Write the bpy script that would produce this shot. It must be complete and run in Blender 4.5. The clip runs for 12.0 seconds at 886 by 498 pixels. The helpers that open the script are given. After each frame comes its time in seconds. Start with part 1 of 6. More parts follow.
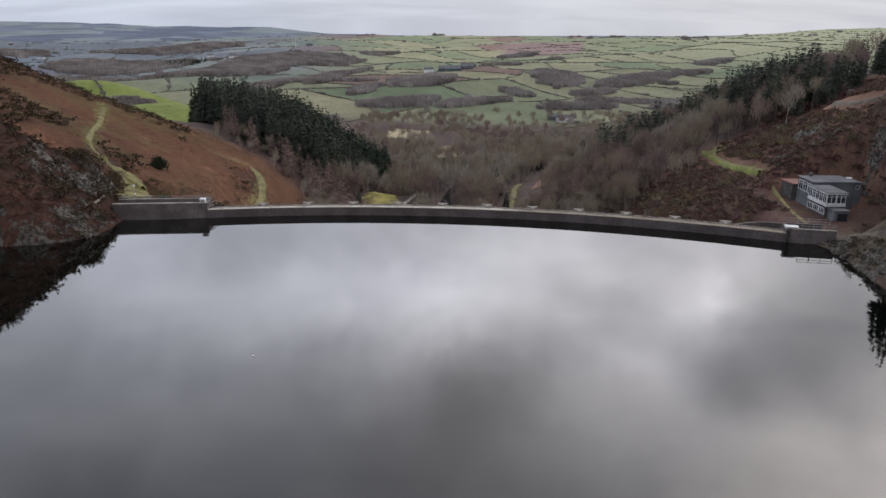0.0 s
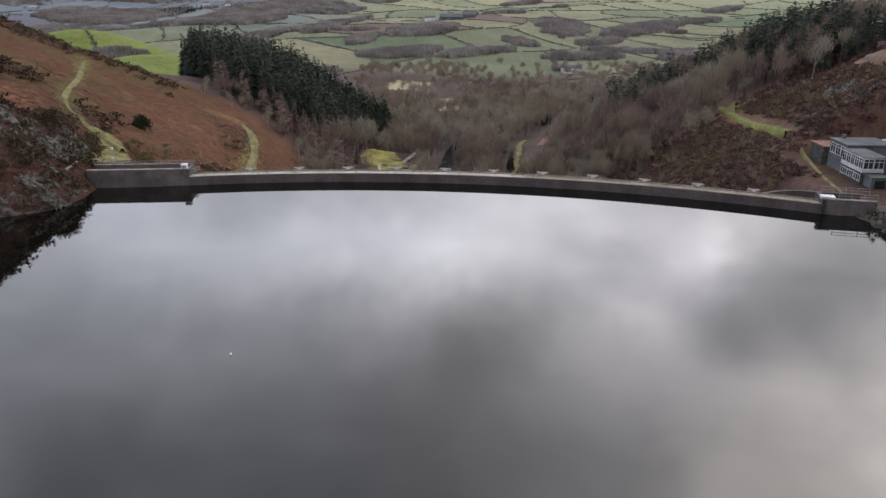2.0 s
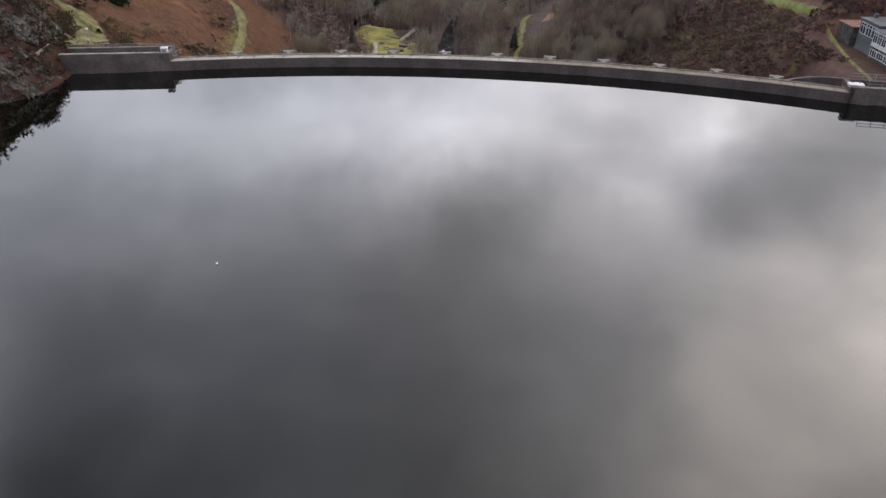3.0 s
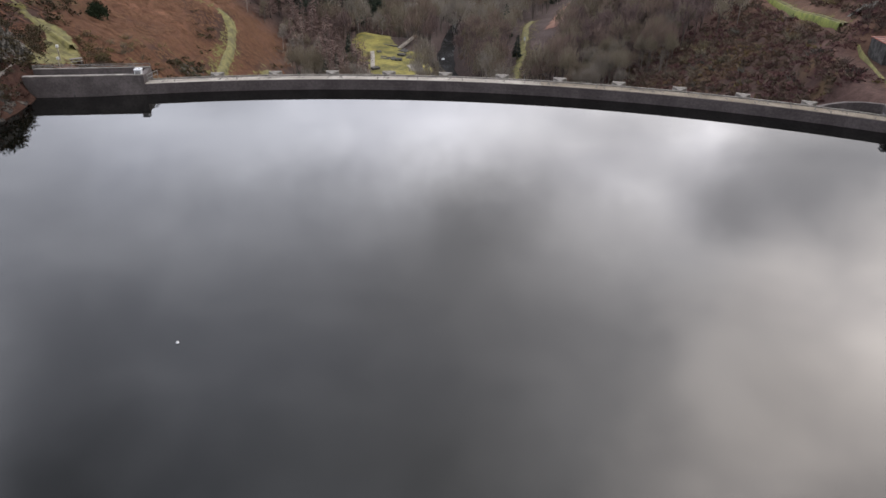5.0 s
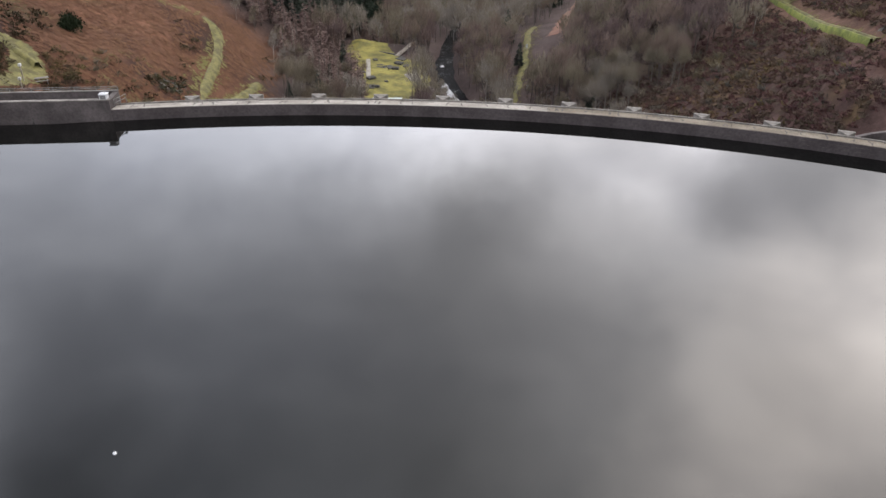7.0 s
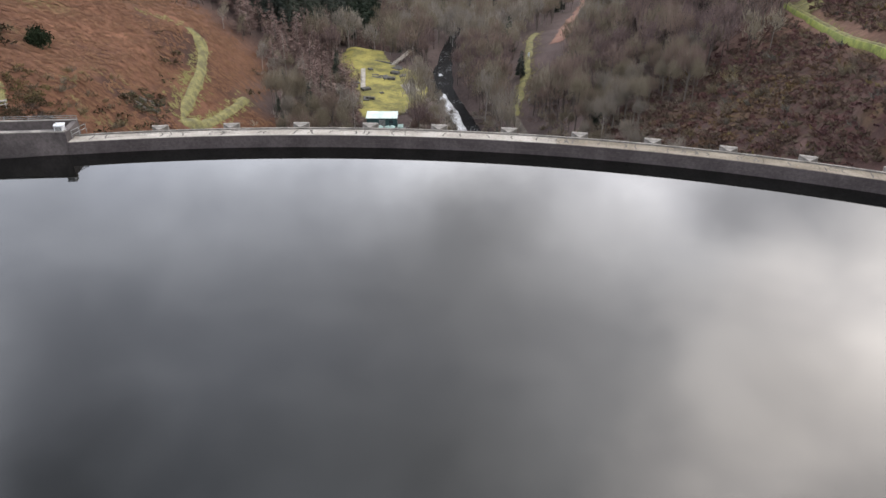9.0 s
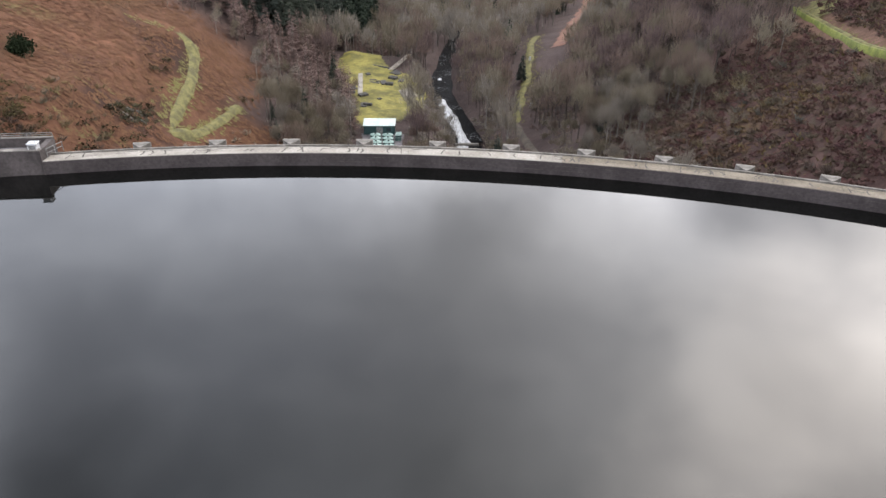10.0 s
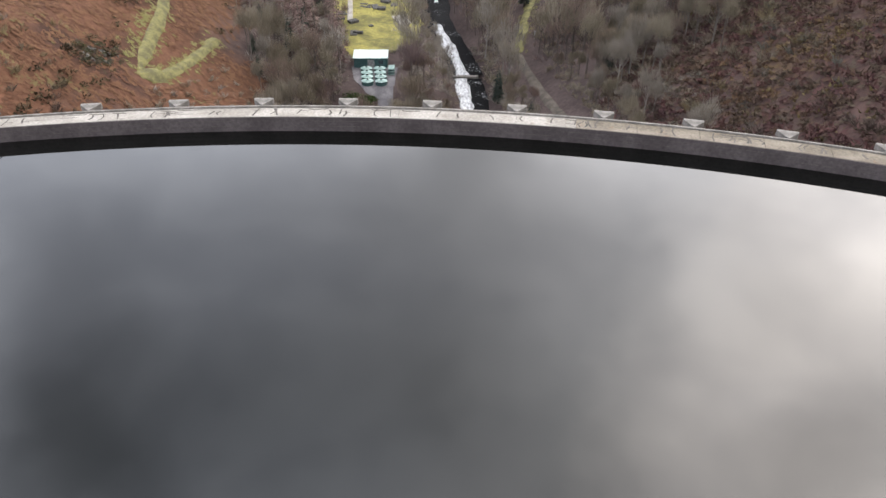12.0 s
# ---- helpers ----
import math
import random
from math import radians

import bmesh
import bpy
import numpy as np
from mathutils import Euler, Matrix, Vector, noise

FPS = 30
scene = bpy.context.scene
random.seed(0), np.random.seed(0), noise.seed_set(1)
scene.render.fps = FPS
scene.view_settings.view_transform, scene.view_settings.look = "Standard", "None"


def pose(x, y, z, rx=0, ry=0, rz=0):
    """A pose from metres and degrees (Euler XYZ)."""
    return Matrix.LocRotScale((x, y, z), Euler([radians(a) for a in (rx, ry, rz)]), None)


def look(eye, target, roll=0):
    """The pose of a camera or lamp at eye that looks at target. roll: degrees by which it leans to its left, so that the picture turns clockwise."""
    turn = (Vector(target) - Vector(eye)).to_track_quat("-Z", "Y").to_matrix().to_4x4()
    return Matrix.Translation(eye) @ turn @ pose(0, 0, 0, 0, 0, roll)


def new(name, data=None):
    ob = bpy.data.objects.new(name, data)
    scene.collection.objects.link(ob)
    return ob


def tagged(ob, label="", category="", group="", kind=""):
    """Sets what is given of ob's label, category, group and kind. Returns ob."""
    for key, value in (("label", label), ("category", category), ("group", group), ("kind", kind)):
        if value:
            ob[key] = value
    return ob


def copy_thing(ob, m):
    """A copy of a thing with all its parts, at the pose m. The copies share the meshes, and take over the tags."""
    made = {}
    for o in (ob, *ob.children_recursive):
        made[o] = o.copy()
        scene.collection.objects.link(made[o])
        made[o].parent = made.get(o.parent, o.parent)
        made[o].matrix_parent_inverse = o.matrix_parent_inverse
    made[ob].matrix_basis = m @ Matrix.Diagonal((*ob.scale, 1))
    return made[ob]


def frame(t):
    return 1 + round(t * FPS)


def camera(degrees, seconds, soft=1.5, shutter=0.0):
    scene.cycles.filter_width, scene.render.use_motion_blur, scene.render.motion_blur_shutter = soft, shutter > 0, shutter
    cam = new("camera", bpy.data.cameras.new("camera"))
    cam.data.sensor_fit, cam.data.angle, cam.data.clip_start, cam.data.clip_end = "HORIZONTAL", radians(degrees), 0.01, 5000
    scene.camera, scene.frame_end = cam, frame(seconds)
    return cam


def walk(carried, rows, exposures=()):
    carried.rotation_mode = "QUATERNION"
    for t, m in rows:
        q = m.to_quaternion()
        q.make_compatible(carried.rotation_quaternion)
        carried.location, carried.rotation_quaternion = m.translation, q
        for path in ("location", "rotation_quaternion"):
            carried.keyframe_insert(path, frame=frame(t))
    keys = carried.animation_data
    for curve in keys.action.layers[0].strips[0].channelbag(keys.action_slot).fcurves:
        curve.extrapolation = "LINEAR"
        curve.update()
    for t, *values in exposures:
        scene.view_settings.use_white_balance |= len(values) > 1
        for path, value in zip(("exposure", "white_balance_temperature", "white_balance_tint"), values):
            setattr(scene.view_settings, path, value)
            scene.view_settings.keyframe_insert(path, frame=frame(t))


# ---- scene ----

# ---------------------------------------------------------------- camera
cam = camera(61.66, 12.0)
# seconds, x, y, z, yaw, pitch, roll
PATH = [
    (0.0, 0.00, 0.00, 35.00, -0.28, -17.05, 0.31), (0.1, -0.01, 0.52, 34.99, -0.27, -17.85, 0.30),
    (0.2, -0.02, 1.04, 34.98, -0.26, -18.79, 0.28), (0.3, -0.02, 1.57, 34.96, -0.25, -19.71, 0.26),
    (0.4, -0.03, 2.09, 34.95, -0.24, -20.45, 0.24), (0.5, -0.04, 2.62, 34.94, -0.24, -20.62, 0.23),
    (1.0, -0.08, 5.29, 34.91, -0.23, -20.72, 0.27), (1.5, -0.11, 8.05, 34.91, -0.19, -20.71, 0.30),
    (2.0, -0.11, 10.89, 34.93, -0.17, -20.78, 0.27), (2.1, -0.11, 11.47, 34.93, -0.18, -21.35, 0.27),
    (2.2, -0.11, 12.05, 34.93, -0.19, -22.45, 0.27), (2.3, -0.11, 12.64, 34.94, -0.20, -23.60, 0.27),
    (2.4, -0.11, 13.22, 34.94, -0.21, -24.79, 0.27), (2.5, -0.11, 13.81, 34.94, -0.22, -25.98, 0.27),
    (2.6, -0.11, 14.39, 34.94, -0.22, -27.20, 0.27), (2.7, -0.11, 14.97, 34.95, -0.23, -28.42, 0.28),
    (2.8, -0.11, 15.56, 34.95, -0.23, -29.50, 0.28), (2.9, -0.12, 16.14, 34.95, -0.24, -30.02, 0.29),
    (3.0, -0.12, 16.72, 34.96, -0.24, -30.14, 0.30), (3.6, -0.13, 20.22, 34.99, -0.26, -30.15, 0.32),
    (4.5, -0.15, 25.47, 35.03, -0.27, -30.16, 0.34), (5.0, -0.14, 28.38, 35.06, -0.26, -30.20, 0.33),
    (5.5, -0.08, 31.28, 35.07, -0.28, -30.23, 0.35), (6.0, 0.01, 34.18, 35.08, -0.29, -30.26, 0.37),
    (6.5, 0.13, 37.10, 35.08, -0.27, -30.29, 0.38), (7.0, 0.24, 40.04, 35.06, -0.27, -30.32, 0.36),
    (8.0, 0.45, 45.94, 34.98, -0.28, -30.35, 0.34), (9.0, 0.66, 51.84, 34.87, -0.29, -30.38, 0.31),
    (9.5, 0.75, 54.79, 34.80, -0.29, -30.39, 0.27), (10.0, 0.83, 57.73, 34.74, -0.30, -30.42, 0.24),
    (10.1, 0.85, 58.33, 34.73, -0.32, -30.63, 0.22), (10.2, 0.86, 58.92, 34.72, -0.35, -31.60, 0.21),
    (10.3, 0.88, 59.52, 34.71, -0.37, -32.55, 0.20), (10.4, 0.90, 60.11, 34.70, -0.40, -33.72, 0.18),
    (10.5, 0.91, 60.71, 34.69, -0.42, -34.75, 0.17), (10.6, 0.92, 61.31, 34.70, -0.43, -35.55, 0.17),
    (10.7, 0.93, 61.90, 34.70, -0.45, -36.20, 0.16), (10.8, 0.95, 62.50, 34.71, -0.46, -36.62, 0.16),
    (10.9, 0.96, 63.09, 34.71, -0.47, -36.77, 0.16), (11.0, 0.97, 63.69, 34.72, -0.48, -36.81, 0.16),
    (11.5, 1.03, 66.65, 34.76, -0.51, -36.83, 0.18), (12.0, 1.08, 69.61, 34.79, -0.50, -36.84, 0.14),
]


def aimed(x, y, z, yaw, pitch, roll):
    a, p = radians(yaw), radians(pitch)
    way = Vector((-math.sin(a) * math.cos(p), math.cos(a) * math.cos(p), math.sin(p)))
    eye = Vector((x, y, z))
    return look(eye, eye + way * 50.0, roll)


walk(cam, [(t, aimed(*row)) for t, *row in PATH], [(0.0, -0.26, 6430, 12), (2.0, -0.11, 6470, 12), (3.0, -0.07, 6490, 12), (7.0, 0.22, 6480, 11), (9.0, 0.45, 6430, 10), (11.0, 0.64, 6430, 10), (12.0, 0.71, 6430, 10)])

# ---------------------------------------------------------------- sky and sun
world = bpy.data.worlds.new("sky")
scene.world = world
world.use_nodes = True
wt = world.node_tree
wt.nodes.clear()


def node(tree, kind, **inputs):
    n = tree.nodes.new(kind)
    for key, value in inputs.items():
        sock = n.inputs[int(key[1:])] if key[0] == "i" and key[1:].isdigit() else n.inputs[key.replace("_", " ")]
        if isinstance(value, bpy.types.NodeSocket):
            tree.links.new(value, sock)
        else:
            sock.default_value = value
    return n


def math_node(tree, op, a, b=0.0, clamp=False):
    n = tree.nodes.new("ShaderNodeMath")
    n.operation, n.use_clamp = op, clamp
    for k, v in enumerate((a, b)):
        if isinstance(v, bpy.types.NodeSocket):
            tree.links.new(v, n.inputs[k])
        else:
            n.inputs[k].default_value = v
    return n.outputs[0]


def mix_rgb(tree, fac, a, b, mode="MIX"):
    n = tree.nodes.new("ShaderNodeMix")
    n.data_type, n.blend_type = "RGBA", mode
    for k, v in ((0, fac), (6, a), (7, b)):
        if isinstance(v, bpy.types.NodeSocket):
            tree.links.new(v, n.inputs[k])
        else:
            n.inputs[k].default_value = v if k == 0 else (*v, 1.0)
    return n.outputs[2]


def map_range(tree, v, a, b, c, d, smooth=True):
    n = tree.nodes.new("ShaderNodeMapRange")
    n.interpolation_type = "SMOOTHSTEP" if smooth else "LINEAR"
    tree.links.new(v, n.inputs[0])
    for k, q in enumerate((a, b, c, d)):
        n.inputs[k + 1].default_value = q
    return n.outputs[0]


SUN_ELEVATION, SUN_AZIMUTH = 62.0, 50.0     # azimuth clockwise from +y
sky = wt.nodes.new("ShaderNodeTexSky")
sky.sky_type, sky.sun_disc = "NISHITA", False
sky.sun_elevation, sky.sun_rotation = radians(SUN_ELEVATION), radians(SUN_AZIMUTH)
geo = wt.nodes.new("ShaderNodeTexCoord")
raw = geo.outputs["Generated"]
warp = node(wt, "ShaderNodeTexNoise", Vector=raw, Scale=5.0, Detail=5.0, Roughness=0.58)
shift = node(wt, "ShaderNodeVectorMath", i0=warp.outputs["Color"], i1=(0.5, 0.5, 0.5))
shift.operation = "SUBTRACT"
scaled = node(wt, "ShaderNodeVectorMath", i0=shift.outputs[0])
scaled.operation = "SCALE"
scaled.inputs["Scale"].default_value = 0.15
moved = node(wt, "ShaderNodeVectorMath", i0=raw, i1=scaled.outputs[0])
moved.operation = "ADD"
unit = node(wt, "ShaderNodeVectorMath", i0=moved.outputs[0])
unit.operation = "NORMALIZE"
way = unit.outputs[0]
# bearing and elevation of the view, in degrees
bent = node(wt, "ShaderNodeSeparateXYZ", Vector=way)
bearing = math_node(wt, "MULTIPLY", math_node(wt, "ARCTAN2", bent.outputs[0], bent.outputs[1]), 57.2958)
lifted = math_node(wt, "MULTIPLY", math_node(wt, "ARCSINE", bent.outputs[2]), 57.2958)
dome = node(wt, "ShaderNodeCombineXYZ", X=bearing, Y=lifted).outputs[0]
sep = node(wt, "ShaderNodeSeparateXYZ", Vector=raw)
up = math_node(wt, "MAXIMUM", sep.outputs[2], 0.0)
# cloud deck: the view ray meets a flat layer
den = math_node(wt, "ADD", up, 0.16)
deck = node(wt, "ShaderNodeCombineXYZ", X=math_node(wt, "MULTIPLY", sep.outputs[0], 3.0), Y=math_node(wt, "DIVIDE", sep.outputs[1], den), Z=math_node(wt, "MULTIPLY", sep.outputs[2], 5.0))
cloud = node(wt, "ShaderNodeTexNoise", Vector=deck.outputs[0], Scale=1.7, Detail=6.0, Roughness=0.52, Distortion=0.35)
cloud2 = node(wt, "ShaderNodeTexNoise", Vector=deck.outputs[0], Scale=0.6, Detail=2.0, Roughness=0.5)
cover = math_node(wt, "ADD", math_node(wt, "MULTIPLY", cloud.outputs[0], 0.55), math_node(wt, "MULTIPLY", cloud2.outputs[0], 0.45))
thick = map_range(wt, cover, 0.36, 0.64, 0.0, 1.0)


def lobe(azimuth, elevation, wide, soft):
    """A soft round region of the sky: 1 in its middle, 0 past its rim."""
    a, e = radians(azimuth), radians(elevation)
    c = (math.sin(a) * math.cos(e), math.cos(a) * math.cos(e), math.sin(e))
    n = node(wt, "ShaderNodeVectorMath", i0=way, i1=c)
    n.operation = "DOT_PRODUCT"
    return map_range(wt, n.outputs["Value"], math.cos(radians(wide + soft)), math.cos(radians(max(wide - soft, 0.0))), 0.0, 1.0)


rise = map_range(wt, up, 0.0, 0.26, 0.0, 1.0)
base = mix_rgb(wt, rise, (0.8, 0.835, 0.92), (1.66, 1.66, 1.76))
base = mix_rgb(wt, map_range(wt, up, 0.34, 0.55, 0.0, 1.0), base, (2.05, 2.04, 2.14))
base = mix_rgb(wt, map_range(wt, up, 0.6, 0.77, 0.0, 1.0), base, (1.5, 1.5, 1.56))
cool = mix_rgb(wt, map_range(wt, bearing, -28.0, 22.0, 0.0, 1.0), (0.965, 1.0, 1.05), (1.02, 1.0, 0.965))
base = mix_rgb(wt, 1.0, base, cool, "MULTIPLY")
base = mix_rgb(wt, lobe(50, 42, 13, 14), base, (5.4, 5.0, 4.7))
# the cloud deck, bright breaks and dark banks: bearing, elevation, width, depth, slant, stops
BREAKS = [(20, 24, 13, 7, 25, 0.93), (-8, 21, 9, 3.5, 0, 1.12), (36, 30, 4, 3, -25, 0.2), (20, 45, 6, 4, -25, 0.26), (8, 18, 4, 3, -25, 0.41),
          (-24, 18, 4, 3, 25, 0.45), (-24, 39, 4, 3, 0, 0.39), (-16, 39, 4, 3, 0, 0.22), (24, 36, 4, 3, -25, 0.19), (0, 21, 4, 3, 25, 0.39), (24, 12, 9, 3.5, -25, 0.33), (-20, 48, 13, 7, 25, 0.11), (20, 21, 4, 3, -25, 0.15), (12, 42, 4, 3, 25, 0.17), (16, 24, 4, 3, -25, 0.11), (-12, 28, 14, 4, 0, 0.14)]
BANKS = [(-24, 42, 13, 7, 0, -1.22), (0, 33, 6, 4, 25, -0.34), (-36, 45, 4, 3, 25, -0.5), (0, 48, 5, 4, 25, -0.42), (-32, 33, 9, 3.5, -25, -0.23),
         (40, 45, 6, 4, -25, -0.55), (28, 21, 4, 3, -25, -0.53), (-16, 30, 4, 3, 25, -0.2), (0, 42, 9, 5, -25, -0.21), (4, 30, 4, 3, 0, -0.29),
         (-36, 42, 4, 3, -25, -0.48), (-36, 54, 9, 3.5, 25, -0.13), (-16, 57, 9, 5, -25, -0.26), (-36, 48, 4, 3, 25, -0.41), (32, 33, 9, 5, -25, -0.29)]
WISPS = [(20.8, 19.2, 2.0, 1.5, 0, 0.65), (6, 27.4, 3.6, 2.2, -12, -0.45), (23.5, 25.4, 2.6, 1.6, 15, -0.45), (28, 36, 4, 3, 25, -0.2), (-4, 33, 4, 3, -25, -0.11), (36, 21, 4, 3, 0, -0.1), (16.5, 24.2, 3.6, 0.8, 30, 0.25), (13.5, 18.8, 4.0, 0.8, 0, -0.2),
         (2.5, 21.5, 3.0, 1.5, 10, 0.2), (36, 30.5, 2.5, 1.8, 10, 0.1), (27, 38, 3, 2, 20, 0.12), (33, 42.5, 3, 2, -10, 0.15), (-29, 25, 4, 2, 10, -0.15), (-14, 25, 6, 1.2, 8, -0.1)]


def cloud_lobe(a, e, wide, deep, slant):
    """A soft oval region of the sky: 1 in its middle, fading outwards."""
    m = node(wt, "ShaderNodeMapping", Vector=dome)
    m.vector_type = "TEXTURE"
    m.inputs["Location"].default_value = (a, e, 0)
    m.inputs["Rotation"].default_value = (0, 0, radians(slant))
    m.inputs["Scale"].default_value = (wide, deep, 1)
    q = node(wt, "ShaderNodeVectorMath", i0=m.outputs[0], i1=m.outputs[0])
    q.operation = "DOT_PRODUCT"
    return math_node(wt, "EXPONENT", math_node(wt, "MULTIPLY", q.outputs["Value"], -0.5))


stops = None
for *where, gain in BREAKS + BANKS + WISPS:
    one = math_node(wt, "MULTIPLY", cloud_lobe(*where), gain)
    stops = one if stops is None else math_node(wt, "ADD", stops, one)
light = math_node(wt, "POWER", 2.0, stops)
light = node(wt, "ShaderNodeCombineColor", Red=light, Green=light, Blue=light).outputs[0]
base = mix_rgb(wt, 1.0, base, light, "MULTIPLY")
shade = mix_rgb(wt, thick, (1.16, 1.16, 1.15), (0.84, 0.845, 0.86))
shade = mix_rgb(wt, map_range(wt, up, 0.0, 0.2, 0.8, 1.0), (1.0, 1.0, 1.0), shade)
deck_col = mix_rgb(wt, 1.0, base, shade, "MULTIPLY")
clear = mix_rgb(wt, 1.0, sky.outputs[0], (0.11, 0.11, 0.11), "MULTIPLY")
total = mix_rgb(wt, 0.93, clear, deck_col)
bg = node(wt, "ShaderNodeBackground", Color=total, Strength=0.92)
out = wt.nodes.new("ShaderNodeOutputWorld")
wt.links.new(bg.outputs[0], out.inputs[0])

sun = new("sun", bpy.data.lights.new("sun", "SUN"))
sun.data.energy, sun.data.angle, sun.data.color = 0.7, radians(14), (1.0, 0.96, 0.94)
a, e = radians(SUN_AZIMUTH), radians(SUN_ELEVATION)
sun.matrix_world = look(Vector((math.sin(a) * math.cos(e), math.cos(a) * math.cos(e), math.sin(e))) * 400, (0, 0, 0))

# ---------------------------------------------------------------- the lie of the land
DAM_X, DAM_Y, DAM_R = -14.04, -24.76, 160.4      # the dam's arc


def dam_y(x):
    return DAM_Y + np.sqrt(np.maximum(DAM_R ** 2 - (x - DAM_X) ** 2, 3600.0))


def smooth(a, b, v):
    s = np.clip((v - a) / (b - a), 0, 1)
    return s * s * (3 - 2 * s)


def hash2(i, j, k=0):
    v = np.sin(i * 127.1 + j * 311.7 + k * 74.7) * 43758.5453
    return v - np.floor(v)


def vnoise(x, y, k=0):
    """Smooth value noise, about -1 to 1."""
    i, j = np.floor(x), np.floor(y)
    u, v = x - i, y - j
    u, v = u * u * (3 - 2 * u), v * v * (3 - 2 * v)
    a = hash2(i, j, k) * (1 - u) + hash2(i + 1, j, k) * u
    b = hash2(i, j + 1, k) * (1 - u) + hash2(i + 1, j + 1, k) * u
    return 2 * (a * (1 - v) + b * v) - 1


def fbm(x, y, k=0, n=4):
    return sum(vnoise(x * 2 ** m, y * 2 ** m, k + m) / 2 ** m for m in range(n)) / 1.6


LEFT = ((-700, 60, 100, 120, 135, 150, 175, 200, 231, 280, 350, 450, 700), (0, 0, 0.3, 0.7, 1.5, -2.5, -4, -8, -9, -18, -30, -45, -58))
LEFT_RISE = ((-700, 60, 100, 135, 150, 175, 231, 280, 350, 450, 700), (0.3, 0.5, 0.75, 0.85, 0.55, 0.52, 0.53, 0.45, 0.36, 0.12, 0.02))
RIGHT = ((-700, 60, 100, 117, 130, 155, 172, 190, 215, 260, 300, 400, 700), (0, 0, 0.3, 0, -1, -2, -5, -9, -14.5, -19, -23, -40, -58))
RIGHT_RISE = ((-700, 40, 70, 110, 130, 190, 260, 320, 420, 700), (0.3, 0.5, 0.9, 0.9, 0.62, 0.62, 0.5, 0.38, 0.15, 0.02))
SHORE = ((-700, -200, 60, 100, 112, 114, 115, 116, 118, 120, 125, 135, 700), (-60, -60, -125, -97, -77, -71.3, -67.8, -65, -61.4, -59.4, -58.7, -59.5, -59.5))
FLOOR = ((130, 200, 240, 290, 400, 700, 800), (-36, -38, -40, -41.5, -48, -60, -61))


RIVER = ((150, 168, 190, 215, 231, 242, 250, 261, 275, 290, 310, 340, 400, 600), (13, 12.5, 12, 10.2, 9.2, 8.6, 7.4, 5.6, 2.8, 1.0, 1.5, 4, 10, 30))


def river_x(y):
    return np.interp(y, *RIVER)


def river_z(y):
    return np.interp(y, *FLOOR) - 1.0 - 0.6 * smooth(243, 241, y)


def far_height(x, y):
    """The hillside of fields beyond the valley, and the far ridge."""
    b = x / np.maximum(y, 1.0)
    hill = np.interp(y, (600, 800, 1000, 1300, 1700, 2100, 2400, 2800, 3400), (-60, -61, -56, -46, -30, -14, -9, -30, -60))
    west = smooth(-0.12, -0.42, b)
    hill = hill * (1 - west) + west * np.interp(y, (600, 900, 1300, 1800, 2400, 3000, 3600), (-58, -66, -60, -42, -30, -55, -60))
    hill = hill + 32 * smooth(0.3, 0.62, b) * smooth(1000, 2000, y)
    ridge = np.interp(y, (3000, 4000, 4700, 5200), (0, 0.6, 1, 0.9)) * (np.interp(b, (-0.7, -0.5, -0.42, -0.34, -0.22, -0.15, 0.0, 0.2, 0.5, 0.8), (73, 73, 68, 54, 40, 8, 6, 8, 14, 22)))
    hill = hill + ridge * smooth(2600, 4600, y)
    spur = fbm((0.87 * x - 0.5 * y) / 230, (0.5 * x + 0.87 * y) / 620, 5, 2)
    hill = hill + 25 * spur * smooth(700, 1000, y) * smooth(2300, 1700, y) + 5 * fbm(x / 130, y / 150, 6, 2) * smooth(650, 1000, y) + 13 * fbm(x / 620 + 3, y / 420, 8, 2) * smooth(1100, 1700, y) * (1 - 0.6 * smooth(2000, 2500, y) * smooth(3400, 3000, y))
    return hill + 10 * fbm(x / 900, y / 300 + 0.4, 15, 3) * smooth(2600, 3200, y)


# woods on the far hillsides: bearing x / y, distance, half widths of both, slant of distance with bearing
FAR_WOODS = [(-0.135, 1150, 0.055, 70, 4000), (-0.02, 1000, 0.05, 60, 500), (0.15, 1080, 0.038, 90, 0), (0.26, 1120, 0.055, 60, 1500), (-0.05, 850, 0.06, 25, 300),
             (0.05, 850, 0.06, 20, 300), (0.25, 900, 0.07, 14, 200), (-0.42, 1450, 0.11, 130, 300), (-0.25, 1400, 0.06, 150, 1500), (-0.415, 652, 0.045, 14, 300), (-0.36, 1850, 0.1, 130, 800), (-0.6, 1800, 0.1, 170, 0), (0.02, 1250, 0.03, 30, 900), (0.2, 960, 0.03, 25, 900), (0.1, 920, 0.03, 22, -400), (-0.1, 930, 0.025, 30, 900), (0.08, 1320, 0.03, 25, 500), (0.33, 1250, 0.03, 30, 1200),
             (0.1, 1750, 0.03, 40, 900), (0.36, 1450, 0.03, 40, 900), (-0.08, 1750, 0.03, 30, 500), (0.31, 840, 0.03, 30, 0), (-0.3, 1250, 0.13, 90, 600), (-0.17, 1550, 0.07, 90, 900), (-0.47, 1200, 0.08, 90, 0), (-0.22, 980, 0.05, 40, 1500), (0.18, 830, 0.06, 22, 200)]


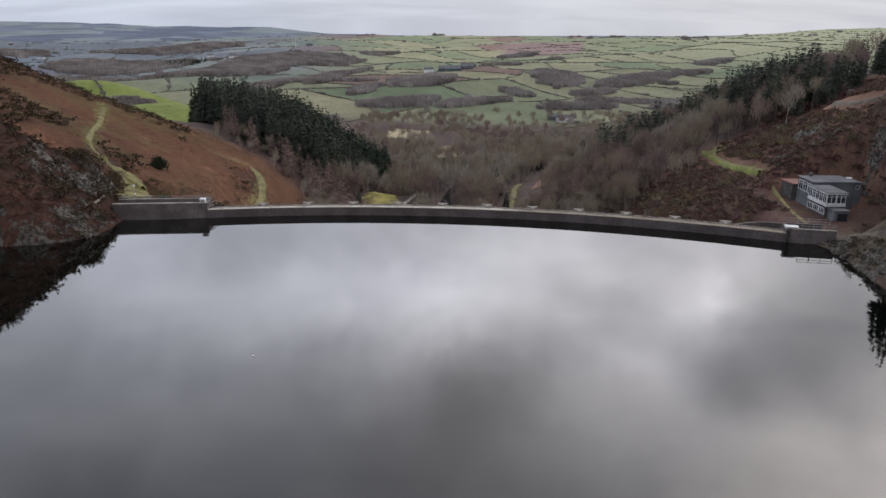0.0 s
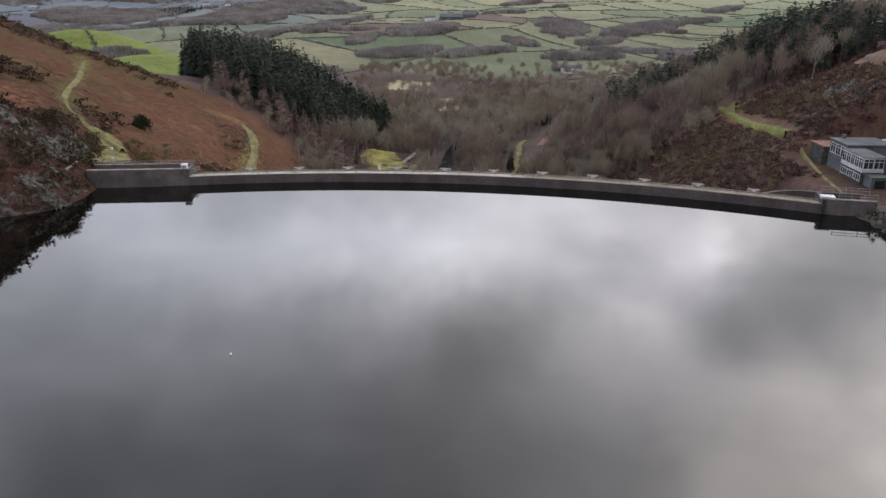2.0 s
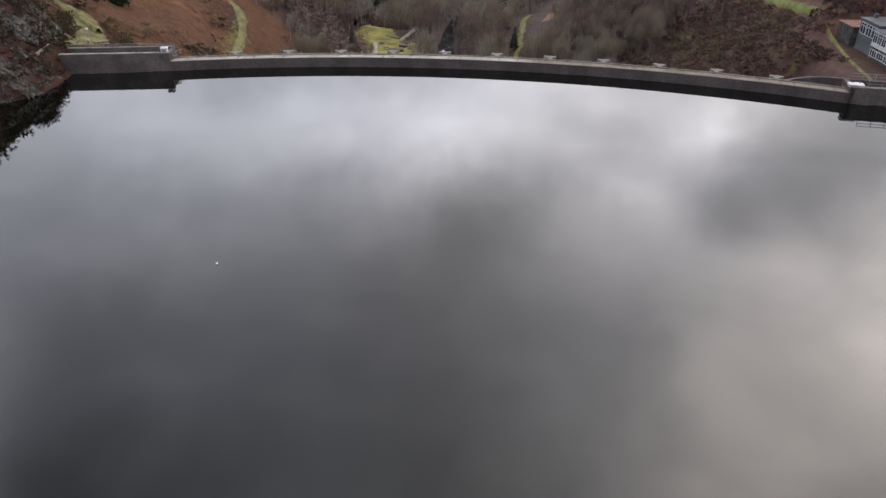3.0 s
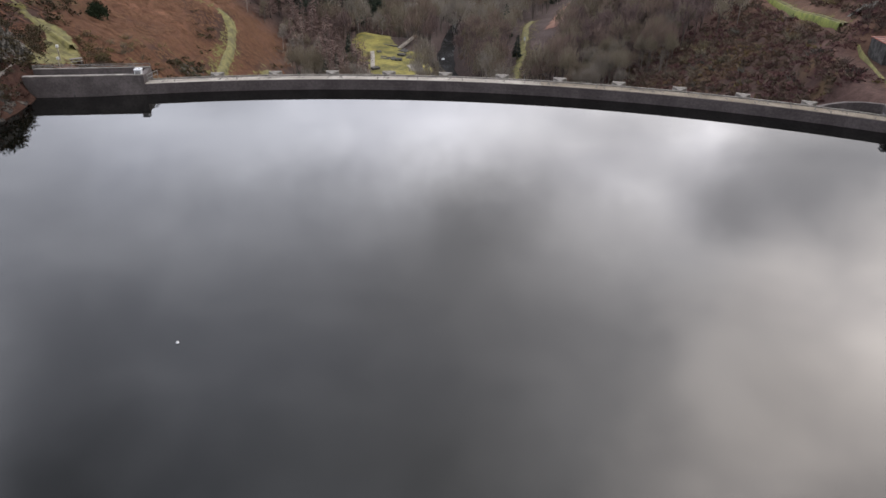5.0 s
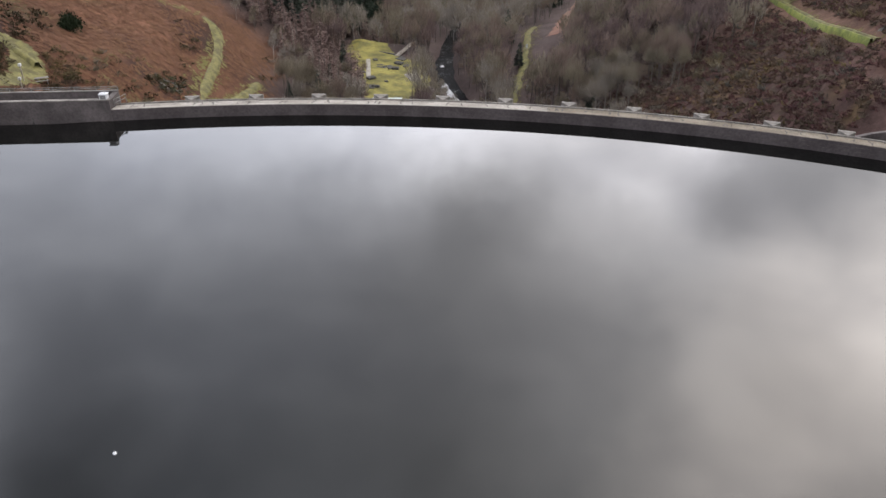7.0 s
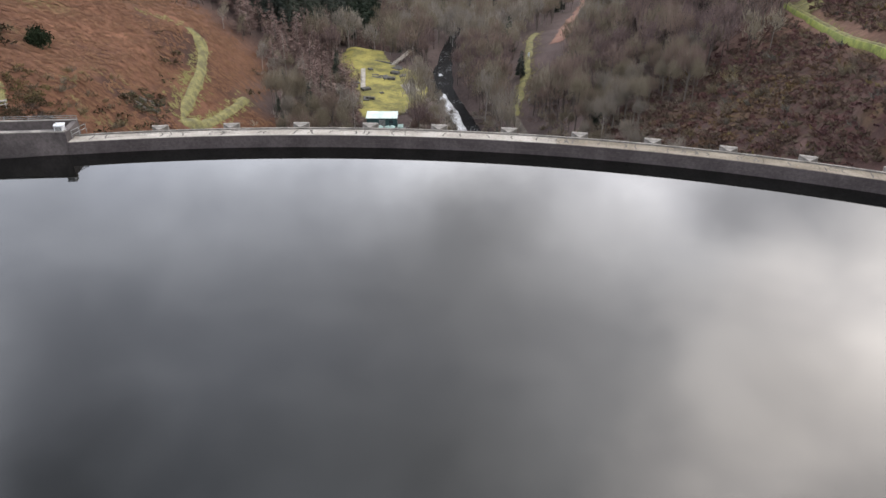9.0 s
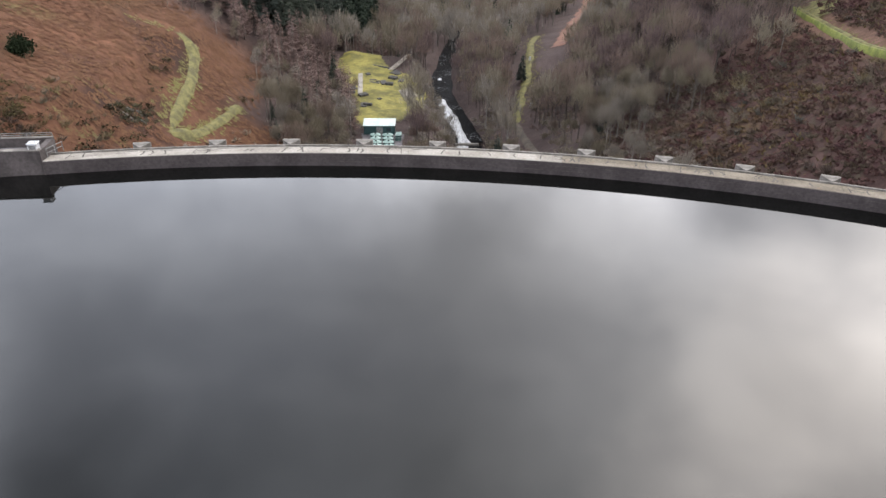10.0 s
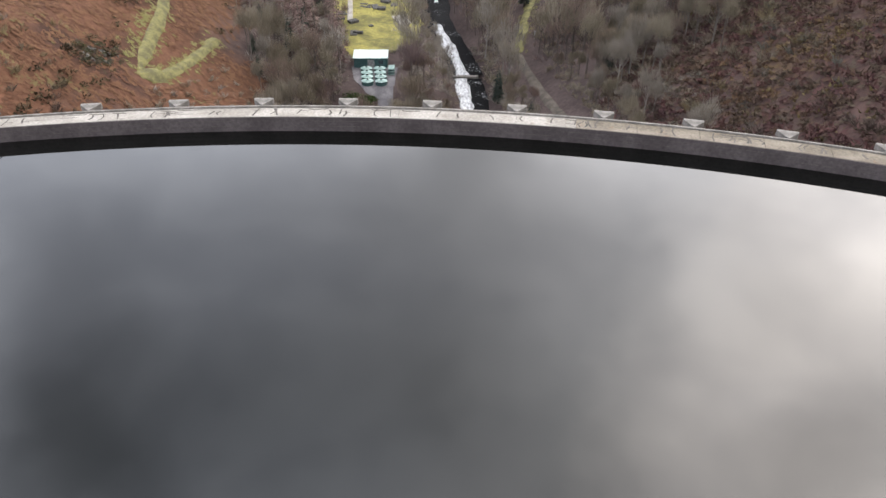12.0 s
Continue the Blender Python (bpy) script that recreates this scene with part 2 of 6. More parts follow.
def far_wood(x, y):
    """Over 0.25 inside the woods of the far hillsides, falling off outside."""
    b = x / np.maximum(y, 1.0)
    n = fbm(x / 110, y / 80, 66, 4)
    best = 0.0 * x - 1.0
    for c, d, hb, hd, slant in FAR_WOODS:
        best = np.maximum(best, 1 - ((b - c) / hb) ** 2 - ((y - d - slant * (b - c)) / hd) ** 2)
    return np.maximum(best + 0.55 * n, 2.0 * fbm(x / 110, y / 50, 67, 2) - 1.25)


def height(x, y):
    x, y = np.asarray(x, float), np.asarray(y, float)
    zl, zr = np.interp(y, *LEFT), np.interp(y, *RIGHT)
    out_l, out_r = np.interp(y, *SHORE) - x, x - 62.5 - 0.9 * smooth(126, 116, y) + 0.1 * np.clip(112 - y, 0, 30) - 0.7 * np.maximum(60 - y, 0)
    rise_l = np.interp(y, *LEFT_RISE) * np.maximum(out_l, 0)
    rise_r = np.interp(y, *RIGHT_RISE) * np.maximum(out_r, 0)
    left = zl + 60 * np.tanh(rise_l / 60)
    right = zr + 75 * np.tanh(rise_r / 75)
    # valley between, below the dam
    floor = np.interp(y, *FLOOR)
    foot_l, foot_r = -22 + 0.0 * y, 13 - 8 * smooth(245, 290, y)
    sl = np.clip((foot_l - x) / (foot_l + 60), 0, 1) ** 1.08
    sr = np.clip((x - foot_r) / (62 - foot_r), 0, 1) ** 1.08
    valley = floor + np.where(x < foot_l, (zl - floor) * sl, 0) + np.where(x > foot_r, (zr - floor) * sr, 0)
    # level ground under the works beside the river
    terrace = smooth(-36, -27, x) * smooth(-3.5, -9, x - river_x(y)) * smooth(212, 222, y) * smooth(312, 298, y)
    valley = valley * (1 - terrace) + terrace * (-34.4 + 0.0 * x)
    # bed of the lake
    lake = np.where(out_l > -20, zl - 0.9 * np.maximum(-out_l, 0), -16)
    lake = np.maximum(lake, np.where(out_r > -20, zr - 0.9 * np.maximum(-out_r, 0), -16))
    behind = smooth(1.2, 2.6, y - dam_y(x))
    mid = lake * (1 - behind) + valley * behind
    z = np.where(out_l > 0, left, np.where(out_r > 0, right, mid))
    z = z - 2.6 * np.exp(-((x - river_x(y)) / 3.6) ** 4) * smooth(150, 165, y) * smooth(420, 330, y)
    z = z + 11 * np.exp(-((x + 62) / 30) ** 2 - ((y - 322) / 42) ** 2)
    z = z + 4.2 * np.exp(-((x + 68.5) / 4.2) ** 2 - ((y - 142) / 4.5) ** 2)
    # rough ground
    rough = smooth(0.5, 8, np.maximum(out_l, out_r)) + smooth(150, 190, y)
    z = z + np.clip(rough, 0, 1) * (1.1 * fbm(x / 23, y / 23, 1) + 0.35 * fbm(x / 5, y / 5, 2, 2)) * (1 - 0.9 * terrace)
    z = z + 3.0 * np.exp(-((x - 98) / 20) ** 2 - ((y - 180) / 20) ** 2)
    # shelf for the gauge house and its road
    shelf = smooth(60, 63, x) * smooth(91, 86.5, x) * smooth(112, 118, y) * smooth(158, 152, y)
    z = z * (1 - shelf) + 0.3 * shelf
    # the spur falls away behind its shoulder
    z = z - 4.6 * np.exp(-((x + 118) / 22) ** 2 - ((y - 262) / 42) ** 2) - 6.5 * np.exp(-((x + 150) / 40) ** 2 - ((y - 330) / 40) ** 2)
    far = smooth(330, 640, y)
    z = z * (1 - far) + far * far_height(x, y)
    # two green knolls beyond the saddle
    return z + 28 * np.exp(-((x + 155) / 62) ** 2 - ((y - 450) / 42) ** 2) + 43 * np.exp(-((x + 320) / 95) ** 2 - ((y - 690) / 60) ** 2)

# ---------------------------------------------------------------- materials


def material(name, rough=0.8, metal=0.0, spec=0.3):
    m = bpy.data.materials.new(name)
    m.use_nodes = True
    t = m.node_tree
    b = t.nodes["Principled BSDF"]
    b.inputs["Roughness"].default_value, b.inputs["Metallic"].default_value = rough, metal
    b.inputs["Specular IOR Level"].default_value = spec
    return m, t, b


def coords(t):
    return t.nodes.new("ShaderNodeTexCoord").outputs["Object"]


def noise_out(t, scale, detail=4.0, rough=0.55, vector=None, distortion=0.0):
    return node(t, "ShaderNodeTexNoise", Vector=vector or coords(t), Scale=scale, Detail=detail, Roughness=rough, Distortion=distortion).outputs[0]


def bump(t, b, height_socket, strength, distance):
    n = node(t, "ShaderNodeBump", Strength=strength, Distance=distance, Height=height_socket)
    t.links.new(n.outputs[0], b.inputs["Normal"])


def speckled(name, dark, light, scale, fine, rough=0.85, relief=0.3, depth=0.05, accent=None, spec=0.25):
    """A surface of two colours in stains, with grain in it."""
    m, t, b = material(name, rough, 0.0, spec)
    big = map_range(t, noise_out(t, scale), 0.35, 0.65, 0, 1)
    small = noise_out(t, fine, 3.0, 0.6)
    col = mix_rgb(t, big, dark, light)
    if accent:
        col = mix_rgb(t, map_range(t, noise_out(t, scale * 2.7, 5, 0.6), 0.58, 0.72, 0, 0.8), col, accent)
    grain = map_range(t, small, 0.25, 0.75, 0.7, 1.3, False)
    g = node(t, "ShaderNodeCombineColor", Red=grain, Green=grain, Blue=grain)
    t.links.new(mix_rgb(t, 1.0, col, g.outputs[0], "MULTIPLY"), b.inputs["Base Color"])
    bump(t, b, small, relief, depth)
    return m


def varied(name, *colours, rough=0.9, per="object", spec=0.08):
    """A plant's colour, different from piece to piece and from place to place."""
    m, t, b = material(name, rough, 0.0, spec)
    if per == "object":
        info = t.nodes.new("ShaderNodeObjectInfo")
        near = noise_out(t, 0.035, 2, 0.5, info.outputs["Location"])
        r = math_node(t, "ADD", math_node(t, "MULTIPLY", info.outputs["Random"], 0.6), map_range(t, near, 0.3, 0.7, -0.1, 0.5))
    elif per == "tone":
        tone = t.nodes.new("ShaderNodeAttribute")
        tone.attribute_name = "tone"
        r = tone.outputs["Fac"]
    else:
        r = t.nodes.new("ShaderNodeNewGeometry").outputs["Random Per Island"]
    n = noise_out(t, 0.9, 3)
    f = math_node(t, "ADD", math_node(t, "MULTIPLY", r, 0.85), math_node(t, "MULTIPLY", math_node(t, "SUBTRACT", n, 0.35), 0.4), True)
    ramp = t.nodes.new("ShaderNodeValToRGB")
    t.links.new(f, ramp.inputs[0])
    for k, c in enumerate(colours):
        p = k / (len(colours) - 1)
        e = ramp.color_ramp.elements[0] if k == 0 else ramp.color_ramp.elements[-1] if k == len(colours) - 1 else ramp.color_ramp.elements.new(p)
        e.position, e.color = p, (*c, 1)
    t.links.new(ramp.outputs[0], b.inputs["Base Color"])
    return m


def ground_material():
    m, t, b = material("land", 0.95, 0.0, 0.1)
    cover = t.nodes.new("ShaderNodeVertexColor")
    cover.layer_name = "cover"
    v = coords(t)
    tuft = noise_out(t, 0.9, 6, 0.65, v)
    patch = noise_out(t, 0.11, 5, 0.6, v)
    f = math_node(t, "ADD", math_node(t, "MULTIPLY", tuft, 1.5), math_node(t, "MULTIPLY", patch, 0.9))
    f = math_node(t, "ADD", f, -0.2)
    long = node(t, "ShaderNodeMapping", Vector=v)
    long.inputs["Scale"].default_value = (1.3, 3.2, 3.2)
    fine = noise_out(t, 1.6, 5, 0.65, long.outputs[0], 0.6)
    f = math_node(t, "ADD", f, map_range(t, fine, 0.3, 0.7, -0.24, 0.24, False))
    g = node(t, "ShaderNodeCombineColor", Red=f, Green=f, Blue=f)
    col = mix_rgb(t, 1.0, cover.outputs[0], g.outputs[0], "MULTIPLY")
    t.links.new(col, b.inputs["Base Color"])
    bump(t, b, math_node(t, "ADD", tuft, fine), 0.2, 0.2)
    return m


def water_material():
    m, t, b = material("lake_water", 0.03, 0.0, 0.5)
    b.inputs["Base Color"].default_value = (0.0012, 0.0016, 0.0013, 1)
    b.inputs["IOR"].default_value = 1.6
    v = coords(t)
    w = noise_out(t, 0.9, 3, 0.5, v)
    breeze = map_range(t, noise_out(t, 0.03, 3, 0.5, v), 0.5, 0.75, 0.02, 0.12)
    n = node(t, "ShaderNodeBump", Strength=breeze, Distance=0.02, Height=w)
    t.links.new(n.outputs[0], b.inputs["Normal"])
    return m


M_GROUND = ground_material()
M_WATER = water_material()
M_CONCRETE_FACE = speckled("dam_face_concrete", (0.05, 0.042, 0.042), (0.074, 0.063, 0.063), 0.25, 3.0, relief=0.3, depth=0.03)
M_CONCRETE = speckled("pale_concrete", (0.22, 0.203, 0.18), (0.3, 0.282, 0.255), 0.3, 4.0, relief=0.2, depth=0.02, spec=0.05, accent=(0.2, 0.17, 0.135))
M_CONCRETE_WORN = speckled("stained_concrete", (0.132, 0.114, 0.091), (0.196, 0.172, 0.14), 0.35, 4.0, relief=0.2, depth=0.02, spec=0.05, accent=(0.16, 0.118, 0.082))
M_BLOCK = speckled("block_concrete", (0.115, 0.107, 0.097), (0.19, 0.176, 0.16), 0.8, 5.0)
M_CRACK = speckled("crack_filler", (0.05, 0.045, 0.04), (0.09, 0.08, 0.07), 1.0, 6.0)
M_ROCK = speckled("grey_rock", (0.026, 0.024, 0.021), (0.125, 0.117, 0.105), 1.5, 4.0, relief=1.0, depth=0.3)
M_SHORE = speckled("dark_shore_rock", (0.022, 0.02, 0.018), (0.085, 0.076, 0.066), 1.3, 4.0, relief=1.0, depth=0.3)
M_BARK = speckled("bark", (0.040, 0.032, 0.028), (0.088, 0.076, 0.064), 1.2, 7.0)
M_TWIG = varied("bare_twigs", (0.115, 0.086, 0.092), (0.18, 0.132, 0.113), (0.15, 0.128, 0.092), (0.215, 0.186, 0.14), (0.19, 0.168, 0.146), (0.26, 0.234, 0.192))
M_TWIG_STUFF = varied("bare_wood_twigs", (0.12, 0.088, 0.09), (0.2, 0.15, 0.126), (0.16, 0.138, 0.1), (0.235, 0.204, 0.157), (0.2, 0.18, 0.16), (0.3, 0.27, 0.228), per="tone")
M_TRUNK = varied("grey_trunks", (0.06, 0.05, 0.045), (0.1, 0.085, 0.075), (0.14, 0.125, 0.11), (0.24, 0.22, 0.2))
M_TRUNK_STUFF = varied("wood_trunks", (0.06, 0.05, 0.045), (0.1, 0.085, 0.075), (0.16, 0.145, 0.13), (0.36, 0.34, 0.32), per="tone")
M_NEEDLE = varied("conifer_needles", (0.032, 0.04, 0.035), (0.06, 0.069, 0.053))
M_LARCH = varied("larch_twigs", (0.13, 0.09, 0.085), (0.19, 0.138, 0.118))
# hedge and copse tones are lifted to take in distance haze
M_HEDGE = varied("hedge_twigs", (0.06, 0.058, 0.05), (0.12, 0.116, 0.098), per="tone")
M_COPSE = varied("copse_twigs", (0.138, 0.12, 0.1152), (0.192, 0.1752, 0.168), (0.282, 0.2616, 0.252), per="tone")
M_GRASS = speckled("track_grass", (0.076, 0.07, 0.03), (0.15, 0.138, 0.052), 0.5, 2.5, accent=(0.12, 0.1, 0.065), relief=0.5, depth=0.08)
M_VERGE_TURF = speckled("bright_turf", (0.085, 0.1, 0.022), (0.15, 0.165, 0.035), 0.4, 2.0, relief=0.5, depth=0.08)
M_LAWN = speckled("lawn_grass", (0.09, 0.084, 0.026), (0.22, 0.195, 0.05), 0.2, 1.5, accent=(0.085, 0.075, 0.035))

# ---------------------------------------------------------------- helpers for things


def mesh_of(name, verts, faces, mat, smooth_faces=False):
    me = bpy.data.meshes.new(name)
    me.from_pydata([tuple(v) for v in verts], [], [tuple(f) for f in faces])
    me.materials.append(mat)
    if smooth_faces:
        me.polygons.foreach_set("use_smooth", [True] * len(me.polygons))
    me.update()
    return me


def part(name, bm, mat, parent, label=""):
    """Link a bmesh (or a ready mesh) as one mesh object under a thing or a part."""
    if isinstance(bm, bpy.types.Mesh):
        me = bm
    else:
        me = bpy.data.meshes.new(name)
        bm.normal_update()
        bm.to_mesh(me)
        bm.free()
        me.materials.append(mat)
    ob = new(name, me)
    ob.parent = parent
    if label:
        tagged(ob, label=label)
    return ob


def thing(name, m, label, category, group="", kind=""):
    ob = new(name)
    ob.empty_display_size = 0.5
    ob.matrix_world = m
    return tagged(ob, label, category, group, kind)


def box(bm, x0, y0, z0, x1, y1, z1, bevel=0.0, turn=None):
    r = bmesh.ops.create_cube(bm, size=1.0)
    vs = r["verts"]
    for v in vs:
        v.co = Vector(((x0 + x1) / 2 + v.co.x * (x1 - x0), (y0 + y1) / 2 + v.co.y * (y1 - y0), (z0 + z1) / 2 + v.co.z * (z1 - z0)))
        if turn is not None:
            v.co = turn @ v.co
    if bevel:
        es = list({e for v in vs for e in v.link_edges})
        bmesh.ops.bevel(bm, geom=es, offset=bevel, segments=1, affect="EDGES")
    return bm


def boxed(*a, **k):
    return box(bmesh.new(), *a, **k)


def polar(r, deg, z=0.0):
    """A place on the dam: radius and degrees clockwise from +y about the arc's centre."""
    a = radians(deg)
    return Vector((DAM_X + r * math.sin(a), DAM_Y + r * math.cos(a), z))


# ---------------------------------------------------------------- ground
def ground_rows():
    ys, y = [], -700.0
    while y < 4950:
        ys.append(y)
        y += 40 if y < 40 else 8 if y < 100 else 1.7 if y < 330 else 0.0066 * y
    return np.array(ys)


def land_cover(x, y, z):
    """Base colour of the ground: bracken, grass, leaf litter, far woods, fields, with distance haze mixed in."""
    n = len(x)
    big, mid = fbm(x / 42, y / 42, 20), fbm(x / 11, y / 11, 24)
    bracken = np.array((0.094, 0.047, 0.029)) * (1 + 0.2 * mid[:, None] + 0.35 * fbm(x / 30, y / 17, 22, 3)[:, None])
    heath = np.array((0.036, 0.021, 0.017)) * (1 + 0.3 * mid[:, None])
    litter = np.array((0.058, 0.043, 0.04)) * (1 + 0.3 * mid[:, None])
    grass = np.array((0.16, 0.17, 0.045)) * (1 + 0.2 * mid[:, None])
    col = litter.copy()
    hill = np.maximum(smooth(-38, -50, x), smooth(-30, -36, x) * smooth(222, 208, y)) * smooth(270, 235, y)
    hill = np.clip(hill, 0, 1)
    w = (hill * smooth(0.75, 0.4, big))[:, None]
    col = col * (1 - w) + bracken * w
    w = np.clip(hill * smooth(0.3 - 0.12 * smooth(0, 4, z), 0.6 - 0.14 * smooth(0, 4, z), fbm(x / 19, y / 26, 31) + 0.5 * smooth(8, 18, z)) + 0.85 * smooth(144, 136, y) * (x < -55), 0, 1)[:, None]
    col = col * (1 - w) + heath * w
    w = (hill * smooth(0.02, 0.36, fbm(x / 14, y / 9, 37, 3)) * smooth(-66, -84, x) * (y > 142) * 0.85)[:, None]
    col = col * (1 - w) + np.array((0.085, 0.07, 0.03)) * w
    w = (smooth(30, 60, x) * smooth(260, 220, y) * 0.8)[:, None]
    rus = np.array((0.06, 0.035, 0.03)) * (1 + 0.4 * mid[:, None]) + np.array((0.03, 0.024, 0.0)) * smooth(0.2, 0.6, fbm(x / 6, y / 6, 40))[:, None]
    col = col * (1 - w) + rus * w
    w = (smooth(66, 74, x) * smooth(112, 122, y) * smooth(196, 178, y + 0.3 * (x - 70)) * 0.4)[:, None]
    col = col * (1 - w) + heath * 1.1 * w
    w = (smooth(66, 76, x) * smooth(138, 152, y) * smooth(250, 215, y) * 0.85)[:, None]
    col = col * (1 - w) + np.array((0.112, 0.066, 0.048)) * (1 + 0.35 * mid[:, None]) * w
    w = (smooth(60, 64, x) * smooth(128, 118, y))[:, None]
    col = col * (1 - w) + np.array((0.058, 0.047, 0.034)) * (1 + 0.3 * mid[:, None]) * w
    # fields beyond
    w = smooth(690, 770, y + 70 * fbm(x / 80, y / 80, 50) + 340 * smooth(-0.22, -0.3, x / np.maximum(y, 1)))[:, None]
    fx, fy = field_coords(x, y)
    i, j = np.floor(fx), np.floor(fy)
    pick, tone = hash2(i, j, 3), hash2(i, j, 9)
    green = np.array((0.08, 0.104, 0.064))[None] * (1 - tone[:, None]) + np.array((0.138, 0.136, 0.088))[None] * tone[:, None]
    # floor of the far woods, its colour lightened by distance haze
    hazy_wood = np.array((0.125, 0.117, 0.12))
    b = x / np.maximum(y, 1.0)
    knoll = (smooth(-0.29, -0.32, b) * smooth(820, 740, y))[:, None]
    green = green * (1 - knoll) + knoll * np.array((0.125, 0.155, 0.045))
    # pale wash over the eastern far hill, haze put into its colour
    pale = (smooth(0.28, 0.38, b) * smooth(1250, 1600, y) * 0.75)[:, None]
    is_wood = smooth(0.05, 0.35, far_wood(x, y))[:, None]
    green = np.where((pick < 0.07)[:, None], np.array((0.1, 0.07, 0.06)), green) * (1 + 0.25 * fbm(x / 35, y / 35, 81, 2)[:, None])
    plough = (smooth(0.075, 0.09, b) * smooth(0.19, 0.182, b) * smooth(1690, 1730, y - 900 * (b - 0.1)) * smooth(2080, 2040, y))[:, None]
    green = green * (1 - plough) + plough * np.array((0.12, 0.088, 0.085))
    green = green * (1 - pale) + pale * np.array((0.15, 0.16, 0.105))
    # fields brighten with distance: haze worked into the base colour
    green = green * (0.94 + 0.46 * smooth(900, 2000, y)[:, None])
    field = hazy_wood[None] * is_wood + green * (1 - is_wood)
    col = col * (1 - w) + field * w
    # blue-grey haze painted over the ridge and the western far land
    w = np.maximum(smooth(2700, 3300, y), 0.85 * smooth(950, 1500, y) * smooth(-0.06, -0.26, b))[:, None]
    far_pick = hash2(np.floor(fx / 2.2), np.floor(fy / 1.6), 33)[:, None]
    haze_blue = np.where(far_pick < 0.4, np.array((0.066, 0.081, 0.114)), np.where(far_pick < 0.7, np.array((0.088, 0.107, 0.142)), np.array((0.12, 0.143, 0.155)))) * (1 + 0.3 * fbm(x / 160, y / 90, 60)[:, None])
    col = col * (1 - w) + haze_blue * w
    return np.clip(col, 0.01, 0.9)


def field_coords(x, y):
    """A loose quilt of fields, bent by noise."""
    d = 0.9 * fbm(x / 300, y / 300, 70, 2)
    u = (0.86 * x + 0.5 * y) / 112 + d
    v = (-0.5 * x + 0.86 * y) / 175 + 0.8 * fbm(x / 260, y / 260, 75, 2)
    return u + 0.5 * (np.floor(v) % 2), v


def build_ground():
    ys = ground_rows()
    cols = 370
    s = np.linspace(-1, 1, cols)
    s = 0.55 * s + 0.45 * s ** 3
    half = np.where(ys < 150, 420.0, 420 + 0.70 * (ys - 150))
    X = s[None, :] * half[:, None]
    Y = np.repeat(ys[:, None], cols, 1)
    Z = height(X.ravel(), Y.ravel())
    verts = np.stack([X.ravel(), Y.ravel(), Z], 1)
    n, c = len(ys), cols
    idx = np.arange(n * c).reshape(n, c)
    faces = np.stack([idx[:-1, :-1], idx[:-1, 1:], idx[1:, 1:], idx[1:, :-1]], -1).reshape(-1, 4)
    me = bpy.data.meshes.new("ground")
    me.vertices.add(len(verts))
    me.vertices.foreach_set("co", verts.ravel())
    me.loops.add(faces.size)
    me.loops.foreach_set("vertex_index", faces.ravel())
    me.polygons.add(len(faces))
    me.polygons.foreach_set("loop_start", np.arange(0, faces.size, 4))
    me.polygons.foreach_set("use_smooth", np.ones(len(faces), bool))
    me.update(calc_edges=True)
    col = np.ones((len(verts), 4), np.float32)
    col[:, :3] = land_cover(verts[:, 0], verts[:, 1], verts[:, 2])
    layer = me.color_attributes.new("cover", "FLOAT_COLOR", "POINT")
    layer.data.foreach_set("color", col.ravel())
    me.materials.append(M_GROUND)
    return tagged(new("ground", me), "valley sides of rust bracken, woodland litter and green fields", "ground", kind="structure")


build_ground()


# ---------------------------------------------------------------- lake
def build_lake():
    verts, faces = [], []
    xs = np.linspace(-400, 400, 81)
    n = len(xs)
    for y in (-690.0, 60.0):
        verts += [(x, y, 0.0) for x in xs]
    verts += [(x, float(dam_y(x)) + 0.3 if -58 < x < 66 else (131.0 if x < 0 else 118.0), 0.0) for x in xs]
    for r in range(2):
        faces += [(r * n + k, r * n + k + 1, (r + 1) * n + k + 1, (r + 1) * n + k) for k in range(n - 1)]
    return tagged(new("water", mesh_of("water", verts, faces, M_WATER)), "still dark reservoir water that mirrors the clouds", "water", kind="structure")


build_lake()


# ---------------------------------------------------------------- dam
A_LEFT, A_RIGHT = -10.35, 26.6


def arc_solid(profile, a0, a1, step=1.0):
    """Sweep a closed (radius, z) profile along the arc."""
    n = max(2, int(abs(a1 - a0) / step) + 1)
    verts, faces = [], []
    m = len(profile)
    for k in range(n):
        a = a0 + (a1 - a0) * k / (n - 1)
        verts += [polar(r, a, z) for r, z in profile]
    for k in range(n - 1):
        for i in range(m):
            j = (i + 1) % m
            faces.append((k * m + i, k * m + j, (k + 1) * m + j, (k + 1) * m + i))
    faces.append(tuple(range(m)))
    faces.append(tuple((n - 1) * m + i for i in reversed(range(m))))
    bm = bmesh.new()
    vs = [bm.verts.new(v) for v in verts]
    for f in faces:
        bm.faces.new([vs[i] for i in f])
    bmesh.ops.recalc_face_normals(bm, faces=bm.faces)
    return bm


CREST = 1.55
dam = thing("dam", pose(0, 0, 0), "curved concrete overflow dam with pale stained crest", "dam", kind="structure")
R = DAM_R
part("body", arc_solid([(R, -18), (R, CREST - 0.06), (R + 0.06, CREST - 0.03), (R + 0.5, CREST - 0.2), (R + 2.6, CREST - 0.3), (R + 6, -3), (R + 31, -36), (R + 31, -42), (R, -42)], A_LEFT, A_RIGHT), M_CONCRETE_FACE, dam)
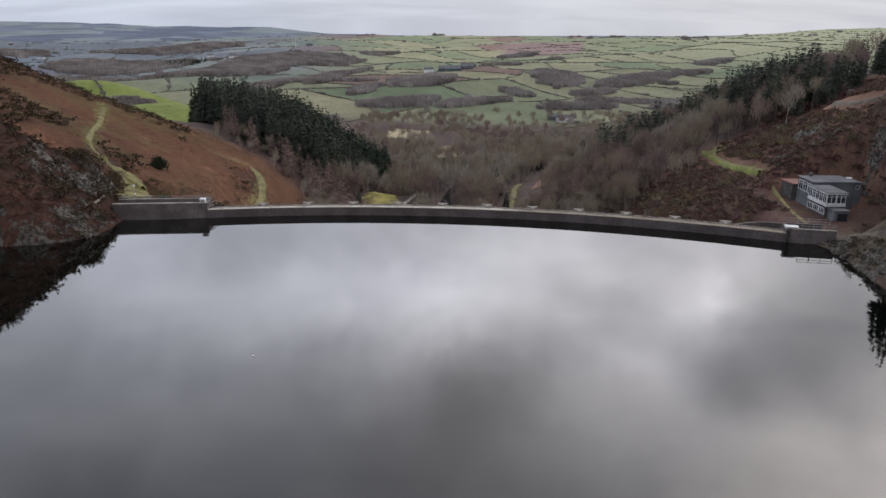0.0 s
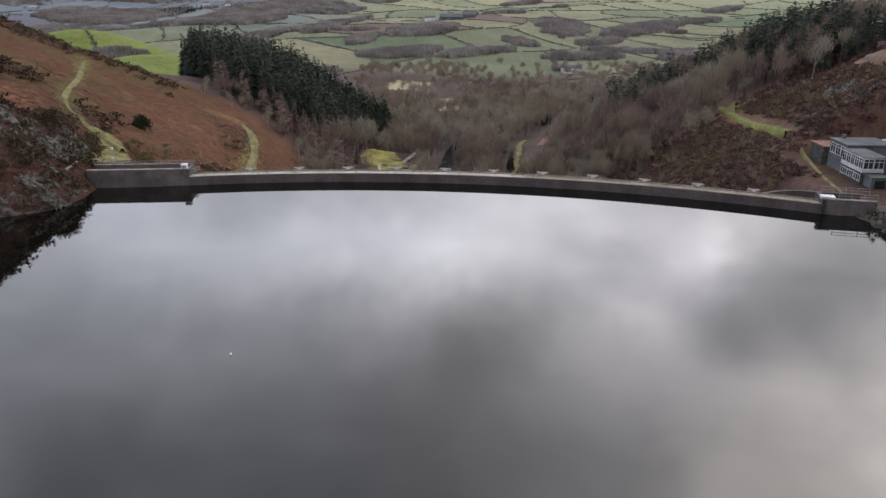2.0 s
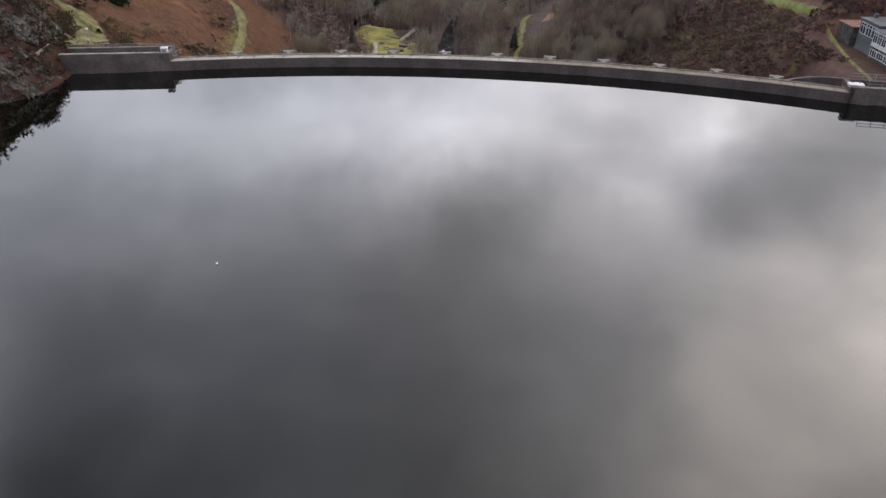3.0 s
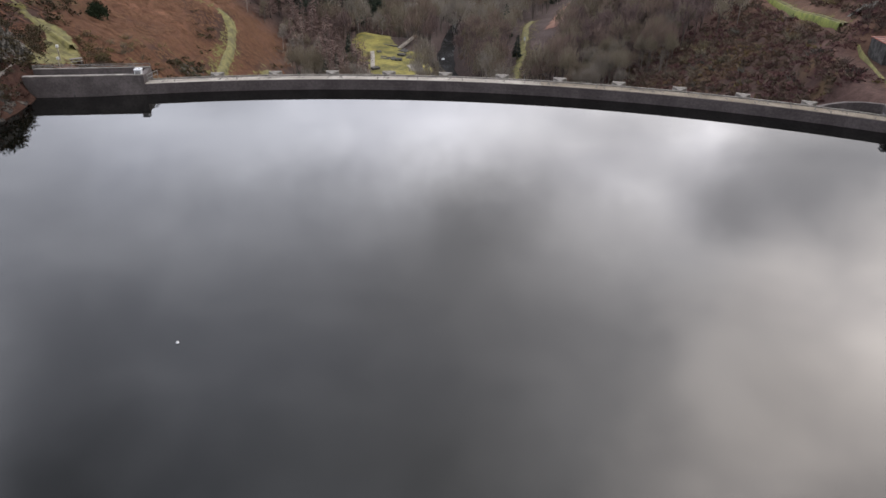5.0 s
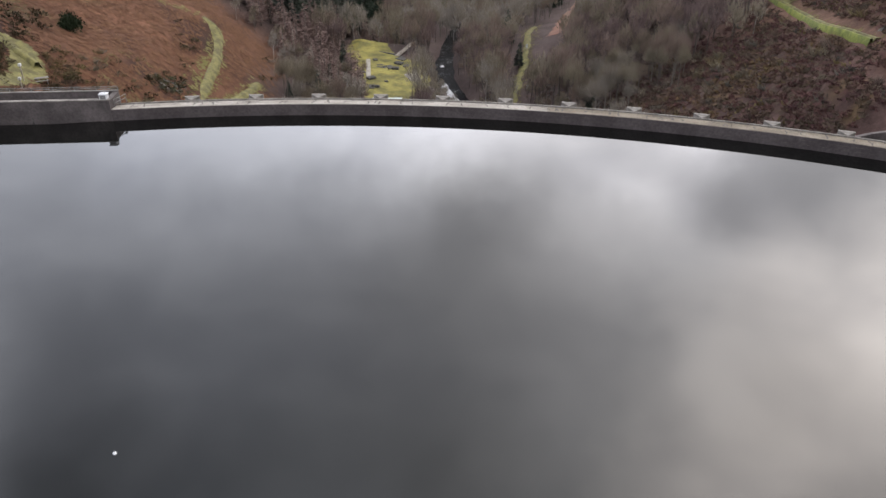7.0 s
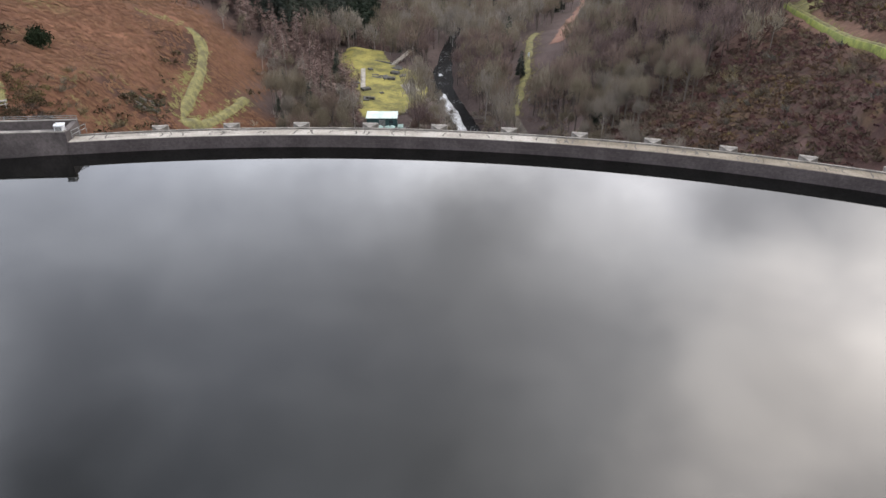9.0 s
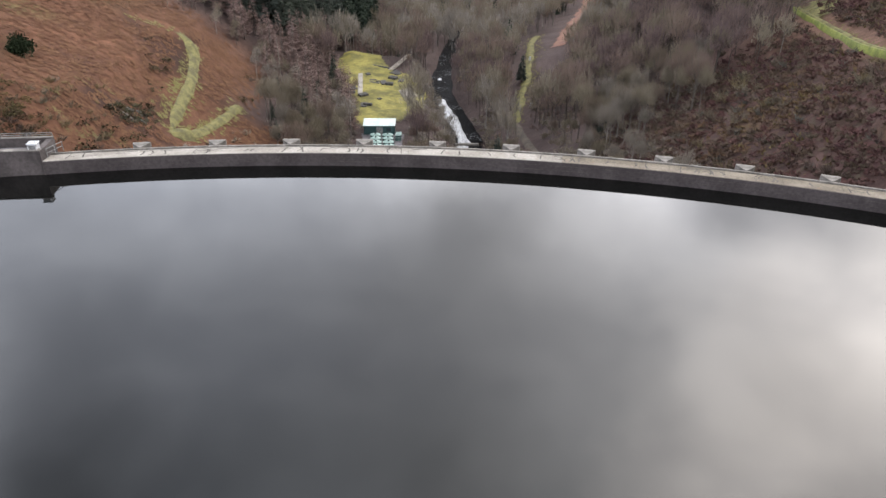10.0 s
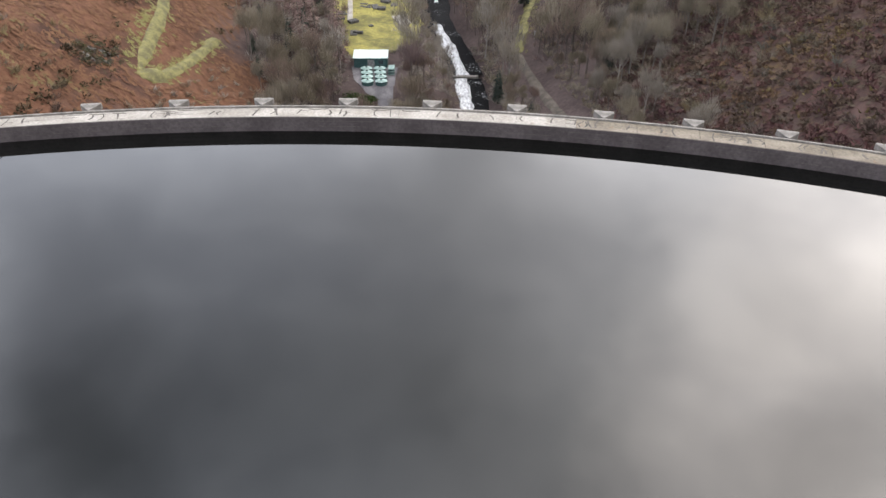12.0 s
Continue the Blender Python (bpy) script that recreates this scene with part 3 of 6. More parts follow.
# the crest slab was cast in bays, paler at one end and stained brown at the other
BAYS = 18
for k in range(BAYS):
    b0, b1 = A_LEFT + (A_RIGHT - A_LEFT) * k / BAYS, A_LEFT + (A_RIGHT - A_LEFT) * (k + 1) / BAYS - 0.012
    worn = k > 9
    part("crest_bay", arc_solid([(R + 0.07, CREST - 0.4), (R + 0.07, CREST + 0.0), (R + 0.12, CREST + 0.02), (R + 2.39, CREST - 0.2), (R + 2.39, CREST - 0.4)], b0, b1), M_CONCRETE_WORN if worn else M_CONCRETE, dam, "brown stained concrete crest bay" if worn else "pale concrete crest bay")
part("lip", arc_solid([(R + 2.4, CREST - 0.4), (R + 2.4, CREST - 0.02), (R + 2.62, CREST - 0.02), (R + 2.62, CREST - 0.4)], A_LEFT, A_RIGHT), M_BLOCK, dam, "raised brown downstream lip")

# splitter blocks along the downstream edge
def block_mesh():
    """A wedge of concrete: a flat-topped prism whose edge points upstream."""
    plan = [(-1.2, 0.95), (-1.15, 0.55), (-0.1, -0.75), (0.1, -0.75), (1.15, 0.55), (1.2, 0.95)]
    bm = bmesh.new()
    low = [bm.verts.new((x, y, -0.5)) for x, y in plan]
    top = [bm.verts.new((x * 0.97, y * 0.97, 0.36 if y > 0 else 0.24)) for x, y in plan]
    n = len(plan)
    bm.faces.new(top)
    bm.faces.new(list(reversed(low)))
    for i in range(n):
        bm.faces.new([low[i], low[(i + 1) % n], top[(i + 1) % n], top[i]])
    bmesh.ops.recalc_face_normals(bm, faces=bm.faces)
    bmesh.ops.bevel(bm, geom=[e for e in bm.edges if e.verts[0].co.z > 0 and e.verts[1].co.z > 0], offset=0.05, segments=1, affect="EDGES")
    me = bpy.data.meshes.new("splitter_block")
    bm.to_mesh(me)
    bm.free()
    me.materials.append(M_BLOCK)
    return me


BLOCK = block_mesh()
for k in range(11):
    a = -6.9 + 3.0 * k
    ob = part("splitter_block", BLOCK, None, dam)
    ob.matrix_local = Matrix.Translation(polar(R + 3.25, a, CREST - 0.12)) @ pose(0, 0, 0, 0, 0, -a) @ Matrix.Diagonal((0.85, 0.85, 0.7, 1))


def crack_strip(points, width):
    """A thin filled crack on the crest, from (degrees, radius) to (degrees, radius)."""
    bm = bmesh.new()
    for (a0, r0), (a1, r1) in zip(points[:-1], points[1:]):
        p, q = polar(R + r0, a0, 0), polar(R + r1, a1, 0)
        side = (q - p).cross(Vector((0, 0, 1))).normalized() * width / 2
        z = [CREST + 0.028 - 0.0965 * (r - 0.12) for r in (r0, r1)]
        vs = [bm.verts.new(v) for v in (p - side + Vector((0, 0, z[0])), p + side + Vector((0, 0, z[0])), q + side + Vector((0, 0, z[1])), q - side + Vector((0, 0, z[1])))]
        bm.faces.new(vs)
    bmesh.ops.recalc_face_normals(bm, faces=bm.faces)
    return bm


rng = random.Random(4)
a = A_LEFT + 0.8
while a < A_RIGHT - 0.5:
    kind = rng.random()
    if rng.random() < 0.22:
        c = rng.uniform(0.9, 1.7)
        part("crack_repair", crack_strip([(a, c), (a + rng.uniform(0.3, 0.7), c + rng.uniform(-0.3, 0.3))], 0.08), M_CRACK, dam)
    r0, r1 = rng.uniform(0.2, 0.8), rng.uniform(1.6, 2.35)
    if kind < 0.6:
        pts = [(a, r0), (a + rng.uniform(-0.1, 0.1), (r0 + r1) / 2), (a + rng.uniform(-0.16, 0.16), r1)]
    elif kind < 0.7:
        s = rng.choice((-1, 1)) * rng.uniform(0.5, 1.2)
        pts = [(a, r0), (a + 0.1 * s, r0 + 0.3), (a + 0.14 * s, (r0 + r1) / 2), (a + 0.05 * s, r1)]
    else:
        pts = [(a, 2.1), (a + rng.uniform(0.1, 0.3), rng.uniform(1.7, 2.0)), (a + rng.uniform(0.4, 0.9), rng.uniform(1.8, 2.2))]
    part("crack_repair", crack_strip(pts, rng.uniform(0.1, 0.22)), M_CRACK, dam)
    a += rng.uniform(0.1, 0.35) if rng.random() < 0.5 else rng.uniform(0.4, 1.3)

# faint lift joints and drip marks on the water face
for z in (0.55, 1.1):
    part("lift_joint", arc_solid([(R - 0.012, z - 0.012), (R - 0.012, z + 0.012), (R + 0.05, z + 0.012), (R + 0.05, z - 0.012)], A_LEFT, A_RIGHT, 1.5), M_CRACK, dam)

# ---------------------------------------------------------------- more materials
M_WALL = speckled("wing_wall_concrete", (0.058, 0.05, 0.049), (0.095, 0.082, 0.08), 0.35, 3.0)
M_COPING = speckled("coping_concrete", (0.12, 0.11, 0.102), (0.2, 0.185, 0.17), 0.8, 5.0)
M_WHITE = speckled("white_paint", (0.42, 0.43, 0.45), (0.56, 0.57, 0.58), 0.8, 6.0, rough=0.5)
M_RENDER = speckled("grey_render", (0.075, 0.08, 0.09), (0.118, 0.124, 0.136), 0.3, 4.0)
M_ROOF = speckled("grey_felt_roof", (0.06, 0.064, 0.073), (0.095, 0.1, 0.11), 0.25, 3.0)
M_RED = speckled("red_sheet_roof", (0.2, 0.07, 0.055), (0.3, 0.13, 0.1), 0.6, 4.0)
M_STONE = speckled("stone_wall", (0.0375, 0.036, 0.03525), (0.0825, 0.07875, 0.075), 1.4, 5.0, relief=0.7, depth=0.06)
M_IRON = speckled("galvanised_rail", (0.14, 0.14, 0.14), (0.24, 0.24, 0.235), 2.0, 8.0, rough=0.5)
def foam_material():
    m, t, b = material("white_water", 0.35, 0.0, 0.3)
    flow = node(t, "ShaderNodeMapping", Vector=coords(t))
    flow.inputs["Scale"].default_value = (1.7, 0.42, 1.2)
    streak = noise_out(t, 1.3, 5, 0.68, flow.outputs[0], 0.5)
    t.links.new(mix_rgb(t, map_range(t, streak, 0.34, 0.66, 0, 1), (0.12, 0.12, 0.125), (0.52, 0.53, 0.54)), b.inputs["Base Color"])
    bump(t, b, streak, 0.3, 0.1)
    return m


M_TIMBER = speckled("grey_timber", (0.22, 0.19, 0.16), (0.36, 0.33, 0.29), 1.0, 6.0)
M_SHED = speckled("dark_green_sheet", (0.025, 0.06, 0.06), (0.045, 0.085, 0.085), 0.5, 4.0, rough=0.5)
M_SHED_ROOF = speckled("pale_green_roof", (0.42, 0.5, 0.47), (0.56, 0.63, 0.6), 0.4, 4.0, rough=0.5)
M_TANK = speckled("mint_tank_cover", (0.12, 0.19, 0.17), (0.3, 0.39, 0.36), 0.9, 5.0, rough=0.5)
M_TARMAC = speckled("tarmac", (0.09, 0.085, 0.09), (0.15, 0.14, 0.145), 0.4, 6.0)
M_GRAVEL = speckled("gravel_track", (0.05, 0.041, 0.033), (0.096, 0.08, 0.064), 0.45, 3.0, accent=(0.06, 0.056, 0.03), relief=0.5, depth=0.06)
M_FOAM = foam_material()
M_SCAR = speckled("red_earth", (0.115, 0.056, 0.04), (0.18, 0.092, 0.063), 0.3, 2.5)
M_DIRT = speckled("worn_dirt", (0.066, 0.062, 0.038), (0.108, 0.101, 0.066), 0.5, 3.0)
M_RUST = speckled("rust_bracken_earth", (0.08, 0.042, 0.03), (0.14, 0.078, 0.05), 0.4, 2.0, accent=(0.19, 0.14, 0.05))
M_STRAW = speckled("straw_meadow", (0.17, 0.145, 0.085), (0.26, 0.225, 0.14), 0.08, 0.8)
M_DARK = speckled("dark_opening", (0.012, 0.012, 0.013), (0.02, 0.02, 0.022), 0.5, 4.0)


def glass_material():
    m, t, b = material("window_glass", 0.05, 0.0, 0.6)
    t.links.new(mix_rgb(t, noise_out(t, 0.6), (0.02, 0.025, 0.03), (0.05, 0.06, 0.07)), b.inputs["Base Color"])
    return m


def river_material():
    m, t, b = material("river_water", 0.12, 0.0, 0.5)
    v = coords(t)
    fleck = math_node(t, "MULTIPLY", noise_out(t, 1.5, 4, 0.7, v), map_range(t, noise_out(t, 0.2, 2, 0.5, v), 0.4, 0.62, 0.72, 1.12))
    t.links.new(mix_rgb(t, map_range(t, fleck, 0.6, 0.74, 0, 1), (0.007, 0.007, 0.0075), (0.26, 0.265, 0.27)), b.inputs["Base Color"])
    b.inputs["Specular IOR Level"].default_value = 0.006
    bump(t, b, noise_out(t, 1.4, 4, 0.6), 0.9, 0.3)
    return m


M_GLASS, M_RIVER = glass_material(), river_material()


# ---------------------------------------------------------------- wing walls and kiosks
def wall_between(p, q, thick, z0, z1, bevel=0.03):
    """An upright slab from p to q, its water face on that line."""
    p, q = Vector((*p, 0)), Vector((*q, 0))
    d = (q - p).length
    turn = Matrix.Translation(p) @ Matrix.Rotation(math.atan2(q.y - p.y, q.x - p.x), 4, "Z")
    return boxed(0, 0, z0, d, thick, z1, bevel=bevel, turn=turn)


PL, PR = polar(R, A_LEFT), polar(R, A_RIGHT)
END_L, END_R = Vector((-59.6, 131.7, 0)), Vector((65.2, 117.0, 0))

wing_l = thing("wing_wall", pose(0, 0, 0), "grey concrete wing wall with coping beside the spillway", "wall", "wing walls of the dam", "structure")
part("front_wall", wall_between(END_L[:2], PL[:2], 0.55, -8, 2.78), M_WALL, wing_l)
d_l = (PL - END_L).normalized()
n_l = Vector((-d_l.y, d_l.x, 0))
off = lambda p, k: tuple((p + n_l * k)[:2])
part("coping", wall_between(off(END_L, -0.06), off(PL + d_l * 0.05, -0.06), 0.7, 2.782, 2.92), M_COPING, wing_l, "pale coping stones")
part("deck", wall_between(off(END_L, 0.56), off(PL, 0.56), 3.4, -8, 1.75), M_TARMAC, wing_l, "dark walkway deck")
part("back_wall", wall_between(off(END_L, 3.97), off(PL, 3.97), 0.4, -8, 2.75), M_WALL, wing_l)
part("back_coping", wall_between(off(END_L, 3.92), off(PL, 3.92), 0.5, 2.752, 2.86), M_COPING, wing_l, "pale coping stones")
part("end_pier", wall_between(off(PL - d_l * 0.7, 0.0), off(PL + d_l * 0.02, 0.0), 4.3, -8, 2.7), M_WALL, wing_l)
part("gauge_board", wall_between(off(END_L + d_l * 6.6, -0.05), off(END_L + d_l * 6.8, -0.05), 0.04, -0.4, 0.7, 0.0), M_STONE, wing_l, "weathered water level board")

wing_r = thing("wing_wall", pose(0, 0, 0), "grey concrete wing wall below the gauge house", "wall", "wing walls of the dam", "structure")
d_r = (END_R - PR).normalized()
n_r = Vector((-d_r.y, d_r.x, 0))
offr = lambda p, k: tuple((p + n_r * k)[:2])
part("front_wall", wall_between(offr(PR, 0), offr(END_R, 0), 0.55, -8, 2.28), M_WALL, wing_r)
part("coping", wall_between(offr(PR, -0.06), offr(END_R, -0.06), 0.7, 2.282, 2.42), M_COPING, wing_r, "pale coping stones")
part("deck", wall_between(offr(PR, 0.56), offr(END_R, 0.56), 3.6, -8, 1.5), M_TARMAC, wing_r, "dark walkway deck")
part("back_wall", wall_between(offr(PR, 4.17), offr(END_R - d_r * 1.2, 4.17), 0.4, -8, 2.3), M_WALL, wing_r)
part("end_pier", wall_between(offr(PR, 0.0), offr(PR + d_r * 0.7, 0.0), 4.3, -8, 2.25), M_WALL, wing_r)


def build_training_wall():
    """The curved wall that guides spilling water at the end of the crest."""
    line = [polar(R + r, a) for r, a in ((3.4, 23.2), (4.6, 23.6), (6.2, 24.1), (7.8, 24.7), (8.8, 25.4), (9.2, 26.2), (9.2, 27.2))]
    bm = bmesh.new()
    rows = []
    for k, p in enumerate(line):
        t = (line[min(k + 1, len(line) - 1)] - line[max(k - 1, 0)]).normalized()
        n = Vector((-t.y, t.x, 0)) * 0.25
        rows.append([bm.verts.new(q) for q in (p - n + Vector((0, 0, -7)), p + n + Vector((0, 0, -7)), p + n + Vector((0, 0, 1.0)), p - n + Vector((0, 0, 1.0)))])
    for a, b in zip(rows[:-1], rows[1:]):
        for i in range(4):
            bm.faces.new([a[i], a[(i + 1) % 4], b[(i + 1) % 4], b[i]])
    bm.faces.new(rows[0])
    bm.faces.new(list(reversed(rows[-1])))
    bmesh.ops.recalc_face_normals(bm, faces=bm.faces)
    part("training_wall", bm, M_WALL, dam, "curved dark concrete training wall")


build_training_wall()


def build_kiosk(place, turn, wide, deep, high, label):
    k = thing("kiosk", place @ pose(0, 0, 0, 0, 0, turn), label, "kiosk", "instrument kiosks on the dam")
    part("cabinet", boxed(-wide / 2, -deep / 2, 0, wide / 2, deep / 2, high, bevel=0.03), M_WHITE, k)
    part("lid", boxed(-wide / 2 - 0.08, -deep / 2 - 0.08, high, wide / 2 + 0.08, deep / 2 + 0.08, high + 0.1, bevel=0.03), M_WHITE, k)
    d = part("door", boxed(-wide / 2 + 0.12, -deep / 2 - 0.03, 0.1, wide / 2 - 0.12, -deep / 2, high - 0.1), M_IRON, k, "grey steel door")
    part("handle", boxed(wide / 4, -deep / 2 - 0.07, high * 0.45, wide / 4 + 0.05, -deep / 2 - 0.03, high * 0.6), M_DARK, d)
    for x in (-wide / 4, wide / 4):
        part("vent", boxed(x - 0.08, -0.08, high + 0.1, x + 0.08, 0.08, high + 0.28), M_WHITE, k)
    return k


build_kiosk(Matrix.Translation(PL - d_l * 0.75 + n_l * 0.7 + Vector((0, 0, 2.72))), math.degrees(math.atan2(d_l.y, d_l.x)), 0.95, 0.9, 0.75, "white painted instrument kiosk on the wing wall")
build_kiosk(Matrix.Translation(PR + d_r * 0.8 + n_r * 0.9 + Vector((0, 0, 2.26))), math.degrees(math.atan2(d_r.y, d_r.x)), 1.9, 1.2, 0.32, "low white instrument cover on the wing wall")


def tube(bm, p, q, r0, r1=None, sides=6):
    """A straight round bar from p to q."""
    p, q = Vector(p), Vector(q)
    r1 = r0 if r1 is None else r1
    z = (q - p).normalized()
    x = z.orthogonal().normalized()
    y = z.cross(x)
    ring = [[bm.verts.new(c + (x * math.cos(t) + y * math.sin(t)) * r) for t in (2 * math.pi * k / sides for k in range(sides))] for c, r in ((p, r0), (q, r1))]
    for k in range(sides):
        bm.faces.new([ring[0][k], ring[0][(k + 1) % sides], ring[1][(k + 1) % sides], ring[1][k]])
    bm.faces.new(ring[1])
    bm.faces.new(list(reversed(ring[0])))
    return bm


def build_railing(p, q, z0, z1, high, gap, label):
    """Posts and two rails from p to q."""
    p, q = Vector((*p, z0)), Vector((*q, z1))
    r = thing("railing", Matrix.Translation(p), label, "railing", "railings of the dam")
    n = max(2, int((q - p).length / gap) + 1)
    up_v = Vector((0, 0, high))
    for k in range(n):
        c = (q - p) * k / (n - 1)
        part("post", tube(bmesh.new(), c, c + up_v, 0.045), M_IRON, r)
    for f in (0.55, 1.0):
        part("rail", tube(bmesh.new(), up_v * f, q - p + up_v * f, 0.04), M_IRON, r)
    return r


build_railing(off(END_L, 4.1), off(PL, 4.1), 2.86, 2.86, 0.5, 2.4, "low grey steel railing on the wing wall")
build_railing(off(PL + d_l * 0.2, 1.2), off(PL + d_l * 1.0, 3.6), CREST - 0.1, CREST - 0.2, 1.1, 1.2, "dull grey steel railing across the crest end")
build_railing(offr(PR + d_r * 2.2, 0.3), offr(END_R, 0.3), 2.42, 2.42, 0.9, 1.6, "grey steel railing beside the gauge house")
build_railing(offr(PR + d_r * 0.8, 4.3), offr(END_R, 4.3), 2.3, 2.3, 0.9, 1.6, "grey steel railing beside the gauge house")


# ---------------------------------------------------------------- gauge house
def window(parent, x0, z0, x1, z1, y, panes, rows=1, side="front", label=""):
    """A framed window. side: front faces -y, left faces -x (then x0, x1 run along y and y is the wall's x)."""
    turn = Matrix.Identity(4) if side == "front" else Matrix(((0, 1, 0, 0), (1, 0, 0, 0), (0, 0, 1, 0), (0, 0, 0, 1)))
    fr = bmesh.new()
    w = 0.09
    for a, b in ((x0, x0 + w), (x1 - w, x1)):
        box(fr, a, y - 0.07, z0, b, y + 0.04, z1, turn=turn)
    for a, b in ((z0, z0 + w), (z1 - w, z1)):
        box(fr, x0 + w, y - 0.07, a, x1 - w, y + 0.04, b, turn=turn)
    for k in range(1, panes):
        c = x0 + (x1 - x0) * k / panes
        box(fr, c - w / 2, y - 0.065, z0 + w, c + w / 2, y + 0.035, z1 - w, turn=turn)
    for k in range(1, rows):
        c = z0 + (z1 - z0) * (0.72 if rows == 2 else k / rows)
        box(fr, x0 + w, y - 0.06, c - w / 2, x1 - w, y + 0.03, c + w / 2, turn=turn)
    bmesh.ops.recalc_face_normals(fr, faces=fr.faces)
    f = part("window", fr, M_WHITE, parent, label or "white framed window")
    for k in range(panes):
        a, b = x0 + (x1 - x0) * k / panes + w / 2, x0 + (x1 - x0) * (k + 1) / panes - w / 2
        g = boxed(a, y - 0.02, z0 + w, b, y + 0.02, z1 - w, turn=turn)
        bmesh.ops.recalc_face_normals(g, faces=g.faces)
        part("pane", g, M_GLASS, f)
    return f


def build_house():
    h = thing("gauge_house", pose(71.7, 134.0, 0.5), "two-storey grey and white gauge house with flat roofs", "building")
    # lake wing: glazed upper room on a stone lower storey
    part("lower_wall", boxed(0.12, 0.1, -1.2, 3.6, 7.0, 1.9, bevel=0.02), M_STONE, h, "dark stone lower wall")
    part("upper_wall", boxed(0, 0, 1.9, 3.72, 7.1, 2.5, bevel=0.02), M_WHITE, h, "white panelled upper wall")
    # solid near-black box, its colour stands for the unlit interior
    part("upper_room", boxed(0.12, 0.12, 2.5, 3.6, 7.1, 4.25), M_DARK, h, "dim glazed room")
    part("fascia", boxed(-0.12, -0.12, 4.25, 3.84, 7.2, 4.5, bevel=0.02), M_WHITE, h, "white fascia board")
    part("roof", boxed(-0.2, -0.2, 4.5, 3.92, 7.2, 4.6, bevel=0.02), M_ROOF, h)
    for k in range(5):
        window(h, 0.12 + 1.38 * k, 2.5, 1.46 + 1.38 * k, 4.25, 0.09, 2, 2, "left")
    window(h, 0.1, 2.5, 1.85, 4.25, 0.09, 2, 2)
    window(h, 1.88, 2.5, 3.62, 4.25, 0.09, 2, 2)
    for y in (0.0, 2.2, 4.4):
        window(h, 0.4 + y, 0.3, 2.4 + y, 1.5, 0.1, 3, 1, "left")
    part("porch", boxed(0.6, -2.4, -1.2, 3.3, 0.1, 1.6, bevel=0.03), M_RENDER, h)
    part("porch_roof", boxed(0.45, -2.55, 1.6, 3.45, 0.1, 1.72, bevel=0.02), M_ROOF, h)
    # near-black slab on the wall stands for shade in the open garage
    part("garage_shade", boxed(1.2, -2.46, -0.3, 3.0, -2.4, 1.15), M_DARK, h, "dark garage opening")
    # hill wing behind it
    part("rear_wall", boxed(0.9, 7.25, -1.5, 9.0, 13.5, 4.75, bevel=0.02), M_RENDER, h)
    part("rear_fascia", boxed(0.75, 7.1, 4.75, 9.15, 13.6, 5.0, bevel=0.02), M_RENDER, h)
    part("rear_roof", boxed(0.65, 7.0, 5.0, 9.25, 13.7, 5.1, bevel=0.02), M_ROOF, h)
    for k in range(3):
        window(h, 7.5 + 1.9 * k, 2.6, 9.2 + 1.9 * k, 4.5, 0.88, 2, 2, "left")
    part("side_wall", boxed(9.0, 10.8, -0.5, 12.3, 15.5, 4.1, bevel=0.02), M_RENDER, h)
    part("side_roof", boxed(8.9, 10.6, 4.1, 12.45, 15.6, 4.25, bevel=0.02), M_ROOF, h)
    for k in range(3):
        window(h, 9.25 + 0.98 * k, 2.9, 9.95 + 0.98 * k, 3.6, 10.78, 1)
    part("roof_light", boxed(11.2, 14.2, 4.25, 12.2, 15.0, 4.5, bevel=0.03), M_WHITE, h, "white roof light")
    part("pipe", tube(bmesh.new(), (0.06, 6.9, -0.8), (0.06, 6.9, 1.9), 0.06), M_IRON, h)
    part("chimney", boxed(2.6, 12.6, 5.1, 3.2, 13.2, 5.8, bevel=0.03), M_RENDER, h)
    return h


build_house()


def build_store():
    s = thing("stone_store", pose(72.0, 148.4, 0.4), "low stone store with a faded red striped roof", "building")
    part("wall", boxed(0, 0, -2.5, 3.6, 5.0, 3.2, bevel=0.04), M_STONE, s)
    part("roof", boxed(-0.15, -0.15, 3.2, 3.75, 5.15, 3.34, bevel=0.02), M_RED, s, "faded red sheet roof")
    for k in range(4):
        part("roof_strip", boxed(-0.1, 0.35 + 1.25 * k, 3.34, 3.7, 0.75 + 1.25 * k, 3.39), M_COPING, s, "pale roof strip")
    part("door", boxed(1.2, -0.05, -0.2, 2.2, 0.02, 1.9), M_DARK, s, "dark plank door")
    return s


build_store()


# ---------------------------------------------------------------- tracks, lawn, river
def spline(points, step):
    """A smooth line of places through the given ones."""
    p = [Vector((*q, 0)) for q in points]
    p = [2 * p[0] - p[1], *p, 2 * p[-1] - p[-2]]
    line = []
    for a, b, c, d in zip(p, p[1:], p[2:], p[3:]):
        n = max(2, int((c - b).length / step))
        for k in range(n):
            t = k / n
            line.append(0.5 * (2 * b + (c - a) * t + (2 * a - 5 * b + 4 * c - d) * t * t + (3 * b - a - 3 * c + d) * t ** 3))
    return line + [p[-2]]


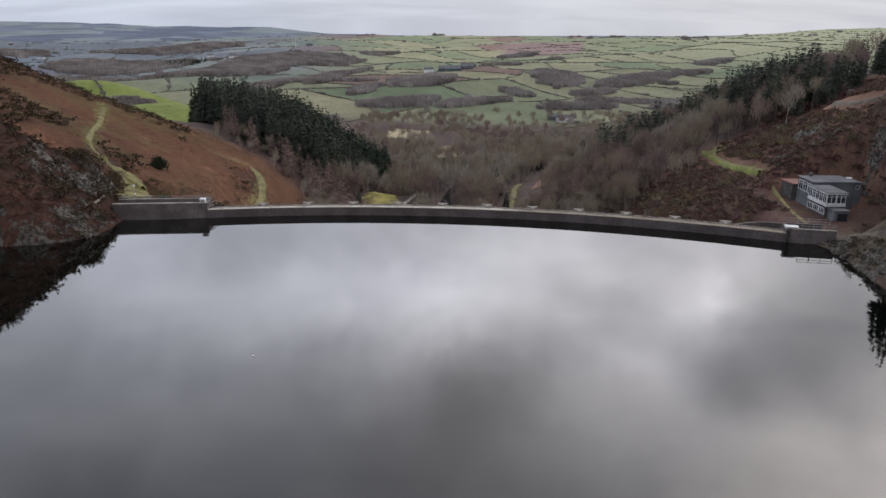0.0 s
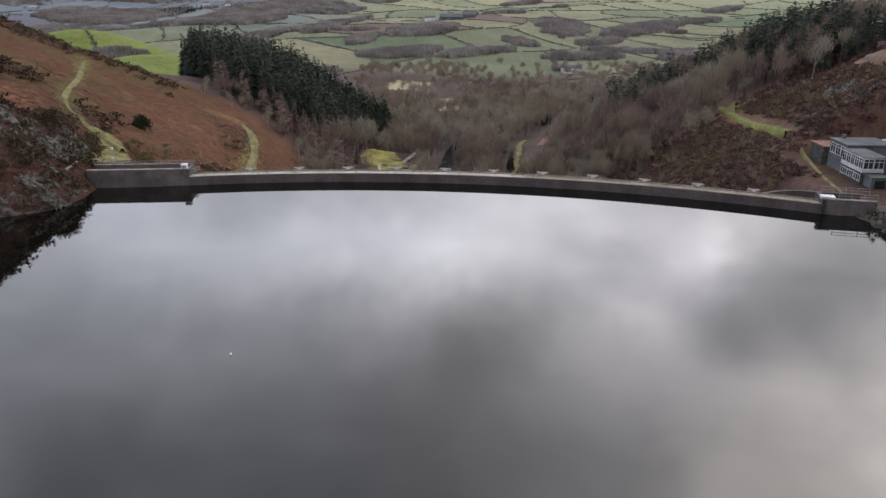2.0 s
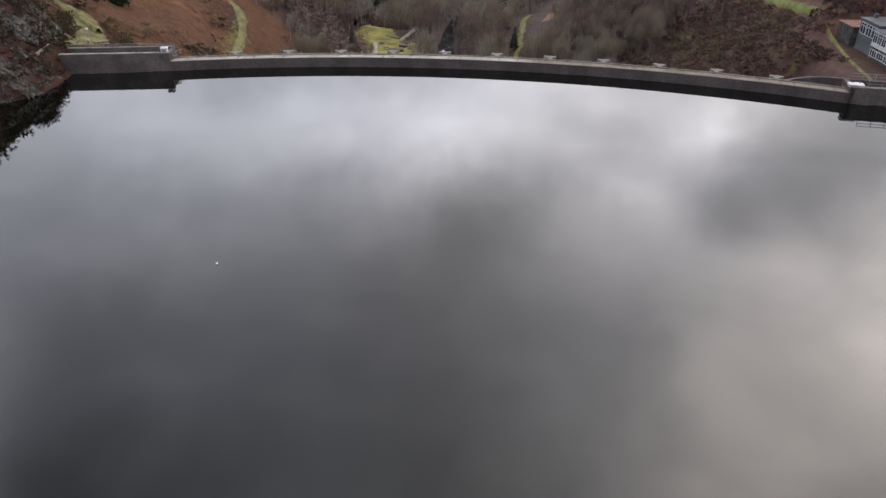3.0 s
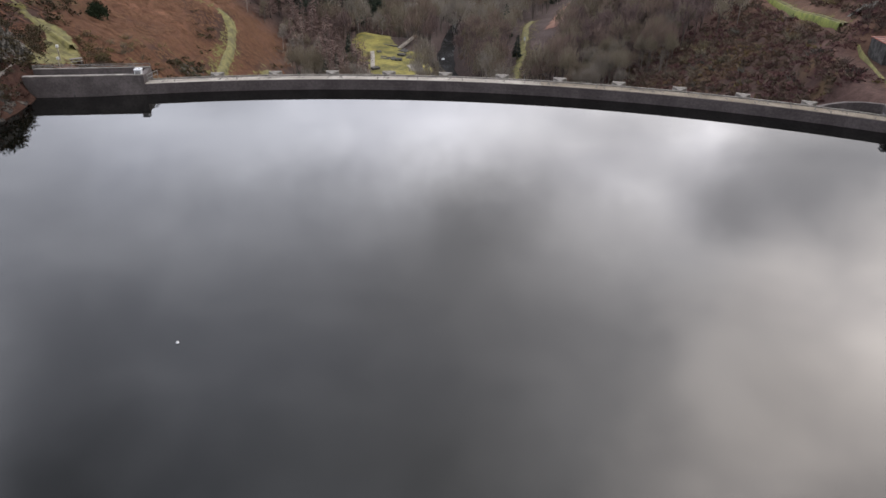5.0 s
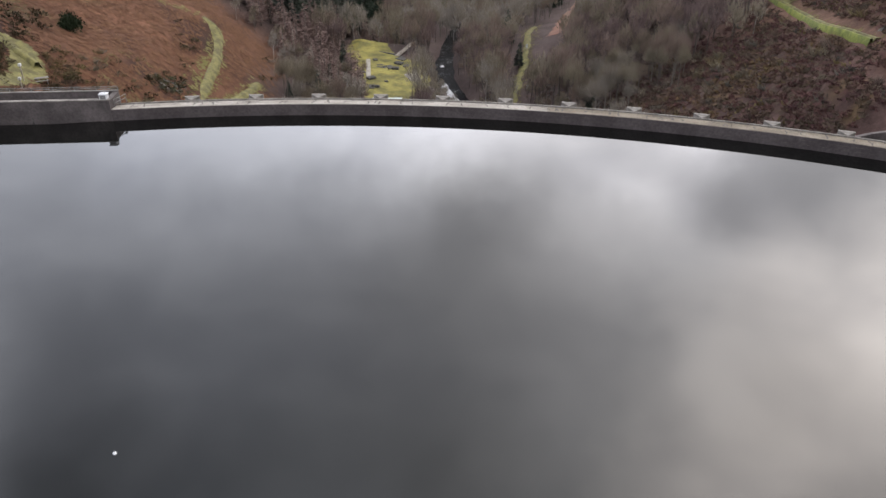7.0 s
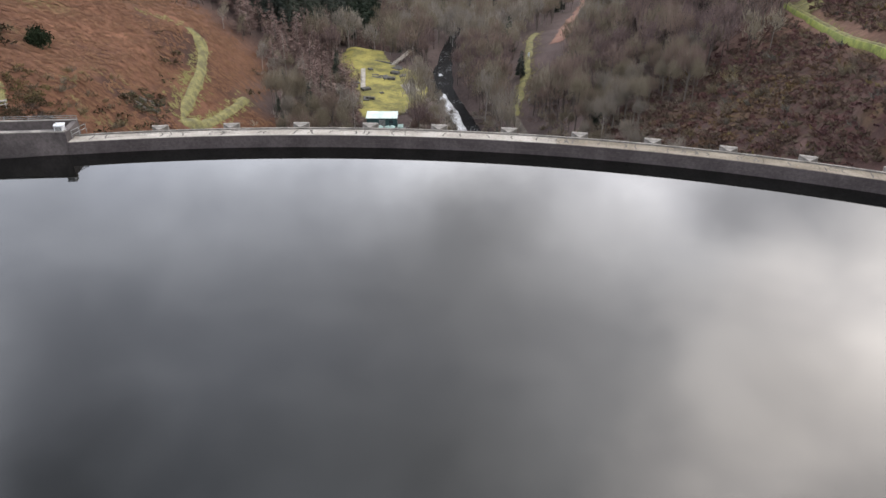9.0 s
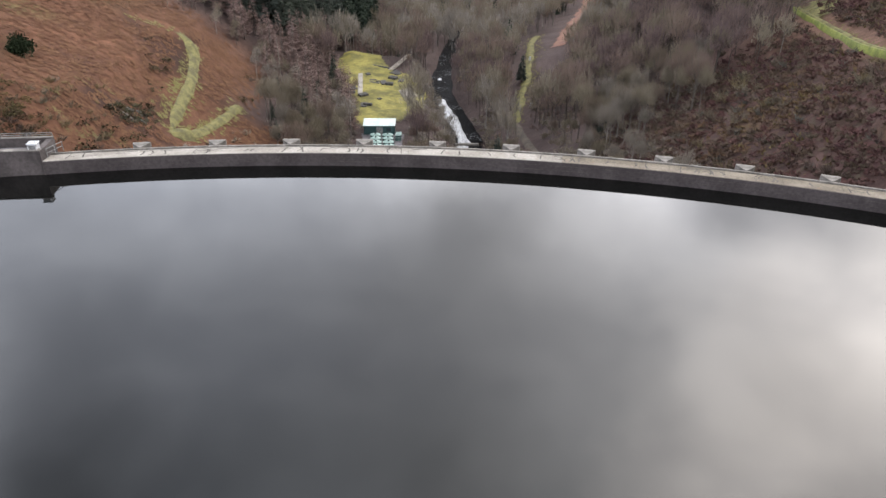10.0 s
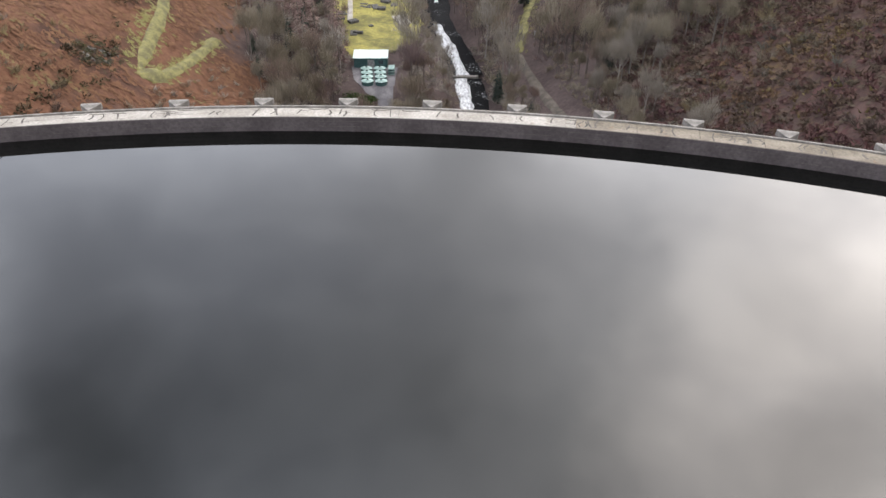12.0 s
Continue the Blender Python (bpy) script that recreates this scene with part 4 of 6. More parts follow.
def ribbon(points, width, lift, ragged=0.25, across=4, seed=0, level=None, bed=None):
    """A strip along a line, laid on the land (or at a level)."""
    line = spline(points, 0.8)
    verts, faces = [], []
    raw = [float(height(c.x, c.y)) for c in line]
    mids = [sum(raw[max(0, k - 8):k + 9]) / len(raw[max(0, k - 8):k + 9]) for k in range(len(raw))]
    for k, c in enumerate(line):
        t = (line[min(k + 1, len(line) - 1)] - line[max(k - 1, 0)]).normalized()
        side = Vector((t.y, -t.x, 0))
        for i in range(across + 1):
            s = (i / across - 0.5) * (1.0 if 0 < i < across else 1.35)
            w = width * (1 + ragged * float(vnoise(np.array(k * 0.35), np.array(i * 3.1 + seed)))) if i in (0, across) else width
            q = c + side * s * w
            if level is not None:
                z = float(level(q.y))
            elif bed is not None and 0 < i < across:
                z = float(bed(q.y))
            elif 0 < i < across:
                z = mids[k] + lift * min(1.0, (k + 0.5) / 4, (len(line) - k - 0.5) / 4) + 0.35 * (float(height(q.x, q.y)) - mids[k])
            else:
                z = float(height(q.x, q.y)) - 0.15
            verts.append((q.x, q.y, z))
    m = across + 1
    for k in range(len(line) - 1):
        for i in range(across):
            faces.append((k * m + i, k * m + i + 1, (k + 1) * m + i + 1, (k + 1) * m + i))
    return verts, faces


def build_track(name, points, width, mat, label, category, lift=0.22, seed=0, bed=None):
    v, f = ribbon(points, width, lift, 0.12, 4, seed, None, bed)
    return tagged(new(name, mesh_of(name, v, f, mat, True)), label, category, kind="structure")


def inside(px, py, poly):
    hit = np.zeros(len(px), bool)
    for (x0, y0), (x1, y1) in zip(poly, poly[1:] + poly[:1]):
        c = ((y0 > py) != (y1 > py)) & (px < (x1 - x0) * (py - y0) / (y1 - y0 + 1e-9) + x0)
        hit ^= c
    return hit


def patch(poly, step, lift, wobble, seed=0):
    """A ragged-edged sheet over the land inside a rough outline."""
    xs = np.arange(min(p[0] for p in poly) - 3, max(p[0] for p in poly) + 3, step)
    ys = np.arange(min(p[1] for p in poly) - 3, max(p[1] for p in poly) + 3, step)
    X, Y = np.meshgrid(xs, ys)
    cx, cy = X[:-1, :-1].ravel() + step / 2, Y[:-1, :-1].ravel() + step / 2
    ok = inside(cx + wobble * fbm(cx / 5, cy / 5, seed), cy + wobble * fbm(cx / 5, cy / 5, seed + 7), poly)
    n = len(xs)
    i = np.arange((len(ys) - 1) * (n - 1))
    a = (i // (n - 1)) * n + i % (n - 1)
    faces = np.stack([a, a + 1, a + n + 1, a + n], 1)[ok]
    used, inv = np.unique(faces, return_inverse=True)
    vx, vy = X.ravel()[used], Y.ravel()[used]
    return np.stack([vx, vy, height(vx, vy) + lift], 1), inv.reshape(faces.shape)


LEFT_TRACK = [(-68, 225), (-61.0, 228.8), (-57.8, 230), (-55.9, 227.6), (-54.1, 220), (-52.3, 211), (-51.3, 201), (-50.4, 193.0), (-49.8, 189.2), (-48.4, 187.0), (-46.8, 190.6), (-45.8, 197.5), (-44.7, 206), (-44.0, 216)]
RIGHT_TRAIL = [(85.6, 238), (84.6, 233), (80.2, 208), (75.2, 188), (73.4, 174), (72.2, 163)]
RIGHT_ROAD = [(37, 335), (33, 318), (28.4, 283), (24.5, 264), (21.2, 247), (22.3, 233), (23.8, 218), (25.3, 203.5), (27.5, 188)]
UPPER_PATH = [(-99, 222), (-94, 207), (-86, 183), (-79.5, 168.5), (-74.5, 163.6), (-70, 160.5), (-64, 157)]

build_track("track", LEFT_TRACK[:11], 2.4, M_GRASS, "grassy vehicle track with a hairpin on the bracken slope", "track", 0.22)
build_track("track", LEFT_TRACK[7:], 1.6, M_GRASS, "narrow grass track below the hairpin", "track", 0.25, 3)
build_track("track", [(x + 0.2, y) for x, y in LEFT_TRACK[2:11]], 1.5, M_DIRT, "worn gravel wheel line on the grassy track", "track", 0.3, 5)
TRAIL_Y = [q[1] for q in reversed(RIGHT_TRAIL)]
TRAIL_Z = [float(height(q[0], q[1])) + 0.45 for q in reversed(RIGHT_TRAIL)]
build_track("track", RIGHT_TRAIL, 1.1, M_GRASS, "yellow-green trail cut along the hillside", "track", 0.5, 9, lambda y: np.interp(y, TRAIL_Y, TRAIL_Z))
build_track("verge", [(x - 0.95, y) for x, y in RIGHT_TRAIL], 0.7, M_VERGE_TURF, "bright green turf bank below the hillside trail", "grass", 0.4, 10, lambda y: np.interp(y, TRAIL_Y, TRAIL_Z) - 0.12)
build_track("track", [(71.6, 160), (70.9, 154), (70.3, 149), (68.4, 141), (67.2, 135), (66.2, 128)], 0.6, M_GRASS, "narrow grass path beside the gauge house", "path", 0.25, 11)
build_track("track", RIGHT_ROAD[:5], 2.6, M_GRASS, "grassy ride through the bare wood", "track", 0.22, 13)
build_track("track", RIGHT_ROAD[4:], 1.8, M_GRAVEL, "brown gravel road in the valley wood", "road", 0.25, 15)
build_track("track", UPPER_PATH, 1.3, M_GRASS, "yellow grass path up the bracken hill", "path", 0.22, 17)
build_track("track", [(108, 157), (101, 164), (95.8, 171), (96.4, 179), (98.6, 187), (103, 193)], 1.8, M_GRAVEL, "pale gravel road on the hilltop", "road", 0.25, 19)
build_track("track", [(66.6, 119.5), (67.6, 112), (69.3, 101), (71, 88), (74, 60)], 2.0, M_GRAVEL, "brown gravel road along the shore", "road", 0.25, 21)


def build_patch(name, poly, mat, label, category, lift=0.15, wobble=1.6, seed=0, step=0.8):
    v, f = patch(poly, step, lift, wobble, seed)
    return tagged(new(name, mesh_of(name, v, f, mat, True)), label, category, kind="structure")


CLEARING = [(-72.5, 163), (-68, 163.5), (-64.8, 161), (-62.6, 156), (-62.0, 150), (-61.6, 140), (-63.2, 140), (-64.5, 148), (-67.2, 155)]
LAWN = [(-33, 283), (-32, 295), (-26, 307), (-19, 300), (-14.5, 285), (-5.7, 278), (-2.6, 264), (-4.5, 247), (-10.5, 240), (-19.5, 236), (-23, 247), (-23, 259), (-29.5, 271)]
build_patch("lawn", LAWN, M_LAWN, "bright mossy lawn among bare trees", "lawn", 0.12, 1.2, 0, 0.5)
build_patch("grass", CLEARING, M_GRASS, "yellowed grass clearing above the wing wall", "grass", 0.15, 1.6, 3, 0.4)
build_patch("yard", [(-11.8, 206), (-9, 206), (-8.4, 224), (-8.0, 232), (-18.8, 232), (-17.6, 225), (-14.5, 219.5), (-11.8, 218)], M_TARMAC, "grey tarmac yard below the fish tanks", "yard", 0.14, 0.15, 5, 0.25)
build_patch("grass", [(82.5, 222), (85, 236), (90, 236), (88, 222)], M_GRASS, "pale clearing at the trail's end", "clearing", 0.15, 2.0, 8)
MEADOWS = [[(-52, 636), (-20, 628), (-6, 668), (-40, 690)], [(-6, 522), (10, 516), (18, 560), (6, 590), (-5, 575)]]
for k, poly in enumerate(MEADOWS):
    build_patch("meadow", poly, M_STRAW, "straw-coloured rough meadow in the valley", "meadow", 0.4, 6.0, 20 + k, 3.0)
build_patch("earth", [(35, 226), (40, 226), (45, 233), (52, 239), (50, 244), (43, 239), (37, 232)], M_RUST, "patch of rust bracken and earth in the wood", "earth", 0.2, 1.6, 14)
build_patch("earth", [(37.5, 300), (41.5, 298), (53, 334), (63, 362), (81, 425), (84, 446), (74, 446), (56, 368), (46, 333)], M_SCAR, "strip of bare red earth in the wood", "earth", 0.2, 1.5, 11)


def build_river():
    pts = [(float(river_x(y)), float(y)) for y in (160, 175, 195, 215, 231, 241.5)]
    up_pts = [(float(river_x(y)), float(y)) for y in (242.5, 250, 262, 275, 290, 310, 340, 390)]
    r = thing("river", pose(0, 0, 0), "dark stony river with white water below a weir", "river", kind="structure")
    for name, p in (("lower_reach", pts), ("upper_reach", up_pts)):
        v, f = ribbon(p, 7.6, 0, 0.1, 6, 3, river_z)
        part(name, mesh_of(name, v, f, M_RIVER, True), None, r)
    part("weir", boxed(4.8, 241.7, -43.2, 11.2, 242.5, float(river_z(243)) + 0.12, bevel=0.06), M_BLOCK, r, "low concrete weir sill")
    # broken water: a crumpled sheet that dips under the surface at its edge
    for y0, y1, off_x, wide, seed in ((199, 241.6, -1.8, 3.6, 1), (242.6, 281, -1.0, 3.6, 2), (303, 306, -0.6, 1.6, 3)):
        v, f = [], []
        ys = np.arange(y0, y1, 0.25)
        n = 20
        for k, y in enumerate(ys):
            for i in range(n):
                s = i / (n - 1) - 0.5
                x = float(river_x(y)) + off_x + s * wide * (1 + 0.3 * float(vnoise(np.array(y / 3), np.array(1.0 * seed))))
                h = (0.2 if y < 275 else 0.12) + 0.1 * float(fbm(np.array(x * 1.1), np.array(y * 0.35), 90 + seed, 3)) - 0.55 * (2 * s) ** 6
                v.append((x, float(y), float(river_z(y)) + h))
        for k in range(len(ys) - 1):
            f += [(k * n + i, k * n + i + 1, (k + 1) * n + i + 1, (k + 1) * n + i) for i in range(n - 1)]
        part("white_water", mesh_of("white_water", v, f, M_FOAM, True), None, r, "foaming white water")
    return r


build_river()


# ---------------------------------------------------------------- valley works
def ground_z(x, y):
    return float(height(x, y))


def build_shed():
    z = -34.3
    s = thing("shed", pose(-18.0, 231.4, z), "dark green metal shed with a pale roof", "shed")
    part("wall", boxed(0, 0, -0.6, 7.6, 3.4, 2.35, bevel=0.03), M_SHED, s)
    bm = boxed(-0.2, -0.25, 2.35, 7.8, 3.65, 2.47, bevel=0.02)
    for v in bm.verts:
        v.co.z += 0.12 * (v.co.y + 0.25)
    part("roof", bm, M_SHED_ROOF, s, "pale mint sheet roof")
    for k in range(9):
        part("roof_rib", boxed(0.2 + 0.9 * k, -0.2, 2.5, 0.26 + 0.9 * k, 3.6, 2.56, turn=Matrix(((1, 0, 0, 0), (0, 1, 0, 0), (0, 0.12, 1, 0.03), (0, 0, 0, 1)))), M_SHED_ROOF, s)
    d = part("door", boxed(3.1, -0.06, 0, 4.7, 0.0, 2.0), M_IRON, s, "grey roller door")
    part("handle", boxed(3.8, -0.1, 0.9, 4.0, -0.06, 0.95), M_DARK, d)
    part("window", boxed(5.6, -0.05, 1.0, 6.7, 0.0, 1.8), M_GLASS, s, "dark window")
    return s


build_shed()


def build_tank(place):
    t = thing("fish_tank", place, "round mint green covered tank on the yard", "tank", "tanks below the shed")
    bm = bmesh.new()
    bmesh.ops.create_cone(bm, cap_ends=True, segments=20, radius1=1.05, radius2=1.05, depth=0.9, matrix=Matrix.Translation((0, 0, 0.45)))
    part("tub", bm, M_SHED, t, "dark green tub")
    bm = bmesh.new()
    bmesh.ops.create_cone(bm, cap_ends=True, segments=20, radius1=1.12, radius2=0.25, depth=0.3, matrix=Matrix.Translation((0, 0, 1.05)))
    part("cover", bm, M_TANK, t, "mint green cover")
    part("feeder", boxed(-0.16, -0.16, 1.18, 0.16, 0.16, 1.42, bevel=0.02), M_DARK, t)
    part("pipe", tube(bmesh.new(), (1.0, 0, 0.7), (1.35, 0, 0.05), 0.06), M_IRON, t)
    return t


first_tank = build_tank(pose(-15.0, 229.3, -34.3))
first_tank.scale = (1.22, 1.0, 1.0)
for i in range(4):
    for j in range(2):
        if i or j:
            copy_thing(first_tank, pose(-15.0 + 3.0 * j + 0.25 * i, 229.3 - 2.3 * i, -34.3)).scale = (1.22, 1.0, 1.0)


def build_rack(x, y):
    r = thing("tray_rack", pose(x, y, -34.3), "dark green rack of stacked trays", "rack")
    for k in range(5):
        part("tray", boxed(-0.7, -1.3 + 0.05 * k, 0.1 + 0.28 * k, 0.7, 1.3, 0.3 + 0.28 * k, bevel=0.03), M_SHED if k % 2 else M_TANK, r)
    for sx in (-0.72, 0.72):
        for sy in (-1.3, 1.3):
            part("post", tube(bmesh.new(), (sx, sy, -0.2), (sx, sy, 1.6), 0.04), M_IRON, r)
    return r


build_rack(-9.3, 228.5)


def simple(name, bm, mat, place, label, category, group=""):
    me = bpy.data.meshes.new(name)
    bmesh.ops.recalc_face_normals(bm, faces=bm.faces)
    bm.to_mesh(me)
    bm.free()
    me.materials.append(mat)
    ob = new(name, me)
    ob.matrix_world = place
    return tagged(ob, label, category, group)


# remains of the old works on the lawn
simple("concrete_channel", boxed(-0.7, -9.5, -0.4, 0.7, 9.5, 0.7, bevel=0.08), M_CONCRETE, pose(-22.5, 270, -34.2, 0, 0, 5), "pale concrete channel wall on the lawn", "wall")
simple("concrete_slab", boxed(-1.9, -3.4, -0.4, 1.9, 3.4, 0.3, bevel=0.1), M_CONCRETE, pose(-8.2, 262.5, -34.3, 0, 0, 20), "pale broken concrete slab on the lawn", "slab")
simple("trench", boxed(-4.2, -0.9, -0.5, 4.2, 0.9, 0.3, bevel=0.1), M_STONE, pose(-27.6, 269.8, -34.1, 0, 0, -24), "dark stone-lined trench at the lawn's edge", "trench")
simple("trench", boxed(-3.2, -0.6, -0.5, 3.2, 0.6, 0.35, bevel=0.1), M_STONE, pose(-20.6, 285.5, -34.1, 0, 0, -10), "dark stone-lined trench at the lawn's edge", "trench")
for x, y, s in ((-24.6, 284.5, 1.5), (-20.8, 260.3, 1.3), (-24.4, 262.5, 1.2), (-14.0, 270.3, 1.1), (-13.2, 276.0, 1.3), (-21.0, 279.0, 1.0)):
    simple("stone_block", boxed(-s, -s * 0.7, -0.4, s, s * 0.7, 0.9, bevel=0.12), M_STONE, pose(x, y, -34.3, 0, 0, 12 * s * x), "dark stone block lying on the lawn", "stone", "stones on the lawn")
rng = random.Random(12)
for k in range(20):
    x, y = rng.uniform(-27, -7), rng.uniform(252, 284)
    if rng.random() < 0.6:
        x = -22.6 + rng.uniform(-4.5, 4.5)
    sx, sy, sz = rng.uniform(0.5, 1.9), rng.uniform(0.4, 1.1), rng.uniform(0.3, 0.8)
    simple("stone_block", boxed(-sx, -sy, -0.4, sx, sy, sz, bevel=0.12), M_STONE, pose(x, y, -34.3, 0, 0, rng.uniform(0, 180)), "dark stone block lying on the lawn", "stone", "stones on the lawn")
gangway = thing("gangway", pose(-14.6, 284.0, -34.0, 0, 0, 0), "grey timber gangway ramp at the lawn's edge", "ramp")
run = Vector((5.6, 9.0, 2.4))
for s in (-0.55, 0.55):
    part("beam", tube(bmesh.new(), Vector((s, 0, -0.2)), run + Vector((s, 0, 0)), 0.16, sides=4), M_TIMBER, gangway)
for k in range(26):
    c = run * (k + 0.5) / 26
    part("plank", boxed(c.x - 0.75, c.y - 0.15, c.z + 0.1, c.x + 0.75, c.y + 0.15, c.z + 0.17), M_TIMBER, gangway)
for k in (0.5, 0.98):
    c = run * k
    part("prop", tube(bmesh.new(), (c.x, c.y, -0.6), c, 0.12), M_TIMBER, gangway)
simple("retaining_wall", boxed(-6.5, -0.4, -0.6, 6.5, 0.4, 0.7, bevel=0.08), M_STONE, pose(-20.5, 288.5, -34.2, 0, 0, -28), "low dark stone retaining wall behind the lawn", "wall")

# signs and posts on the clearing by the wing wall
for x, y, h in ((-63.4, 151.0, 2.4), (-61.8, 147.2, 1.3)):
    p = thing("marker_post", pose(x, y, ground_z(x, y)), "thin post with a white top on the grass", "post", "posts on the clearing")
    part("shaft", tube(bmesh.new(), (0, 0, -0.4), (0, 0, h), 0.09), M_TIMBER, p)
    part("cap", boxed(-0.2, -0.2, h, 0.2, 0.2, h + 0.4, bevel=0.05), M_WHITE, p, "white cap")
t = thing("bench_table", pose(-62.0, 153.5, ground_z(-62.0, 153.5), 0, 0, 30), "pale weathered picnic table on the grass", "table")
part("tabletop", boxed(-1.0, -0.4, 0.7, 1.0, 0.4, 0.78, bevel=0.02), M_COPING, t)
for y in (-0.8, 0.8):
    part("seat", boxed(-1.0, y - 0.15, 0.42, 1.0, y + 0.15, 0.48, bevel=0.02), M_COPING, t)
for x in (-0.7, 0.7):
    part("leg", boxed(x - 0.06, -0.85, -0.2, x + 0.06, 0.85, 0.44), M_COPING, t)
    part("support", boxed(x - 0.05, -0.3, 0.44, x + 0.05, 0.3, 0.7), M_COPING, t)
# stone steps and low wall where the wing meets the rock
simple("low_wall", boxed(-0.18, -4.8, -1.2, 0.18, 4.8, 0.55, bevel=0.05), M_COPING, pose(-62.2, 134.2, 3.3, 1, 0, 6), "pale low stone wall at the end of the wing", "wall")
float_buoy = thing("buoy", pose(-20.32, 74.15, 0), "small white buoy floating on the lake", "buoy")
bm = bmesh.new()
bmesh.ops.create_uvsphere(bm, u_segments=14, v_segments=8, radius=0.14)
part("ball", bm, M_WHITE, float_buoy)
part("ring", tube(bmesh.new(), (0, 0, 0.15), (0, 0, 0.22), 0.03), M_IRON, float_buoy)


# ---------------------------------------------------------------- rocks
def rock_mesh(seed):
    bm = bmesh.new()
    bmesh.ops.create_icosphere(bm, subdivisions=2, radius=1.0)
    r = random.Random(seed)
    cuts = [(Vector((r.gauss(0, 1), r.gauss(0, 1), r.gauss(0, 0.8))).normalized(), r.uniform(0.5, 0.8)) for _ in range(9)]
    for v in bm.verts:
        for n, d in cuts:
            over = v.co.dot(n) - d
            if over > 0:
                v.co -= n * over
        v.co *= 1 + 0.12 * r.uniform(-1, 1)
    me = bpy.data.meshes.new("rock")
    bm.to_mesh(me)
    bm.free()
    me.materials.append(M_ROCK)
    return me


ROCKS = [rock_mesh(k) for k in range(5)]


SHORE_ROCKS = [m.copy() for m in ROCKS]
for m in SHORE_ROCKS:
    m.materials[0] = M_SHORE


def scatter_rocks(n, where, size, label, group, seed):
    r = random.Random(seed)
    for _ in range(n):
        x, y = where(r)
        s = r.uniform(*size)
        ob = new("rock", r.choice(SHORE_ROCKS))
        ob.matrix_world = Matrix.Translation((x, y, ground_z(x, y) - 0.25 * s)) @ Euler((r.uniform(-0.5, 0.5), r.uniform(-0.5, 0.5), r.uniform(0, 6.3))).to_matrix().to_4x4() @ Matrix.Diagonal((s, s * r.uniform(0.5, 0.9), s * r.uniform(0.6, 1.1), 1))
        tagged(ob, label, "rock", group)


scatter_rocks(18, lambda r: (r.uniform(-63, -58.5), r.uniform(118.5, 129)), (0.3, 0.9), "grey shore rock at the lake's edge", "shore rocks", 5)
scatter_rocks(28, lambda r: (r.uniform(62.2, 65.4), r.uniform(96, 117)), (0.4, 1.3), "grey shore rock at the lake's edge", "shore rocks", 6)


def slab_crag(n, a, b, wide, seed, label, group, long=1.8, raised=0.1, size=(0.45, 1.3), thick=0.3):
    """Slabs bedded in a steep bank between two places, their length down the slope."""
    r = random.Random(seed)
    for k in range(n):
        f = r.random()
        x, y = a[0] + (b[0] - a[0]) * f + r.gauss(0, wide), a[1] + (b[1] - a[1]) * f + r.gauss(0, wide)
        s = r.uniform(*size)
        g = Vector((ground_z(x + 1, y) - ground_z(x - 1, y), ground_z(x, y + 1) - ground_z(x, y - 1), 0)) / 2
        fall = Vector((-g.x, -g.y, -g.length_squared)).normalized()
        up_v = Vector((-g.x, -g.y, 1)).normalized()
        across = up_v.cross(fall).normalized()
        turn = Matrix((across, up_v, fall)).transposed().to_4x4()
        ob = new("rock", r.choice(ROCKS))
        ob.matrix_world = Matrix.Translation((x, y, ground_z(x, y) + raised * s)) @ turn @ Euler((r.gauss(0, 0.35), r.gauss(0, 0.5), r.gauss(0, 0.35))).to_matrix().to_4x4() @ Matrix.Diagonal((s * 0.45, s * thick, s * long, 1))
        tagged(ob, label, "rock", group)


slab_crag(12, (-54.6, 180), (-53.0, 188), 1.0, 27, "small grey outcrop among gorse on the slope", "outcrop on the slope", 1.0, 0.15)


def rock_face(poly, amp, cover, seed, mat, label, step=0.4):
    """Broken rock that stands out of a bank in ledges and ribs, and dips under the turf between them."""
    xs = np.arange(min(p[0] for p in poly) - 1, max(p[0] for p in poly) + 1, step)
    ys = np.arange(min(p[1] for p in poly) - 1, max(p[1] for p in poly) + 1, step)
    X, Y = np.meshgrid(xs, ys)
    x, y = X.ravel(), Y.ravel()
    u, v = 0.85 * x + 0.53 * y, -0.53 * x + 0.85 * y
    rib = 1 - np.abs(fbm(u / 2.4 + 0.5 * fbm(x / 4, y / 4, seed + 9, 2), v / 0.9, seed, 3)) * 2.2
    chip = fbm(x / 0.8, y / 0.8, seed + 3, 2)
    lift = amp * (0.9 * rib + 0.55 * chip + 1.5 * fbm(x / 5, y / 5, seed + 5, 2) + cover - 0.6)
    ledge = np.floor(lift / 0.35) * 0.35
    lift = 0.45 * lift + 0.55 * ledge
    z = height(x, y) + lift
    n = len(xs)
    q = np.arange((len(ys) - 1) * (n - 1))
    a = (q // (n - 1)) * n + q % (n - 1)
    faces = np.stack([a, a + 1, a + n + 1, a + n], 1)
    cx, cy = x[a] + step / 2, y[a] + step / 2
    wob = 1.2 * fbm(cx / 3, cy / 3, seed + 7, 2)
    faces = faces[inside(cx + wob, cy + wob, poly) & (lift[faces].max(1) > -0.15)]
    used, inv = np.unique(faces, return_inverse=True)
    jig = 0.3 * step
    verts = np.stack([x + jig * vnoise(x * 3.1, y * 3.1, seed), y + jig * vnoise(x * 3.1 + 40, y * 3.1, seed), z], 1)[used]
    return tagged(new("rock_face", mesh_of("rock_face", verts, inv.reshape(faces.shape), mat)), label, "rock", kind="structure")


